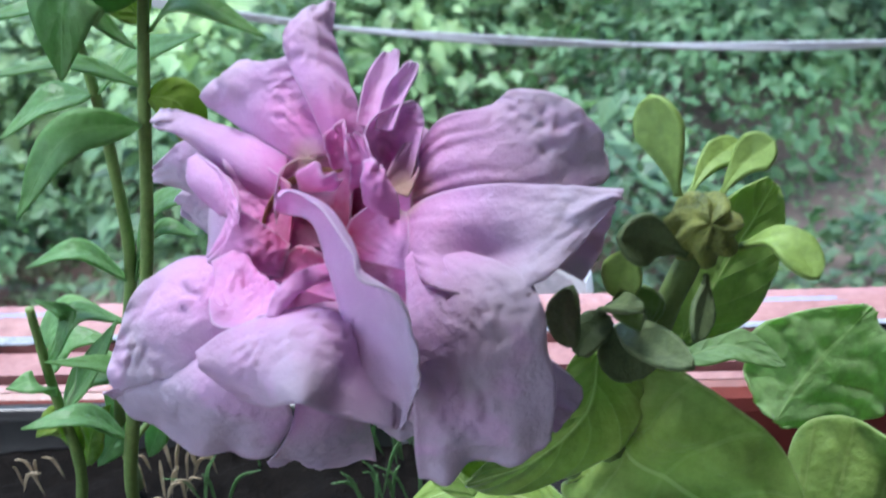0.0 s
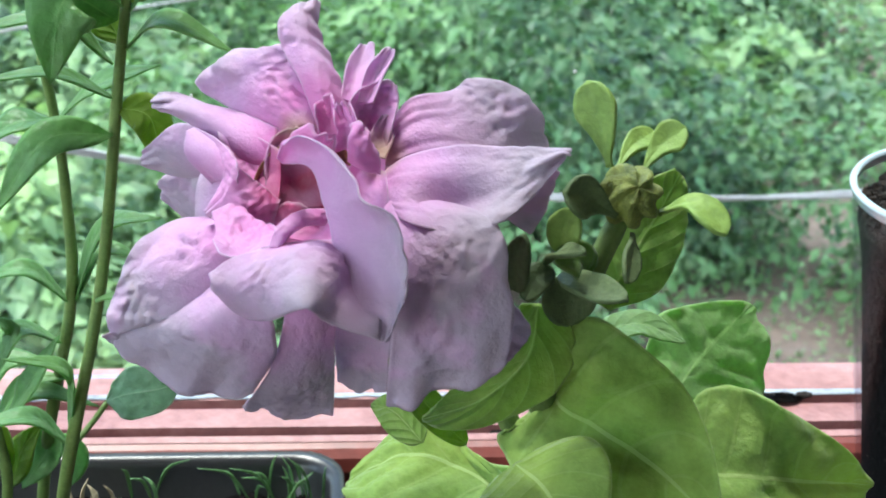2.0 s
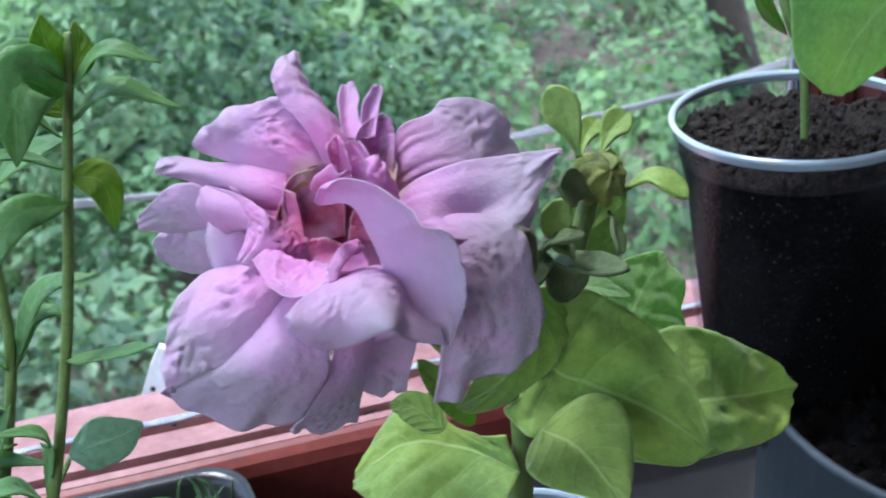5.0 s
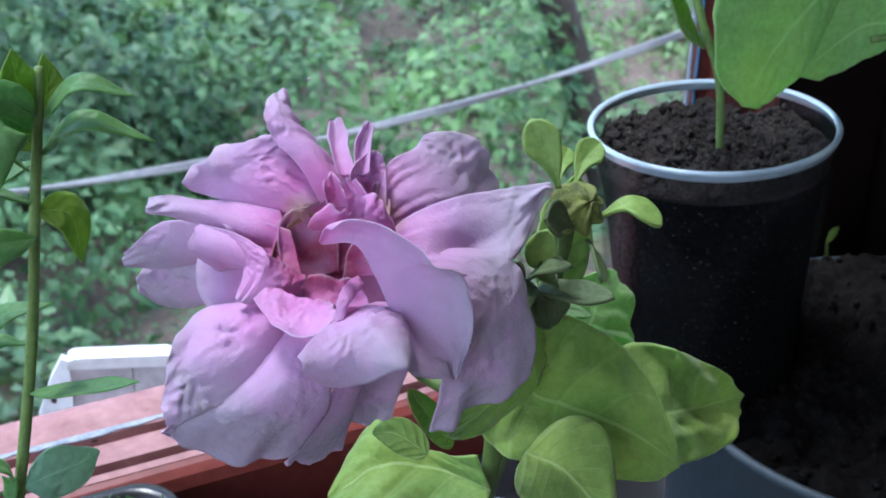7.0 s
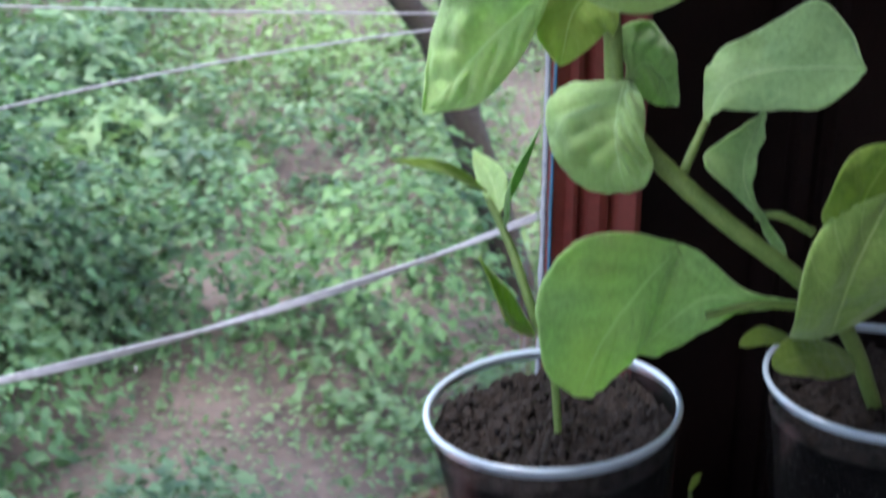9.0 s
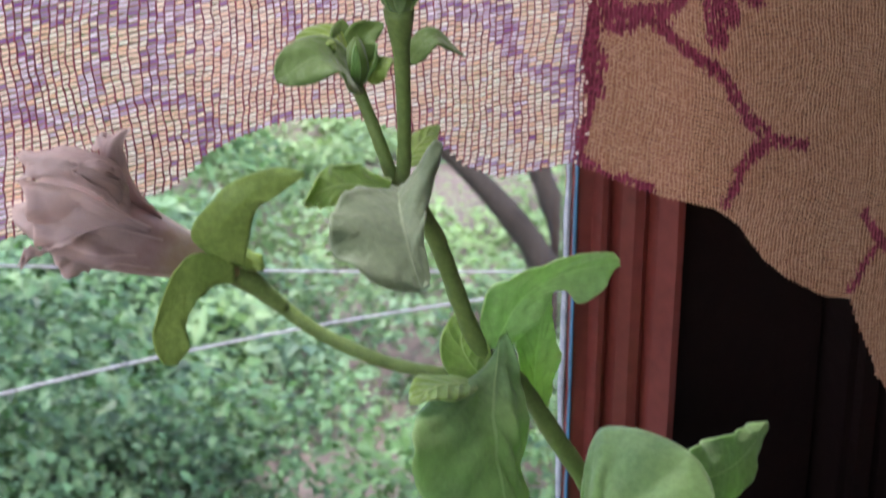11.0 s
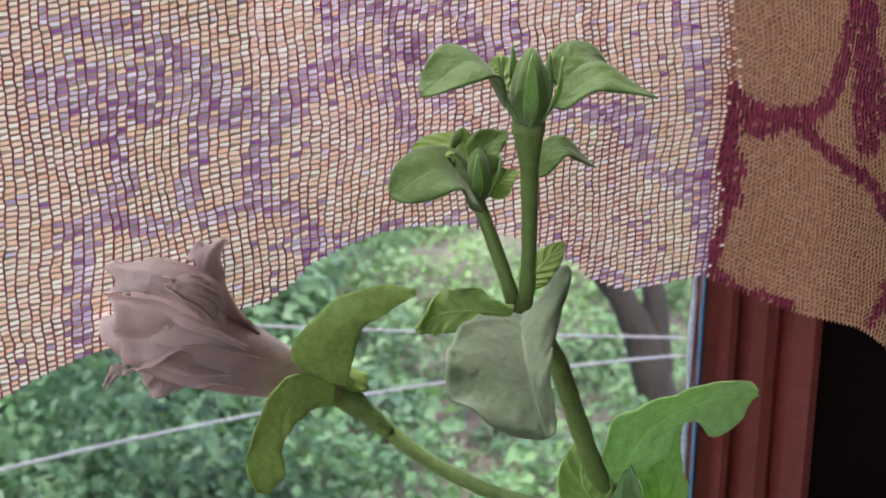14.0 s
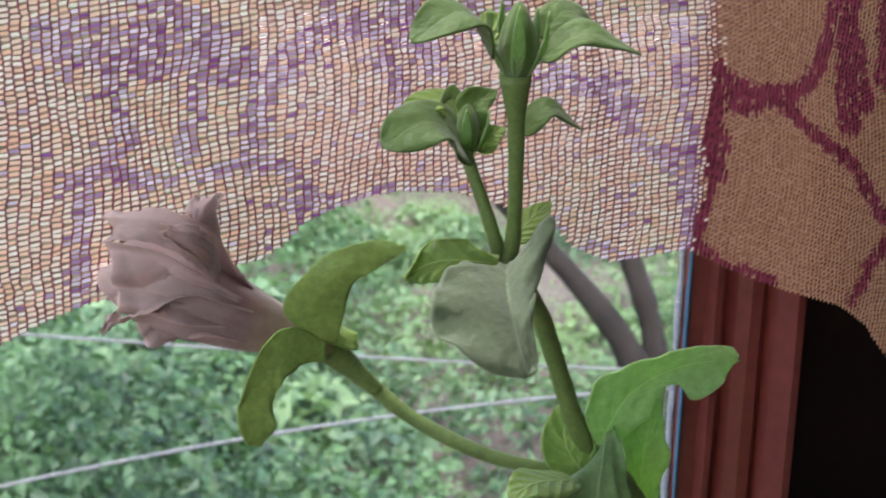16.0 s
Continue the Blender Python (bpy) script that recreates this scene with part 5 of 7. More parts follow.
lance_leaf(slender, (-0.0596, 0.0900, 0.1179), (-0.0720, 0.0850, 0.1311), (-0.0918, 0.0800, 0.1293), 0.0075, SKY, LANCE)
lance_leaf(slender, (-0.0581, 0.0900, 0.1292), (-0.0685, 0.0800, 0.1375), (-0.0726, 0.0750, 0.1184), 0.019, (-0.1, -0.9, 0.3), LANCE)
lance_leaf(slender, (-0.0573, 0.0920, 0.1224), (-0.0612, 0.0950, 0.1289), (-0.0639, 0.1000, 0.1347), 0.011, (0, -0.8, 0.5), YOUNG)
lance_leaf(slender, (-0.0551, 0.0900, 0.1336), (-0.0525, 0.0920, 0.1387), (-0.0521, 0.0950, 0.1465), 0.009, (0, -0.8, 0.5), YOUNG)
lance_leaf(slender, (-0.0559, 0.0900, 0.1351), (-0.0600, 0.0900, 0.1425), (-0.0607, 0.0900, 0.1510), 0.010, (0, -0.8, 0.5), YOUNG)
lance_leaf(slender, (-0.0591, 0.0900, 0.1086), (-0.0732, 0.0850, 0.1173), (-0.0918, 0.0800, 0.1168), 0.0055, SKY, LANCE)
lance_leaf(slender, (-0.0592, 0.0900, 0.1066), (-0.0511, 0.0880, 0.1046), (-0.0490, 0.0880, 0.0901), 0.011, (0.2, -0.8, 0.5), YOUNG)
lance_leaf(slender, (-0.0665, 0.0880, 0.0540), (-0.0575, 0.0600, 0.0700), (-0.0505, 0.0370, 0.0842), 0.0085, SKY, LANCE)
stem(slender, [(-0.0775, 0.0905, 0.0050), (-0.0725, 0.0990, 0.0075), (-0.0680, 0.1040, 0.0120)], [0.0009, 0.0008], name="petiole", n=8)
broad_leaf(slender, [(-0.0680, 0.1040, 0.0130), (-0.0648, 0.1035, 0.0205), (-0.0600, 0.1030, 0.0244), (-0.0534, 0.1020, 0.0236), (-0.0468, 0.1007, 0.0212)], [(-0.0680, 0.1035, 0.0123), (-0.0632, 0.1010, 0.0160), (-0.0580, 0.0995, 0.0180), (-0.0520, 0.0995, 0.0192), (-0.0466, 0.1006, 0.0208)], [(-0.0680, 0.1030, 0.0117), (-0.0625, 0.0985, 0.0096), (-0.0574, 0.0975, 0.0109), (-0.0508, 0.0980, 0.0138), (-0.0466, 0.1004, 0.0204)], BLUISH, seed=79, quilt=0.05, rim=0.0005, nr=26, nc=19, label="rounded blue-green leaf on a stalk")
lance_leaf(slender, (-0.0766, 0.0900, 0.0096), (-0.0756, 0.0850, 0.0335), (-0.0910, 0.0800, 0.0407), 0.0065, SKY, LANCE)
lance_leaf(slender, (-0.0772, 0.0900, 0.0077), (-0.0859, 0.0850, 0.0193), (-0.1005, 0.0800, 0.0199), 0.008, SKY, LANCE)
lance_leaf(slender, (-0.0604, 0.0880, 0.1001), (-0.0755, 0.0800, 0.1019), (-0.0884, 0.0750, 0.0843), 0.0105, (-0.2, -0.7, 0.6), LANCE)
slender = lance_plant("second slender plant with pale narrow leaves in the black tray", [([(-0.0825, 0.1250, 0.1070), (-0.0800, 0.1250, 0.0884), (-0.0786, 0.1250, 0.0672), (-0.0791, 0.1250, 0.0338), (-0.0890, 0.1250, -0.0139), (-0.1035, 0.1768, -0.0880)], [0.0013, 0.0015, 0.0018, 0.0020])])
lance_leaf(slender, (-0.0796, 0.1250, 0.0883), (-0.0667, 0.1200, 0.1011), (-0.0506, 0.1180, 0.1073), 0.0095, SKY, LANCE)
lance_leaf(slender, (-0.0786, 0.1250, 0.0318), (-0.0682, 0.1200, 0.0585), (-0.0522, 0.1150, 0.0640), 0.0095, SKY, LANCE)
lance_leaf(slender, (-0.0790, 0.1250, 0.0309), (-0.0689, 0.1220, 0.0501), (-0.0589, 0.1200, 0.0493), 0.006, SKY, LANCE)
lance_leaf(slender, (-0.0793, 0.1250, 0.0315), (-0.0899, 0.1200, 0.0456), (-0.1043, 0.1180, 0.0418), 0.0075, SKY, LANCE)
lance_leaf(slender, (-0.0813, 0.1250, 0.0183), (-0.0925, 0.1150, 0.0289), (-0.0995, 0.1100, 0.0170), 0.008, SKY, LANCE)
lance_leaf(slender, (-0.0803, 0.1250, 0.0884), (-0.0905, 0.1200, 0.0892), (-0.1033, 0.1180, 0.0803), 0.011, SKY, LANCE)
slender = lance_plant("short leafy seedling at the tray's edge", [([(-0.1040, 0.1137, 0.0321), (-0.1024, 0.1137, 0.0059), (-0.1007, 0.1162, -0.0289), (-0.1180, 0.1407, -0.0880)], [0.0012, 0.0016, 0.002])])
lance_leaf(slender, (-0.1032, 0.1137, 0.0135), (-0.0946, 0.1137, 0.0283), (-0.1021, 0.1137, 0.0348), 0.006, SKY, LANCE)
lance_leaf(slender, (-0.1016, 0.1137, -0.0020), (-0.0890, 0.1137, 0.0094), (-0.0719, 0.1137, 0.0041), 0.007, SKY, LANCE)
lance_leaf(slender, (-0.1019, 0.1137, -0.0039), (-0.0927, 0.1076, 0.0109), (-0.0816, 0.1137, 0.0279), 0.010, SKY, LANCE)
lance_leaf(slender, (-0.1023, 0.1137, 0.0019), (-0.1050, 0.1076, 0.0121), (-0.1127, 0.1076, 0.0104), 0.008, SKY, LANCE)
lance_leaf(slender, (-0.0998, 0.1198, -0.0281), (-0.0961, 0.1198, -0.0156), (-0.0897, 0.1198, -0.0056), 0.010, FACE, YOUNG)
lance_leaf(slender, (-0.1043, 0.1198, -0.0093), (-0.0935, 0.1198, 0.0083), (-0.0812, 0.1198, 0.0099), 0.008, SKY, LANCE)
lance_leaf(slender, (-0.1057, 0.1223, 0.0027), (-0.0995, 0.1260, 0.0122), (-0.0873, 0.1260, 0.0120), 0.009, SKY, LANCE)
lance_leaf(slender, (-0.0996, 0.1174, -0.0216), (-0.1023, 0.1137, -0.0060), (-0.1088, 0.1101, -0.0085), 0.010, FACE, YOUNG)
lance_leaf(slender, (-0.0974, 0.1223, -0.0304), (-0.0889, 0.1260, -0.0171), (-0.0938, 0.1296, -0.0088), 0.011, FACE, LANCE)
lance_leaf(slender, (-0.1111, 0.1321, 0.0027), (-0.1035, 0.1381, 0.0134), (-0.0932, 0.1381, 0.0148), 0.009, SKY, LANCE)
lance_leaf(slender, (-0.0887, 0.1442, -0.0466), (-0.0841, 0.1442, -0.0333), (-0.0911, 0.1442, -0.0245), 0.009, FACE, LANCE)

# tray
tray = thing("seed_tray", "black plastic seed tray with soil on the sill", "tray")
X0, X1, Y0, Y1, ZT, ZB = -0.33, 0.002, 0.035, 0.205, -0.075, -0.125


def rounded(x0, x1, y0, y1, r, z, n=6):
    out = []
    for cx, cy, a0 in ((x1 - r, y1 - r, 0), (x0 + r, y1 - r, 90), (x0 + r, y0 + r, 180), (x1 - r, y0 + r, 270)):
        out += [(cx + r * math.cos(radians(a0 + 90 * k / n)), cy + r * math.sin(radians(a0 + 90 * k / n)), z) for k in range(n + 1)]
    return out


def loft(rings, cap=True):
    bm = bmesh.new()
    vs = [[bm.verts.new(p) for p in r] for r in rings]
    for a, b in zip(vs, vs[1:]):
        for j in range(len(a)):
            bm.faces.new((a[j], a[(j + 1) % len(a)], b[(j + 1) % len(a)], b[j]))
    if cap:
        bm.faces.new(vs[-1])
    return bm


part("tray_wall", loft([rounded(X0 + 0.012, X1 - 0.012, Y0 + 0.012, Y1 - 0.012, 0.012, ZB), rounded(X0 + 0.003, X1 - 0.003, Y0 + 0.003, Y1 - 0.003, 0.014, ZT - 0.004), rounded(X0, X1, Y0, Y1, 0.016, ZT - 0.003), rounded(X0, X1, Y0, Y1, 0.016, ZT),
     rounded(X0 + 0.004, X1 - 0.004, Y0 + 0.004, Y1 - 0.004, 0.014, ZT + 0.0005), rounded(X0 + 0.006, X1 - 0.006, Y0 + 0.006, Y1 - 0.006, 0.013, ZT - 0.003), rounded(X0 + 0.013, X1 - 0.013, Y0 + 0.013, Y1 - 0.013, 0.011, ZB + 0.002)]), BLACK, tray, "glossy black rim")
bm = bmesh.new()
n, m = 90, 50
g = [[bm.verts.new((X0 + 0.009 + (X1 - X0 - 0.018) * i / n, Y0 + 0.009 + (Y1 - Y0 - 0.018) * j / m, -0.090 + 0.005 * noise.noise(V(i * 0.23, j * 0.23, 3)) + 0.002 * noise.noise(V(i * 0.9, j * 0.9, 5)))) for j in range(m + 1)] for i in range(n + 1)]
for a, b in zip(g, g[1:]):
    for j in range(m):
        bm.faces.new((a[j], b[j], b[j + 1], a[j + 1]))
part("soil", bm, DARK_SOIL, tray, "damp black soil")
rng = random.Random(12)


def tuft(base, count, tall, spread, material, label, category, name, width=0.0011):
    ob = thing(name, label, category)
    for k in range(count):
        b = V(base) + V(rng.uniform(-spread, spread), rng.uniform(-spread, spread), 0)
        d = V(rng.uniform(-0.55, 0.55), rng.uniform(-0.4, 0.4), 1).normalized() * tall * rng.uniform(0.55, 1.1)
        mid = b + d * 0.55 + V(0, 0, 0.1 * tall)
        part("blade", blade([b, mid, b + d + V(d.x * 0.4, 0, -0.1 * tall)], width * rng.uniform(0.8, 1.4), (rng.uniform(-0.5, 0.5), -0.9, 0.2), shape="lance", fold=0.4, quilt=0, wave=0, seed=k, nr=8, nc=4, thick=0.0003), material, ob)
    return ob


for c, k in (((-0.0298, 0.1989, -0.0900), 5), ((-0.0171, 0.1977, -0.0900), 6), ((-0.0076, 0.1968, -0.0900), 5), ((-0.0686, 0.1997, -0.0900), 4), ((-0.0244, 0.1661, -0.0900), 6), ((-0.0132, 0.1658, -0.0900), 5), ((-0.0772, 0.1701, -0.0900), 4)):
    tuft((c[0], min(c[1], 0.19), c[2] - 0.001), k, 0.028, 0.007, GRASS, "thin blades of grass in the tray soil", "grass", "grass_tuft")
for c, k in (((-0.0928, 0.1771, -0.0860), 8), ((-0.0825, 0.1714, -0.0860), 8), ((-0.1382, 0.1756, -0.0860), 6)):
    tuft(c, k, 0.018, 0.010, STRAW, "dry straw and root bits on the soil", "straw", "straw_bits")

# ---------- right-hand pots ----------
# tray added so the gaps between the pots show black, not red
added_tray = thing("added_tray", "added shallow black tray that hides the sill between pots", "tray")
SA, SB, SC, SD = 0.008, 0.378, -0.046, 0.200
part("tray_wall", loft([rounded(SA + 0.006, SB - 0.006, SC + 0.006, SD - 0.006, 0.030, -0.125), rounded(SA, SB, SC, SD, 0.034, -0.108), rounded(SA - 0.002, SB + 0.002, SC - 0.002, SD + 0.002, 0.035, -0.107), rounded(SA + 0.002, SB - 0.002, SC + 0.002, SD - 0.002, 0.033, -0.1065), rounded(SA + 0.009, SB - 0.009, SC + 0.009, SD - 0.009, 0.028, -0.1225)]), BLACK, added_tray)
clear_cup(CUPA, 0.095, 0.040, 0.012, "clear plastic cup of soil under the petunia", 9)
tub = thing("grey_tub", "grey plastic tub with dark soil and tiny seedlings", "tub")
TC = V(0.272, 0.097, -0.042)
TR = 0.095
part("tub_wall", lathe([(TR * 0.945, -0.0803), (TR * 0.965, -0.003), (TR * 1.0, -0.002), (TR * 1.0, 0.001), (TR * 0.975, 0.0015), (TR * 0.95, -0.004), (TR * 0.93, -0.078), (0.001, -0.078)], TC), GREY, tub, "grey tub wall with a pale rim")
# shade of the plants over the tub is put into the soil colour
tagged(part("soil", soil_disc((TC.x, TC.y, -0.0465), TR * 0.945, 0.01, 21, 0.006, 0.020), DARK_SOIL, tub), "crumbly soil with roots, shade in its dark colour", kind="stuff")
clear_cup(V(0.345, 0.128, 0.040), 0.107, 0.0475, 0.012, "tall clear plastic cup of soil beside the jamb", 5)
for k, (t) in enumerate(((0.3135, 0.1991, -0.0400), (0.3097, 0.1957, -0.0400), (0.2917, 0.1663, -0.0420))):
    ob = thing("sprout", "tiny bright green sprout in the tub", "sprout", "sprouts in the tub")
    q = V(t)
    stem(ob, [(q.x, q.y, -0.049), (q.x + 0.002, q.y, (q.z - 0.067) / 2), q], [0.0006, 0.0004], n=10)
    leaf(ob, [q, q + V(0.003, 0, 0.003), q + V(0.006, 0, 0.004)], 0.0028, FACE, YOUNG, seed=k, nr=8, nc=5)

small = thing("cup_seedling", "spindly seedling with yellowing leaves in the clear cup", "seedling")
stem(small, [(0.2005, 0.1420, 0.0439), (0.1990, 0.1460, 0.0761), (0.1945, 0.1520, 0.0944), (0.1931, 0.1650, 0.1154), (0.1910, 0.1780, 0.1301)], [0.0014, 0.0016, 0.0017, 0.0012], material=THIN_STEM)
for k, (a, b, c, w, u, m) in enumerate((
        ((0.1937, 0.1500, 0.0879), (0.1790, 0.1480, 0.1034), (0.1705, 0.1500, 0.1234), 0.0125, (0.6, -0.7, 0.4), YOUNG),
        ((0.1910, 0.1780, 0.1322), (0.1734, 0.1800, 0.1435), (0.1565, 0.1850, 0.1486), 0.0068, (0.1, -0.5, 0.8), YOUNG),
        ((0.1979, 0.1800, 0.1215), (0.2037, 0.1950, 0.1279), (0.2078, 0.2150, 0.1326), 0.0115, (-0.4, -0.7, 0.5), LEAF_PALE),
        ((0.1918, 0.1680, 0.1220), (0.1959, 0.1720, 0.1355), (0.2140, 0.1800, 0.1520), 0.0105, (0.8, -0.5, 0.2), LANCE))):
    leaf(small, [a, b, c], w, u, m, shape="lance", fold=0.35, quilt=0.02, seed=100 + k, nr=18, nc=9)

# ---------- the tall petunia ----------
tall = thing("tall_petunia", "tall leggy petunia with a closed fading flower", "petunia")
stem(tall, [(0.345, 0.128, 0.022), (0.3115, 0.1180, 0.0725), (0.2877, 0.1200, 0.0983), (0.2615, 0.1350, 0.1224), (0.2443, 0.1500, 0.1419), (0.2367, 0.1650, 0.1574), (0.2371, 0.1720, 0.1838), (0.2333, 0.1720, 0.2085)], [0.0032, 0.0034, 0.0036, 0.0032], label="thick hairy main stem", n=50)
stem(tall, [(0.2381, 0.1780, 0.2047), (0.2332, 0.1780, 0.2214), (0.2200, 0.1760, 0.2416), (0.2039, 0.1720, 0.2647), (0.1886, 0.1690, 0.2808), (0.1692, 0.1600, 0.3209), (0.1555, 0.1510, 0.3339)], [0.0031, 0.0030, 0.0026, 0.0023], n=50)
stem(tall, [(0.1554, 0.1510, 0.3346), (0.1558, 0.1480, 0.3436), (0.1528, 0.1420, 0.3638), (0.1494, 0.1370, 0.3839)], [0.0020, 0.0019, 0.0018, 0.0018, 0.0019, 0.0036])
stem(tall, [(0.1554, 0.1510, 0.3346), (0.1508, 0.1520, 0.3484), (0.1471, 0.1550, 0.3601), (0.1451, 0.1570, 0.3664)], [0.0018, 0.0016, 0.0016])
stem(tall, [(0.1890, 0.1690, 0.2712), (0.1759, 0.1730, 0.2734), (0.1631, 0.1810, 0.2764), (0.1492, 0.1910, 0.2834), (0.1388, 0.1980, 0.2925), (0.1299, 0.2000, 0.3022)], [0.0018, 0.0019, 0.0021, 0.0026], label="arching flower stalk", n=40)
stem(tall, [(0.2465, 0.1400, 0.1425), (0.2537, 0.1440, 0.1486), (0.2604, 0.1470, 0.1554)], [0.0018, 0.0014], name="petiole", n=10)
stem(tall, [(0.2984, 0.1280, 0.1122), (0.2875, 0.1340, 0.1188), (0.2804, 0.1400, 0.1178)], [0.0019, 0.0015], name="petiole", n=10)
stem(tall, [(0.2927, 0.1180, 0.0877), (0.2719, 0.1250, 0.0911), (0.2531, 0.1300, 0.0892)], [0.0018, 0.0014], name="petiole", n=10)
seeds = itertools.count(120)


def tall_leaf(a, b, c, w, u, m, shape, fold):
    k = next(seeds)
    leaf(tall, [a, b, c], w * (1.22 if V(a).z < 0.27 else 1.1), u, m, shape=shape, fold=fold, quilt=0.09 if w > 0.02 else 0.012, wave=0.085, seed=k, nr=30 if w > 0.012 else 16, nc=19 if w > 0.012 else 9)


# broad leaves, from the tip of the plant down to the cup
broad_leaf(tall, [(0.2020, 0.1620, 0.2088), (0.1897, 0.1650, 0.2232), (0.1837, 0.1720, 0.2240), (0.1804, 0.1850, 0.2099), (0.1785, 0.1950, 0.1886), (0.1759, 0.1930, 0.1739), (0.1714, 0.1880, 0.1620)], [(0.2032, 0.1620, 0.2076), (0.1935, 0.1680, 0.1967), (0.1858, 0.1780, 0.1823), (0.1776, 0.1840, 0.1695), (0.1714, 0.1880, 0.1616)], [(0.2036, 0.1620, 0.2062), (0.1990, 0.1600, 0.1979), (0.1920, 0.1650, 0.1808), (0.1852, 0.1750, 0.1664), (0.1791, 0.1830, 0.1627), (0.1714, 0.1875, 0.1614)], LEAF_LIGHT, seed=130, quilt=0.200)
broad_leaf(tall, [(0.2151, 0.1530, 0.2283), (0.2231, 0.1650, 0.2376), (0.2301, 0.1670, 0.2478), (0.2430, 0.1520, 0.2476), (0.2477, 0.1380, 0.2417), (0.2451, 0.1260, 0.2271), (0.2388, 0.1170, 0.2122)], [(0.2136, 0.1520, 0.2271), (0.2200, 0.1400, 0.2257), (0.2283, 0.1280, 0.2201), (0.2387, 0.1170, 0.2115)], [(0.2136, 0.1520, 0.2249), (0.2033, 0.1500, 0.2188), (0.2016, 0.1450, 0.2097), (0.2118, 0.1350, 0.2039), (0.2237, 0.1260, 0.2066), (0.2320, 0.1210, 0.2128), (0.2385, 0.1170, 0.2112)], LEAF_PALE, seed=131, quilt=0.130)
broad_leaf(tall, [(0.2563, 0.1700, 0.2265), (0.2684, 0.1750, 0.2296), (0.2857, 0.1800, 0.2286), (0.3054, 0.1840, 0.2276)], [(0.2569, 0.1690, 0.2228), (0.2714, 0.1720, 0.2192), (0.2895, 0.1780, 0.2191), (0.3055, 0.1840, 0.2272)], [(0.2576, 0.1680, 0.2187), (0.2707, 0.1700, 0.2094), (0.2858, 0.1740, 0.2046), (0.2975, 0.1800, 0.2119), (0.3058, 0.1840, 0.2267)], LEAF_PALE, seed=132, quilt=0.030)
broad_leaf(tall, [(0.2594, 0.1480, 0.1538), (0.2699, 0.1600, 0.1665), (0.2794, 0.1660, 0.1717), (0.2865, 0.1570, 0.1792), (0.2912, 0.1340, 0.1976), (0.2978, 0.1220, 0.1909), (0.2974, 0.1114, 0.1791)], [(0.2600, 0.1470, 0.1547), (0.2724, 0.1500, 0.1655), (0.2833, 0.1400, 0.1722), (0.2912, 0.1240, 0.1764), (0.2977, 0.1114, 0.1784)], [(0.2606, 0.1460, 0.1554), (0.2667, 0.1450, 0.1595), (0.2780, 0.1350, 0.1602), (0.2887, 0.1220, 0.1626), (0.2951, 0.1140, 0.1718), (0.2976, 0.1114, 0.1779)], LEAF_PALE, seed=133, quilt=0.030)
broad_leaf(tall, [(0.2817, 0.1250, 0.1062), (0.2661, 0.1300, 0.1296), (0.2532, 0.1380, 0.1429), (0.2635, 0.1400, 0.1513), (0.2787, 0.1400, 0.1575)], [(0.2829, 0.1250, 0.1067), (0.2689, 0.1300, 0.1299), (0.2696, 0.1360, 0.1421), (0.2794, 0.1400, 0.1573)], [(0.2843, 0.1250, 0.1072), (0.2722, 0.1300, 0.1292), (0.2729, 0.1340, 0.1401), (0.2785, 0.1380, 0.1499), (0.2804, 0.1400, 0.1576)], LEAF_PALE, seed=134, quilt=0.030)
broad_leaf(tall, [(0.2361, 0.1670, 0.1688), (0.2218, 0.1800, 0.1648), (0.2122, 0.1750, 0.1567), (0.2116, 0.1650, 0.1430), (0.2190, 0.1550, 0.1351), (0.2265, 0.1460, 0.1360)], [(0.2382, 0.1650, 0.1691), (0.2284, 0.1550, 0.1600), (0.2249, 0.1490, 0.1488), (0.2262, 0.1450, 0.1367)], [(0.2402, 0.1630, 0.1690), (0.2347, 0.1500, 0.1667), (0.2297, 0.1410, 0.1571), (0.2311, 0.1380, 0.1475), (0.2298, 0.1400, 0.1399), (0.2269, 0.1450, 0.1361)], LEAF_PALE, seed=135, quilt=0.200)
broad_leaf(tall, [(0.2388, 0.1660, 0.1703), (0.2430, 0.1740, 0.1843), (0.2594, 0.1780, 0.1826), (0.2688, 0.1760, 0.1675), (0.2673, 0.1700, 0.1544)], [(0.2389, 0.1650, 0.1686), (0.2511, 0.1720, 0.1711), (0.2613, 0.1730, 0.1631), (0.2671, 0.1700, 0.1536)], [(0.2390, 0.1640, 0.1664), (0.2491, 0.1680, 0.1588), (0.2592, 0.1700, 0.1543), (0.2669, 0.1700, 0.1527)], LEAF_PALE, seed=136, quilt=0.130)
broad_leaf(tall, [(0.1919, 0.1680, 0.2722), (0.1663, 0.1500, 0.2766), (0.1531, 0.1380, 0.2710), (0.1567, 0.1360, 0.2546), (0.1672, 0.1330, 0.2372), (0.1854, 0.1320, 0.2294)], [(0.1939, 0.1660, 0.2832), (0.1832, 0.1500, 0.2679), (0.1816, 0.1400, 0.2494), (0.1858, 0.1320, 0.2295)], [(0.1961, 0.1640, 0.2851), (0.1968, 0.1580, 0.2670), (0.1937, 0.1500, 0.2492), (0.1904, 0.1400, 0.2357), (0.1865, 0.1320, 0.2295)], LEAF_PALE, seed=137, quilt=0.090)
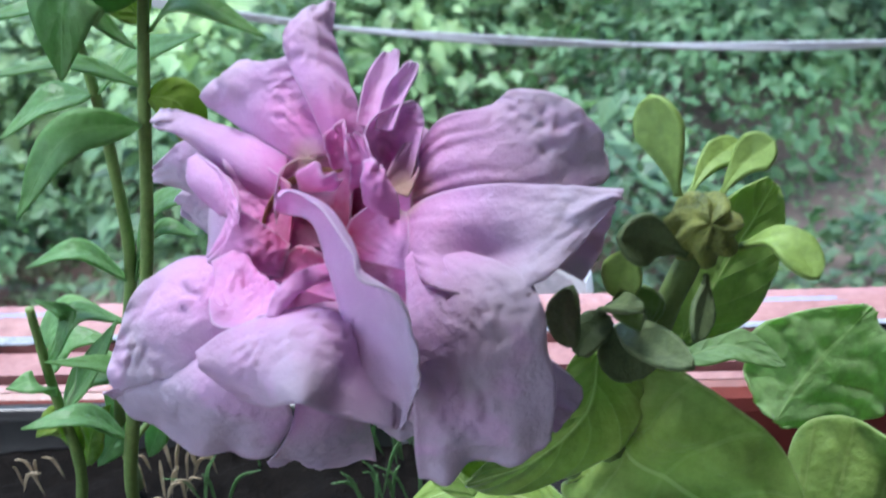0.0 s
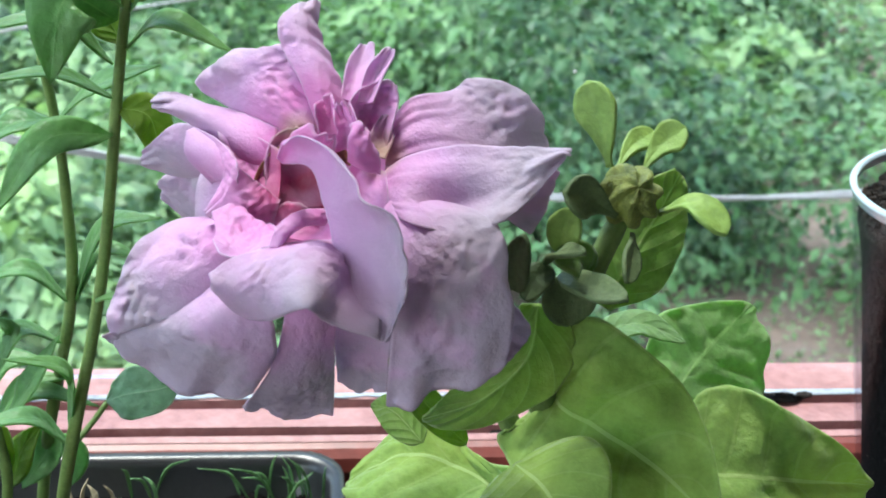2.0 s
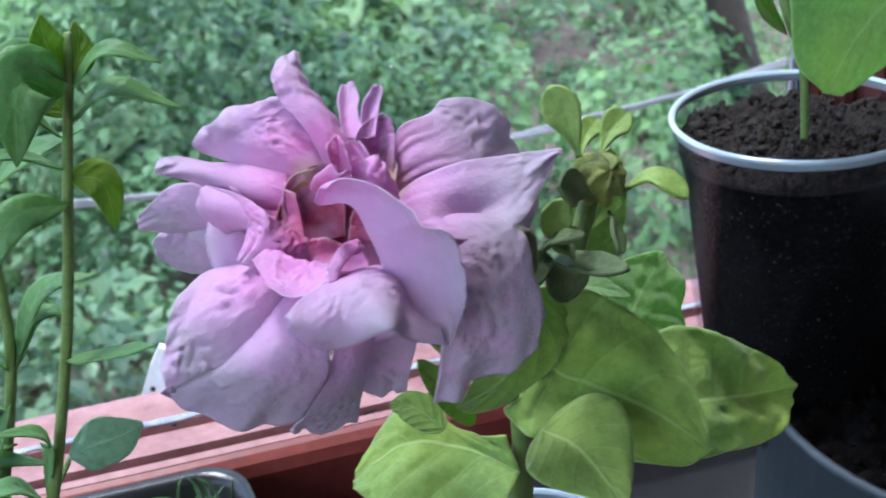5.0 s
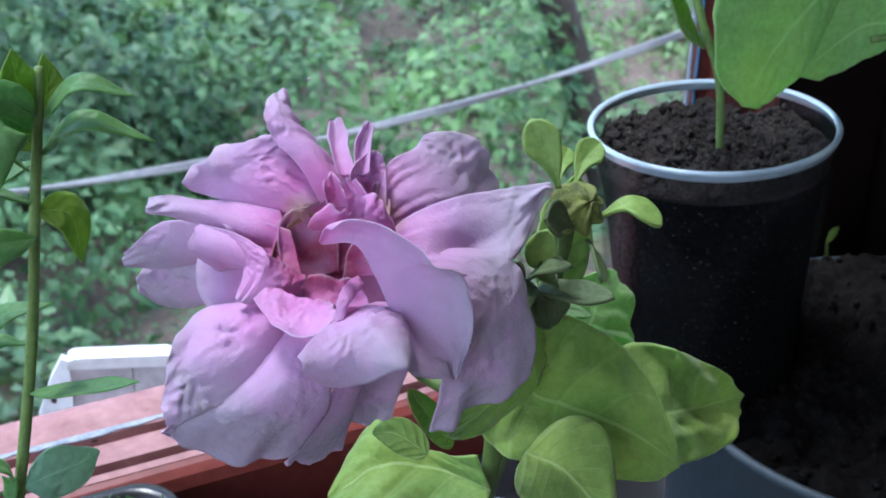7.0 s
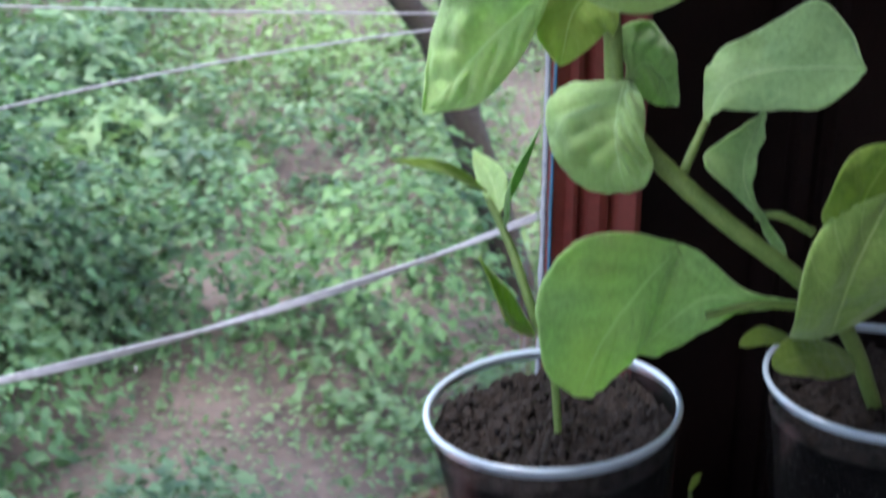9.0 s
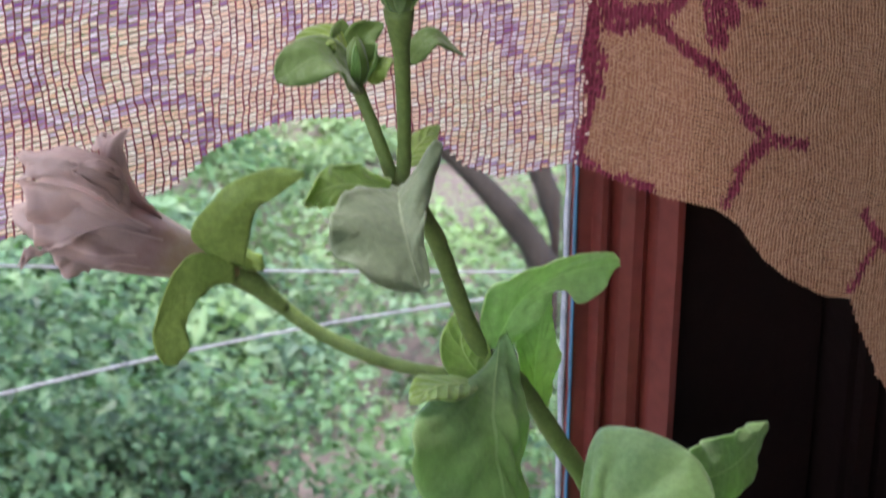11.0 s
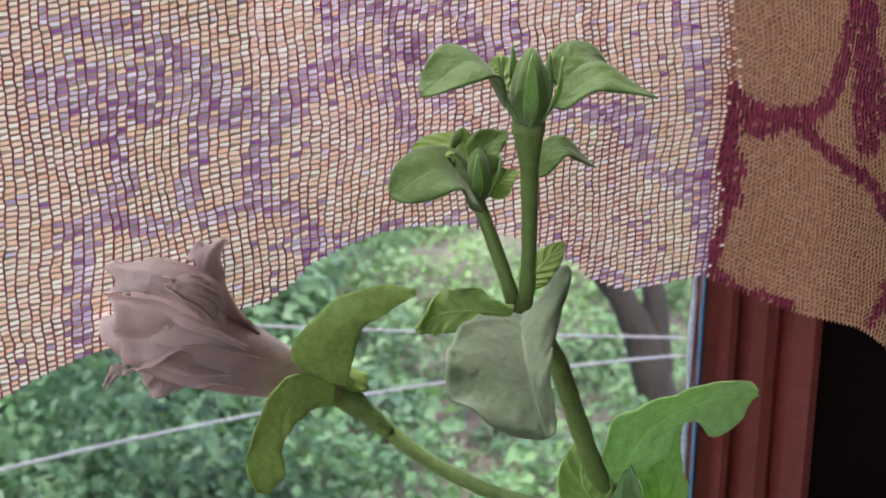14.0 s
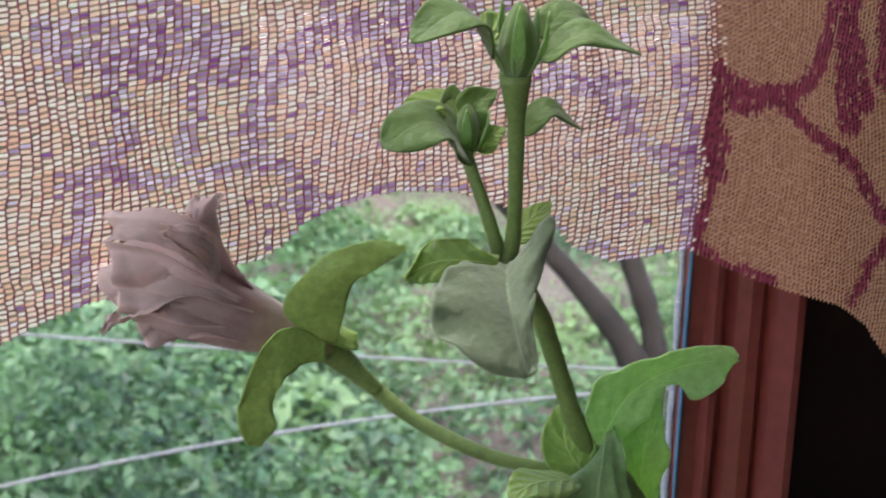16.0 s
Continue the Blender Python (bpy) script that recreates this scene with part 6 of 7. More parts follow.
broad_leaf(tall, [(0.1902, 0.1680, 0.2798), (0.1870, 0.1650, 0.2943), (0.1954, 0.1630, 0.3023), (0.2109, 0.1610, 0.3061), (0.2249, 0.1590, 0.3059), (0.2281, 0.1590, 0.3029)], [(0.1928, 0.1680, 0.2794), (0.1994, 0.1650, 0.2937), (0.2116, 0.1620, 0.3010), (0.2279, 0.1590, 0.3026)], [(0.1964, 0.1670, 0.2775), (0.2040, 0.1640, 0.2866), (0.2095, 0.1630, 0.2947), (0.2144, 0.1620, 0.2964), (0.2154, 0.1600, 0.2921), (0.2233, 0.1590, 0.2964), (0.2280, 0.1590, 0.3021)], LEAF_LIGHT, seed=138, quilt=0.090)
broad_leaf(tall, [(0.2079, 0.1740, 0.2555), (0.2053, 0.1760, 0.2678), (0.2062, 0.1780, 0.2804), (0.2166, 0.1800, 0.2887)], [(0.2103, 0.1740, 0.2548), (0.2117, 0.1770, 0.2703), (0.2172, 0.1800, 0.2890)], [(0.2129, 0.1740, 0.2533), (0.2198, 0.1770, 0.2656), (0.2188, 0.1790, 0.2786), (0.2178, 0.1800, 0.2886)], LEAF_LIGHT, seed=139, quilt=0.120)
broad_leaf(tall, [(0.1490, 0.1400, 0.3402), (0.1361, 0.1320, 0.3433), (0.1254, 0.1220, 0.3413), (0.1234, 0.1150, 0.3351), (0.1292, 0.1080, 0.3288), (0.1404, 0.1070, 0.3251)], [(0.1500, 0.1390, 0.3397), (0.1444, 0.1250, 0.3370), (0.1412, 0.1130, 0.3316), (0.1410, 0.1070, 0.3251)], [(0.1513, 0.1390, 0.3402), (0.1551, 0.1350, 0.3481), (0.1589, 0.1330, 0.3509), (0.1540, 0.1280, 0.3426), (0.1464, 0.1170, 0.3358), (0.1441, 0.1090, 0.3271), (0.1414, 0.1070, 0.3251)], SHADED_UNDERSIDE, seed=140, quilt=0.030)
broad_leaf(tall, [(0.1486, 0.1400, 0.3412), (0.1408, 0.1450, 0.3452), (0.1348, 0.1500, 0.3429), (0.1303, 0.1520, 0.3351)], [(0.1486, 0.1400, 0.3402), (0.1396, 0.1450, 0.3403), (0.1350, 0.1500, 0.3381), (0.1303, 0.1520, 0.3348)], [(0.1487, 0.1400, 0.3393), (0.1398, 0.1450, 0.3357), (0.1351, 0.1500, 0.3339), (0.1304, 0.1520, 0.3346)], LEAF, seed=141, quilt=0.030)
broad_leaf(tall, [(0.2431, 0.1380, 0.1170), (0.2191, 0.1340, 0.1274), (0.1946, 0.1300, 0.1314), (0.1822, 0.1280, 0.1236), (0.1767, 0.1260, 0.1092), (0.1826, 0.1260, 0.0876), (0.1947, 0.1260, 0.0753)], [(0.2446, 0.1380, 0.1149), (0.2250, 0.1330, 0.1058), (0.2063, 0.1280, 0.0927), (0.1952, 0.1260, 0.0752)], [(0.2459, 0.1380, 0.1120), (0.2344, 0.1340, 0.0945), (0.2199, 0.1300, 0.0797), (0.2057, 0.1270, 0.0730), (0.1957, 0.1260, 0.0748)], LEAF_LIGHT, seed=142, quilt=0.060)
broad_leaf(tall, [(0.2960, 0.1280, 0.0850), (0.2731, 0.1330, 0.0933), (0.2526, 0.1380, 0.1122), (0.2413, 0.1400, 0.1127), (0.2332, 0.1410, 0.0829)], [(0.2968, 0.1280, 0.0834), (0.2741, 0.1320, 0.0896), (0.2552, 0.1370, 0.0919), (0.2312, 0.1410, 0.0754)], [(0.2971, 0.1280, 0.0814), (0.2719, 0.1320, 0.0852), (0.2571, 0.1360, 0.0788), (0.2416, 0.1390, 0.0725), (0.2313, 0.1410, 0.0742)], LEAF_LIGHT, seed=143, quilt=0.060)
# smaller leaves
tall_leaf((0.2091, 0.1700, 0.2102), (0.2133, 0.1650, 0.2177), (0.2203, 0.1600, 0.2285), 0.0085, (-0.3, -0.8, 0.4), YOUNG, "ovate", 0.2)
tall_leaf((0.2335, 0.1720, 0.2026), (0.2205, 0.1720, 0.1948), (0.2156, 0.1720, 0.1756), 0.027, (-0.2, -0.8, 0.5), LEAF, "ovate", 0.0)
tall_leaf((0.1892, 0.1660, 0.2704), (0.1845, 0.1710, 0.2802), (0.1870, 0.1740, 0.2915), 0.013, (-0.3, -0.8, 0.4), LEAF, "ovate", 0.1)
tall_leaf((0.1804, 0.1560, 0.2758), (0.1667, 0.1510, 0.2791), (0.1567, 0.1460, 0.2781), 0.012, SKY, LEAF, "ovate", 0.0)
tall_leaf((0.1581, 0.1540, 0.3403), (0.1650, 0.1590, 0.3439), (0.1734, 0.1640, 0.3471), 0.0075, (0, -0.5, 0.85), LEAF, "ovate", 0.1)
# upper tips
tall_leaf((0.1435, 0.1370, 0.3876), (0.1350, 0.1335, 0.3977), (0.1222, 0.1300, 0.3922), 0.0125, (0, -0.35, 0.9), DULL, "round", 0.15)
tall_leaf((0.1554, 0.1370, 0.3863), (0.1642, 0.1335, 0.3923), (0.1764, 0.1300, 0.3882), 0.0095, (0, -0.35, 0.9), DULL, "ovate", 0.15)
tall_leaf((0.1571, 0.1405, 0.3905), (0.1644, 0.1440, 0.3960), (0.1727, 0.1454, 0.3923), 0.0085, (0, -0.5, 0.8), DULL, "round", 0.1)
tall_leaf((0.1465, 0.1405, 0.3893), (0.1459, 0.1440, 0.3932), (0.1437, 0.1454, 0.3951), 0.007, (0, -0.7, 0.6), LEAF, "round", 0.1)
tall_leaf((0.1479, 0.1549, 0.3611), (0.1359, 0.1514, 0.3707), (0.1228, 0.1479, 0.3667), 0.0145, (0.1, -0.5, 0.85), DULL, "round", 0.1)
tall_leaf((0.1470, 0.1570, 0.3663), (0.1413, 0.1591, 0.3739), (0.1322, 0.1605, 0.3730), 0.0085, (0, -0.5, 0.8), LEAF, "round", 0.1)
tall_leaf((0.1478, 0.1570, 0.3662), (0.1490, 0.1584, 0.3727), (0.1555, 0.1591, 0.3762), 0.0085, (-0.3, -0.7, 0.6), DULL, "ovate", 0.3)
tall_leaf((0.1462, 0.1584, 0.3660), (0.1445, 0.1598, 0.3728), (0.1454, 0.1619, 0.3775), 0.008, (0, -0.8, 0.5), DULL, "ovate", 0.3)
tall_leaf((0.1498, 0.1549, 0.3623), (0.1520, 0.1549, 0.3663), (0.1561, 0.1549, 0.3680), 0.006, (0, -0.5, 0.8), LEAF, "ovate", 0.1)
tall_leaf((0.1642, 0.1640, 0.3641), (0.1715, 0.1640, 0.3703), (0.1808, 0.1640, 0.3647), 0.0075, (0, -0.35, 0.9), DULL, "ovate", 0.1)
# low leaves over the second cup
tall_leaf((0.2945, 0.1100, 0.0795), (0.2857, 0.0950, 0.1135), (0.2941, 0.0900, 0.1426), 0.040, (-0.2, -0.9, 0.3), LEAF, "ovate", 0.1)
tall_leaf((0.2863, 0.1000, 0.1240), (0.2876, 0.0950, 0.1422), (0.2937, 0.0900, 0.1597), 0.026, (-0.2, -0.9, 0.3), YOUNG, "round", 0.1)
tall_leaf((0.3098, 0.1120, 0.0639), (0.2821, 0.1050, 0.0772), (0.2603, 0.1020, 0.0801), 0.015, (0, -0.6, 0.8), YOUNG, "round", 0.05)
tall_leaf((0.2803, 0.1150, 0.0798), (0.2666, 0.1150, 0.0846), (0.2559, 0.1150, 0.0836), 0.006, (0, -0.6, 0.8), YOUNG, "round", 0.05)
# the young buds at the two tips
for c, r, h in (((0.1497, 0.1370, 0.3910), 0.0040, 0.014), ((0.1470, 0.1570, 0.3677), 0.0032, 0.010)):
    bm = bmesh.new()
    bmesh.ops.create_uvsphere(bm, u_segments=24, v_segments=16, radius=1.0)
    for v in bm.verts:
        a, z = math.atan2(v.co.y, v.co.x), v.co.z
        q = 1 + 0.14 * math.cos(5 * a) * (0.6 + 0.4 * z)
        v.co = V(c) + V(v.co.x * r * q * (1 - 0.35 * z), v.co.y * r * q * (1 - 0.35 * z), z * h * 0.6)
    tip = part("tip_bud", bm, DULL, tall, "small green tip bud")
    for j in range(5):
        d = V(math.cos(1.26 * j + 0.5), math.sin(1.26 * j + 0.5), 0)
        part("sepal", blade([V(c) + V(0, 0, -0.6 * h) + d * r * 0.5, V(c) + V(0, 0, -0.1 * h) + d * r * 1.35, V(c) + V(0, 0, 0.5 * h + 0.1 * h * (j % 2)) + d * r * 1.7], r * 0.85, d, shape="lance", fold=0.2, quilt=0.0, seed=300 + j, nr=12, nc=7), LEAF_PALE, tip)
# the closed flower
def trumpet(points, radii, folds, twist, n=36, sides=60):
    """A flower tube with folds that wind round it."""
    bm = bmesh.new()
    at = spline(points, n)
    uv = bm.loops.layers.uv.verify()
    rings = []
    for i, c in enumerate(at):
        t = i / n
        way = (at[min(i + 1, n)] - at[max(i - 1, 0)]).normalized()
        side = (V(0, 0, 1) - way * way.z).normalized()
        other = way.cross(side)
        u = t * (len(radii) - 1)
        k = min(int(u), len(radii) - 2)
        r = radii[k] + (radii[k + 1] - radii[k]) * (u - k)
        ring = []
        for j in range(sides):
            a = 2 * math.pi * j / sides
            q = r * (1 + 0.26 * t * (abs(math.sin(0.5 * (folds * a + twist * t))) - 0.6) + 0.08 * t * noise.noise(V(math.cos(a) * 2, math.sin(a) * 2, t * 4)))
            ring.append(bm.verts.new(c + q * (math.cos(a) * side * 0.85 + math.sin(a) * other) + way * 0.004 * t * t * math.sin(3 * a + 1)))
        rings.append(ring)
    for i, (p, q) in enumerate(zip(rings, rings[1:])):
        for j in range(sides):
            f = bm.faces.new((p[j], p[(j + 1) % sides], q[(j + 1) % sides], q[j]))
            for lp, st in zip(f.loops, ((j, i), (j + 1, i), (j + 1, i + 1), (j, i + 1))):
                lp[uv].uv = (st[0] / sides, st[1] / n)
    bm.faces.new(rings[-1])
    return bm


closed = part("closed_flower", trumpet([(0.1312, 0.2000, 0.3010), (0.1206, 0.2000, 0.3060), (0.1073, 0.2010, 0.3118), (0.0929, 0.2020, 0.3189), (0.0817, 0.2030, 0.3240), (0.0743, 0.2040, 0.3280)], [0.0035, 0.0058, 0.0098, 0.0130, 0.0128, 0.0088], 5, 2.2), FADED, tall, "dull mauve-brown closed trumpet flower")
stem(tall, [(0.1408, 0.1955, 0.2904), (0.1324, 0.1980, 0.2987), (0.1252, 0.2000, 0.3041)], [0.0019, 0.0034, 0.0045], name="calyx", label="thick brownish-green calyx")
faded = itertools.count(200)


def faded_petal(l, r, bu, ca):
    petal(closed, l, r, bulge=bu, cap=ca, ruffle=0.0028, crinkle=0.0006, pleat=0.00035, seed=next(faded), material=FADED, nr=36, nc=30)


faded_petal([(0.0967, 0.1900, 0.3249), (0.0872, 0.1860, 0.3334), (0.0776, 0.1860, 0.3382), (0.0693, 0.1910, 0.3370)], [(0.0955, 0.1950, 0.3385), (0.0875, 0.1910, 0.3435), (0.0805, 0.1910, 0.3451), (0.0763, 0.1950, 0.3415)], 0.004, 0.001)
faded_petal([(0.0933, 0.1880, 0.3290), (0.0877, 0.1820, 0.3353), (0.0831, 0.1800, 0.3387), (0.0814, 0.1810, 0.3407)], [(0.0951, 0.1910, 0.3360), (0.0899, 0.1840, 0.3417), (0.0859, 0.1820, 0.3434), (0.0827, 0.1820, 0.3431)], 0.003, 0.001)
faded_petal([(0.1022, 0.1890, 0.3214), (0.0886, 0.1860, 0.3310), (0.0792, 0.1870, 0.3370), (0.0699, 0.1920, 0.3373)], [(0.1028, 0.1920, 0.3126), (0.0886, 0.1880, 0.3161), (0.0801, 0.1880, 0.3188), (0.0725, 0.1920, 0.3193)], 0.004, 0.0005)
faded_petal([(0.1056, 0.1910, 0.3172), (0.0900, 0.1870, 0.3238), (0.0803, 0.1880, 0.3233), (0.0723, 0.1910, 0.3201)], [(0.1096, 0.1950, 0.3058), (0.0951, 0.1910, 0.3122), (0.0891, 0.1910, 0.3111), (0.0854, 0.1940, 0.3067)], 0.003, 0.001)
faded_petal([(0.1080, 0.2040, 0.3203), (0.0985, 0.2010, 0.3333), (0.0923, 0.1990, 0.3407), (0.0898, 0.1990, 0.3427)], [(0.1078, 0.1980, 0.3207), (0.0990, 0.1950, 0.3320), (0.0968, 0.1950, 0.3406), (0.1004, 0.1970, 0.3454)], 0.003, 0.0015)
faded_petal([(0.0712, 0.1920, 0.3202), (0.0699, 0.1930, 0.3178), (0.0684, 0.1950, 0.3147)], [(0.0746, 0.1920, 0.3175), (0.0723, 0.1930, 0.3159), (0.0695, 0.1950, 0.3130)], 0.0005, 0)
broad_leaf(closed, [(0.1214, 0.1900, 0.3078), (0.1133, 0.1900, 0.3163), (0.1146, 0.1880, 0.3230), (0.1219, 0.1840, 0.3319), (0.1300, 0.1780, 0.3365), (0.1389, 0.1740, 0.3360)], [(0.1243, 0.1900, 0.3082), (0.1205, 0.1860, 0.3201), (0.1276, 0.1800, 0.3307), (0.1392, 0.1740, 0.3354)], [(0.1274, 0.1900, 0.3071), (0.1281, 0.1870, 0.3159), (0.1288, 0.1820, 0.3249), (0.1335, 0.1780, 0.3296), (0.1393, 0.1740, 0.3350)], SEPAL, seed=220, quilt=0.02, rim=0.0006, name="sepal", nr=30, nc=17)
broad_leaf(closed, [(0.1244, 0.1900, 0.3078), (0.1147, 0.1880, 0.3130), (0.1074, 0.1880, 0.3092), (0.1022, 0.1900, 0.2957), (0.1014, 0.1910, 0.2878), (0.1041, 0.1914, 0.2814)], [(0.1247, 0.1900, 0.3054), (0.1125, 0.1880, 0.3093), (0.1069, 0.1900, 0.2980), (0.1060, 0.1914, 0.2809)], [(0.1244, 0.1900, 0.3023), (0.1184, 0.1900, 0.3022), (0.1128, 0.1900, 0.2984), (0.1108, 0.1910, 0.2910), (0.1111, 0.1910, 0.2848), (0.1078, 0.1914, 0.2806)], SEPAL, seed=221, quilt=0.02, rim=0.0006, name="sepal", nr=30, nc=17)
broad_leaf(closed, [(0.1262, 0.1950, 0.3057), (0.1261, 0.1970, 0.3095), (0.1303, 0.2000, 0.3095)], [(0.1285, 0.1950, 0.3046), (0.1308, 0.1970, 0.3066), (0.1335, 0.2000, 0.3068)], [(0.1305, 0.1950, 0.3036), (0.1355, 0.1970, 0.3022), (0.1358, 0.2000, 0.3057)], SEPAL, seed=222, quilt=0.02, rim=0.0006, name="sepal", nr=30, nc=17)

# ---------- the lace curtain ----------
HEM = [(-1.15, 0.30), (-0.02, 0.298), (0.045, 0.3095), (0.0536, 0.3136), (0.0667, 0.3186), (0.0887, 0.3217), (0.110, 0.3263), (0.1163, 0.3307), (0.1211, 0.3351), (0.129, 0.3382), (0.1419, 0.3412), (0.1517, 0.3417),
       (0.1667, 0.3401), (0.1805, 0.3351), (0.1948, 0.3288), (0.2038, 0.322), (0.2143, 0.3177), (0.2248, 0.3185), (0.2363, 0.3202), (0.2446, 0.3168), (0.2558, 0.3115), (0.2711, 0.3057), (0.2848, 0.3008), (0.2948, 0.294),
       (0.3062, 0.2816), (0.3154, 0.2739), (0.3291, 0.2667), (0.3404, 0.2646), (0.3451, 0.2519), (0.3527, 0.2345), (0.362, 0.2249), (0.364, 0.2073), (0.372, 0.1906), (0.3806, 0.1757), (0.4055, 0.1505), (0.45, 0.12), (0.60, 0.08)]


def hem(x):
    for (a, p), (b, q) in zip(HEM, HEM[1:]):
        if a <= x <= b:
            return p + (q - p) * (x - a) / (b - a)
    return 0.3


def drape(x, z):
    """How far into the room the cloth hangs."""
    y = 0.205 - 0.12 * max(0.0, x - 0.20)
    y += 0.0022 * math.sin(x * 38 + 0.8) * min(1, max(0.2, (z - 0.25) * 6)) + 0.0012 * math.sin(x * 95 + z * 14)
    return y


# strokes of the pattern: half width, then places along it
VIOLET_LOW = (
    (0.0030, (0.062, 0.399), (0.070, 0.396), (0.079, 0.395), (0.088, 0.392), (0.097, 0.385)),
    (0.0077, (0.064, 0.384), (0.080, 0.381), (0.098, 0.378)),
    (0.0025, (0.071, 0.377), (0.076, 0.367), (0.076, 0.359), (0.072, 0.355)),
    (0.0028, (0.094, 0.371), (0.095, 0.363), (0.091, 0.356)),
    (0.0028, (0.099, 0.383), (0.106, 0.377), (0.110, 0.370), (0.110, 0.361), (0.107, 0.353)),
    (0.0022, (0.059, 0.349), (0.067, 0.352), (0.079, 0.349), (0.094, 0.349), (0.111, 0.352), (0.119, 0.347), (0.127, 0.339)),
    (0.0030, (0.064, 0.348), (0.064, 0.337), (0.064, 0.325), (0.064, 0.318)),
    (0.0037, (0.118, 0.339), (0.128, 0.340)),
    (0.0020, (0.080, 0.411), (0.080, 0.403), (0.081, 0.396)))
VIOLET_HIGH = (
    (0.0035, (0.112, 0.372), (0.117, 0.379), (0.128, 0.385), (0.144, 0.385), (0.153, 0.381), (0.159, 0.374)),
    (0.0023, (0.120, 0.409), (0.128, 0.402), (0.129, 0.391), (0.129, 0.385)),
    (0.0063, (0.131, 0.403), (0.144, 0.400), (0.159, 0.402)),
    (0.0037, (0.144, 0.390), (0.158, 0.388), (0.173, 0.385)),
    (0.0028, (0.174, 0.407), (0.178, 0.398), (0.180, 0.386)),
    (0.0023, (0.159, 0.407), (0.162, 0.399), (0.168, 0.393), (0.173, 0.385)),
    (0.0032, (0.141, 0.377), (0.147, 0.371), (0.150, 0.363)),
    (0.0037, (0.190, 0.370), (0.205, 0.368), (0.215, 0.361)),
    (0.0028, (0.208, 0.361), (0.218, 0.353), (0.228, 0.346), (0.234, 0.336)),
    (0.0028, (0.225, 0.417), (0.227, 0.390), (0.229, 0.374), (0.231, 0.358), (0.235, 0.339), (0.237, 0.322)))
CRIMSON = (
    (0.0042, (0.237, 0.371), (0.247, 0.363)),
    (0.0032, (0.238, 0.363), (0.241, 0.342)),
    (0.0015, (0.241, 0.342), (0.238, 0.322)),
    (0.0030, (0.248, 0.365), (0.265, 0.364), (0.271, 0.372), (0.274, 0.383), (0.274, 0.409)),
    (0.0040, (0.274, 0.403), (0.279, 0.388), (0.282, 0.368), (0.283, 0.355)),
    (0.0040, (0.289, 0.409), (0.293, 0.387), (0.297, 0.368)),
    (0.0037, (0.284, 0.376), (0.288, 0.361)),
    (0.0023, (0.260, 0.363), (0.271, 0.353), (0.283, 0.344), (0.295, 0.329), (0.303, 0.322), (0.315, 0.318)),
    (0.0020, (0.303, 0.322), (0.293, 0.312), (0.288, 0.302)),
    (0.0017, (0.238, 0.321), (0.249, 0.314), (0.262, 0.310)))
CRIMSON_LOW = (
    (0.0018, (0.341, 0.294), (0.349, 0.282), (0.364, 0.274), (0.378, 0.270)),
    (0.0018, (0.348, 0.284), (0.339, 0.268)),
    (0.0028, (0.357, 0.225), (0.389, 0.221)),
    (0.0018, (0.364, 0.205), (0.371, 0.186)))


def nearness(strokes, x, z):
    """How near the place lies to the middle of a stroke: 1 on it, 0 at its rim, less outside."""
    best = -9.0
    for half, *line in strokes:
        for (ax, az), (bx, bz) in zip(line, line[1:]):
            ux, uz = bx - ax, bz - az
            k = max(0.0, min(1.0, ((x - ax) * ux + (z - az) * uz) / (ux * ux + uz * uz)))
            best = max(best, 1.0 - math.hypot(x - ax - k * ux, z - az - k * uz) / half)
    return best


def motif(x, z):
    """The woven pattern: 0 violet outlines, 1 dense petals, 2 the dark outline between them."""
    u, w = x + 0.0016 * noise.noise(V(x * 90, z * 90, 5)), z + 0.0016 * noise.noise(V(x * 90, z * 90, 9))
    fray = 0.5 * (rng.random() - 0.5)
    if x > 0.237:
        v = max(nearness(CRIMSON, u, w), nearness(CRIMSON_LOW, u, w))
        return 2 if v + fray > 0.0 and rng.random() > 0.06 else 1
    v = max(nearness(VIOLET_LOW, u, w), nearness(VIOLET_HIGH, u, w))
    if z - hem(x) < 0.0032 and 0.11 < x < 0.235:
        return 0 if rng.random() > 0.55 else 1
    return (0 if rng.random() > 0.12 else 1) if v + fray > 0.0 else (3 if rng.random() > 0.96 else 1)


curtain = thing("lace_curtain", "knitted lace curtain in cream, orange and purple with a scalloped hem", "curtain")
CELL_X, CELL_Z, ZTOP = 0.0023, 0.00140, 0.53
rng = random.Random(8)
cream, open_, dark, tan = ([], []), ([], []), ([], []), ([], [])


def strip(store, a, b, c, d):
    k = len(store[0])
    store[0].extend((a, b, c, d))
    store[1].append((k, k + 1, k + 2, k + 3))


x = -0.12
cols = []
while x < 0.52:
    cols.append(x)
    x += CELL_X * rng.uniform(0.9, 1.1) * (1.0 if x < 0.236 else 0.55)


def sway(x, z):
    return x + 0.0034 * noise.noise(V(x * 22, z * 34, 1)) + 0.0007 * noise.noise(V(x * 200, z * 330, 2))


dark_ropes = ([], [])
gaps = ([], [])
tan_ropes = ([], [])
for x in cols:
    z = hem(x)
    while z < ZTOP:
        ropes = dark_ropes if x < 0.240 or motif(x, z) == 2 else tan_ropes
        z2 = z + 0.0019
        xa, xb = sway(x, z), sway(x, z2)
        w = 0.00022 * rng.uniform(0.8, 1.3)
        ya, yb = drape(xa, z) - 0.0003, drape(xb, z2) - 0.0003
        k = len(ropes[0])
        ropes[0].extend(((xa - w, ya, z), (xa, ya - 0.0003, z), (xa + w, ya, z), (xb - w, yb, z2), (xb, yb - 0.0003, z2), (xb + w, yb, z2)))
        ropes[1].extend(((k, k + 1, k + 4, k + 3), (k + 1, k + 2, k + 5, k + 4)))
        z = z2
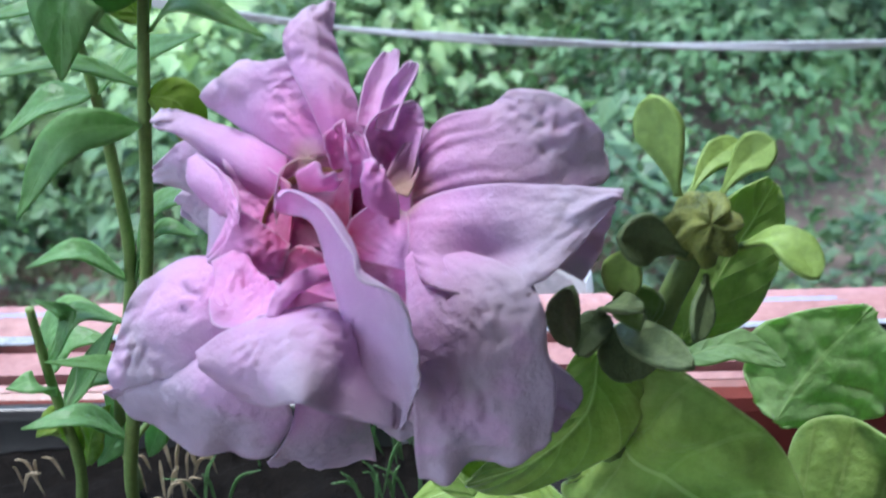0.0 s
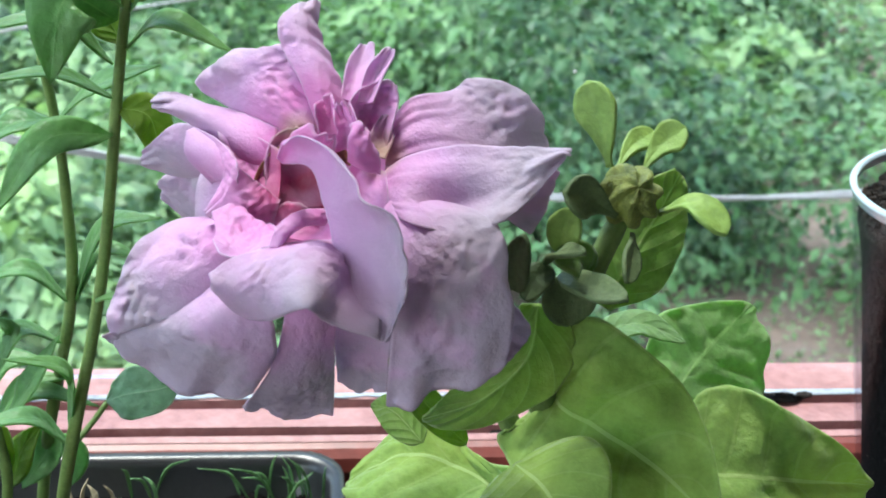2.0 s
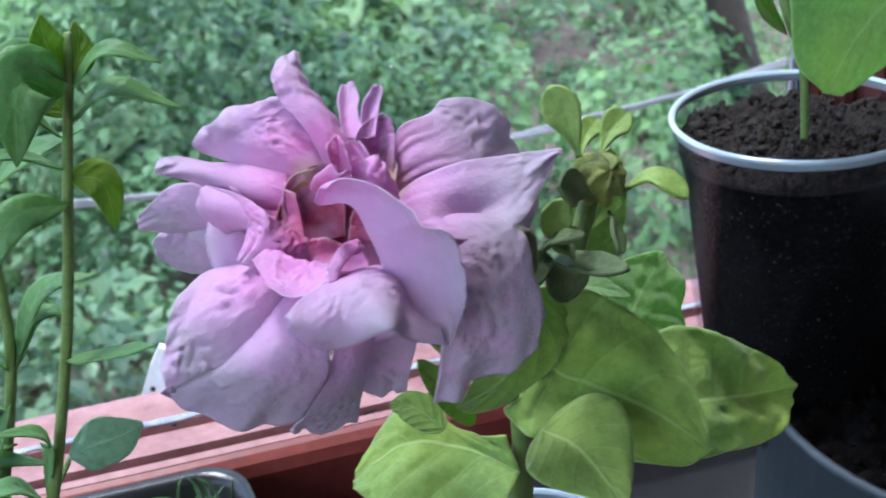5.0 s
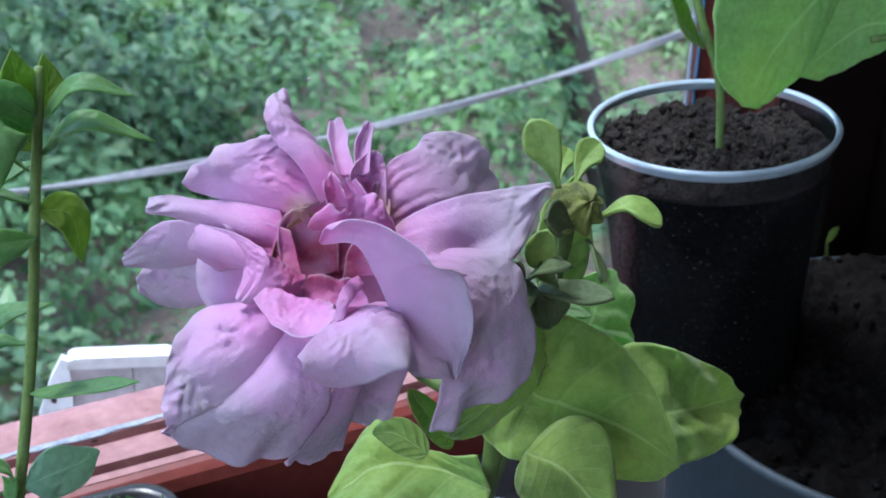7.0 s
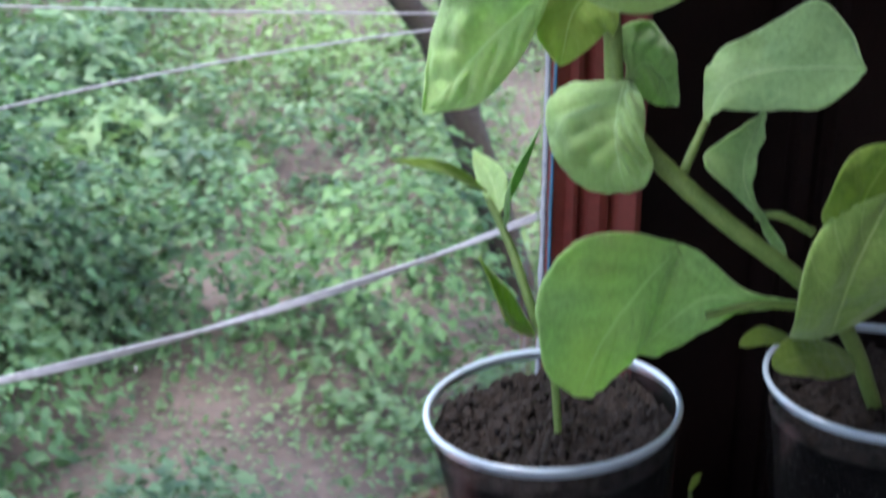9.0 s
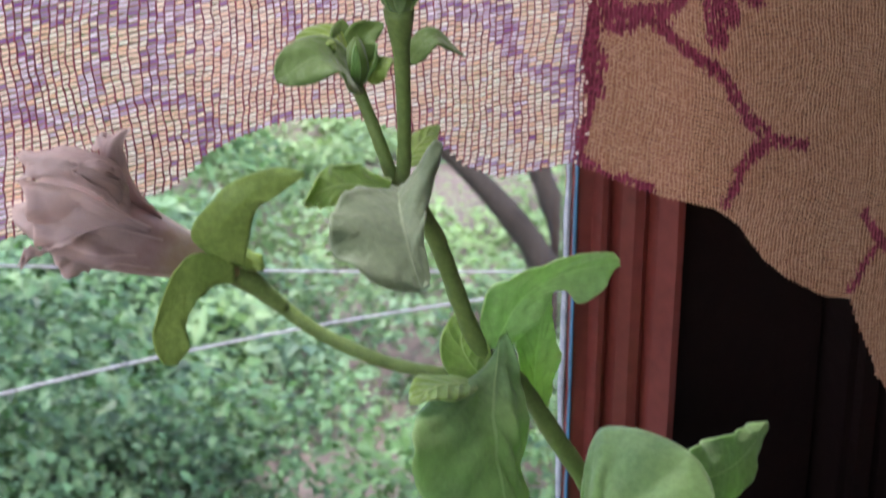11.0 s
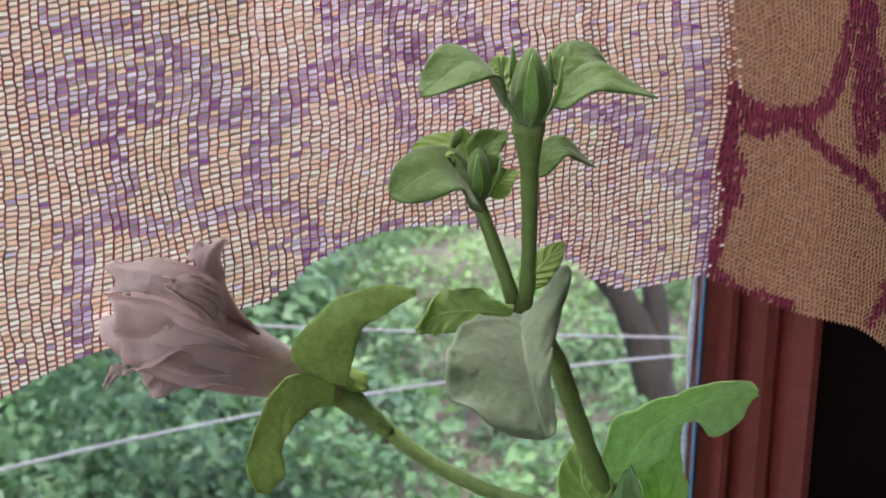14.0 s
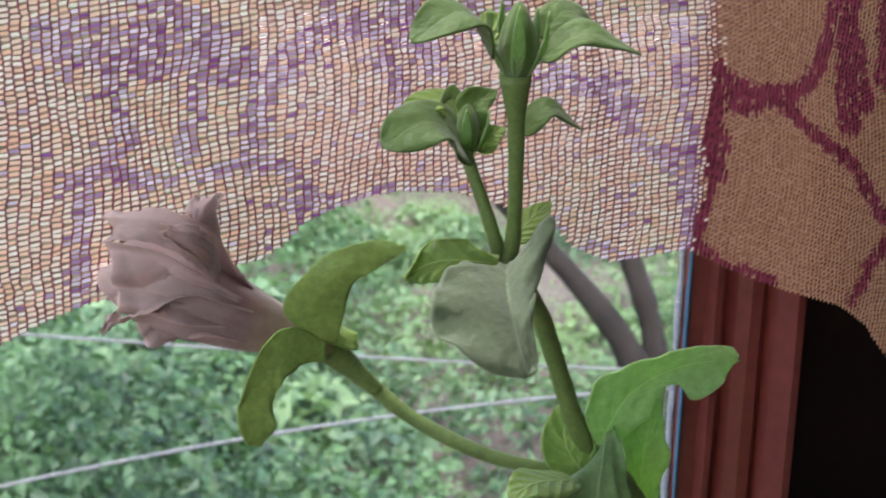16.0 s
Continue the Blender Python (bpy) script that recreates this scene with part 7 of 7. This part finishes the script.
for xa, xb in zip(cols, cols[1:]):
    z = hem((xa + xb) / 2) + 0.0006
    while z < ZTOP:
        kind = motif(xa, z)
        # past 0.237 the fillings turn tan: missing backlight put into thread colour
        store = (open_, cream if xa < 0.237 + 0.004 * rng.random() else tan, dark, open_)[kind]
        fill = (0.60, 0.60, 0.85, 0.60)[kind] * rng.uniform(0.85, 1.1)
        pa, pb = sway(xa, z), sway(xb, z)
        sl = rng.uniform(-0.0007, -0.0001)
        h = CELL_Z * fill
        strip(store, (pa, drape(pa, z), z + sl), (pb, drape(pb, z), z), (pb, drape(pb, z), z + h), (pa, drape(pa, z), z + h + sl))
        # strip added behind, coloured as the dark gap between two fillings
        if kind != 2:
            g = z + h + 0.06 * CELL_Z
            e = z + CELL_Z * 0.95
            if g < e:
                strip(gaps, (pa, drape(pa, g) + 0.0003, g + sl), (pb, drape(pb, g) + 0.0003, g), (pb, drape(pb, e) + 0.0003, e), (pa, drape(pa, e) + 0.0003, e + sl))
        z += CELL_Z


def cloth(name, store, material, label):
    me = bpy.data.meshes.new(name)
    me.from_pydata(store[0], [], store[1])
    me.materials.append(material)
    ob = new(name, me)
    ob.parent = curtain
    return tagged(ob, label, kind="stuff")


def thread(name, c1, c2, share):
    m, nt, bs, out = nodes(name)
    geo = add(nt, "ShaderNodeNewGeometry")
    col = ramp(nt, geo.outputs["Random Per Island"], (0.0, c1), (1.0, c2))
    nt.links.new(col, bs.inputs["Base Color"])
    bs.inputs["Roughness"].default_value = 0.6
    thin(nt, bs, out, col, share)
    return m


cloth("chain_threads", dark_ropes, thread("maroon_thread", (0.17, 0.022, 0.040), (0.34, 0.060, 0.095), 0.15), "maroon knitted chains")
cloth("side_threads", tan_ropes, thread("ochre_thread", (0.40, 0.21, 0.11), (0.52, 0.32, 0.19), 0.15), "ochre knitted chains")
cloth("petal_weave", cream, thread("cream_thread", (0.90, 0.56, 0.36), (0.97, 0.91, 0.79), 0.55), "cream and peach fillings")
cloth("gap_weave", gaps, thread("rose_brown_gap_tone", (0.26, 0.11, 0.10), (0.50, 0.27, 0.20), 0.5), "rose-brown strips added to darken the gaps between fillings")
cloth("side_weave", tan, thread("unlit_tan_thread", (0.38, 0.18, 0.09), (0.56, 0.33, 0.20), 0.4), "petal fillings with the missing backlight in their orange-tan")
cloth("ground_weave", open_, thread("grey_violet_thread", (0.24, 0.06, 0.28), (0.92, 0.80, 0.90), 0.55), "pale violet outlines")
cloth("outline_weave", dark, thread("crimson_thread", (0.12, 0.012, 0.03), (0.30, 0.04, 0.09), 0.3), "crimson outlines between the motifs")

# ---------- the bracket outside the window ----------
A, B = V(0.0012, 0.3500, -0.1070), V(0.0568, 0.3311, -0.1084)
along = (B - A).normalized()
deep = V(-along.y, along.x, 0).normalized()
W = (B - A).length


def slab(points, front, back, slant=0.0):
    """A board with the given outline; slant turns it away from the room."""
    bm = bmesh.new()
    rows = [[bm.verts.new(A + along * p + deep * (d - slant * p) + V(0, 0, z)) for p, z in points] for d in (front, back)]
    for j in range(len(points)):
        k = (j + 1) % len(points)
        bm.faces.new((rows[0][j], rows[0][k], rows[1][k], rows[1][j]))
    bm.faces.new(rows[0][::-1])
    bm.faces.new(rows[1])
    bmesh.ops.recalc_face_normals(bm, faces=bm.faces)
    return bm


SEAM = 0.030
part("bracket_board", slab([(0.0005, -0.075), (0.0005, -0.004), (SEAM - 0.0004, -0.0005), (SEAM - 0.0004, -0.075)], 0.003, 0.008), SHADED_BOARD, bracket, "weathered white board, recess shade in its lilac-grey", smooth=False)
part("bracket_board", slab([(SEAM + 0.0004, -0.075), (SEAM + 0.0004, -0.0005), (W - 0.012, -0.0005), (W - 0.004, -0.004), (W - 0.001, -0.010), (W, -0.075)], 0.003, 0.008), SHADED_BOARD, bracket, smooth=False)
part("top_edge", slab([(0.0, -0.006), (0.001, -0.0015), (0.004, 0.0), (W - 0.012, 0.0), (W - 0.004, -0.0035), (W, -0.010), (W + 0.001, -0.020), (W - 0.0025, -0.020), (W - 0.006, -0.010), (W - 0.014, -0.006)], -0.001, 0.0086), WHITE, bracket, smooth=False)
part("side_board", slab([(0.0015, -0.075), (0.0015, -0.001), (-0.002, -0.001), (-0.008, -0.014), (-0.016, -0.038), (-0.024, -0.075)], 0.0, 0.004, 0.6), WHITE, bracket, "white side board with a nail hole", smooth=False)
bm = bmesh.new()
bmesh.ops.create_circle(bm, cap_ends=True, segments=14, radius=0.0014, matrix=Matrix.Translation(A + along * -0.0075 + deep * 0.0042 + V(0, 0, -0.0260)) @ deep.to_track_quat("Z", "Y").to_matrix().to_4x4())
bmesh.ops.solidify(bm, geom=bm.faces[:], thickness=0.0006)
part("nail_hole", bm, BLACK, bracket, "dark nail hole")
block("bracket_arm", (A.x + 0.01, 0.262, A.z - 0.07), (A.x + 0.03, 0.3405, A.z - 0.05), WHITE, bracket)
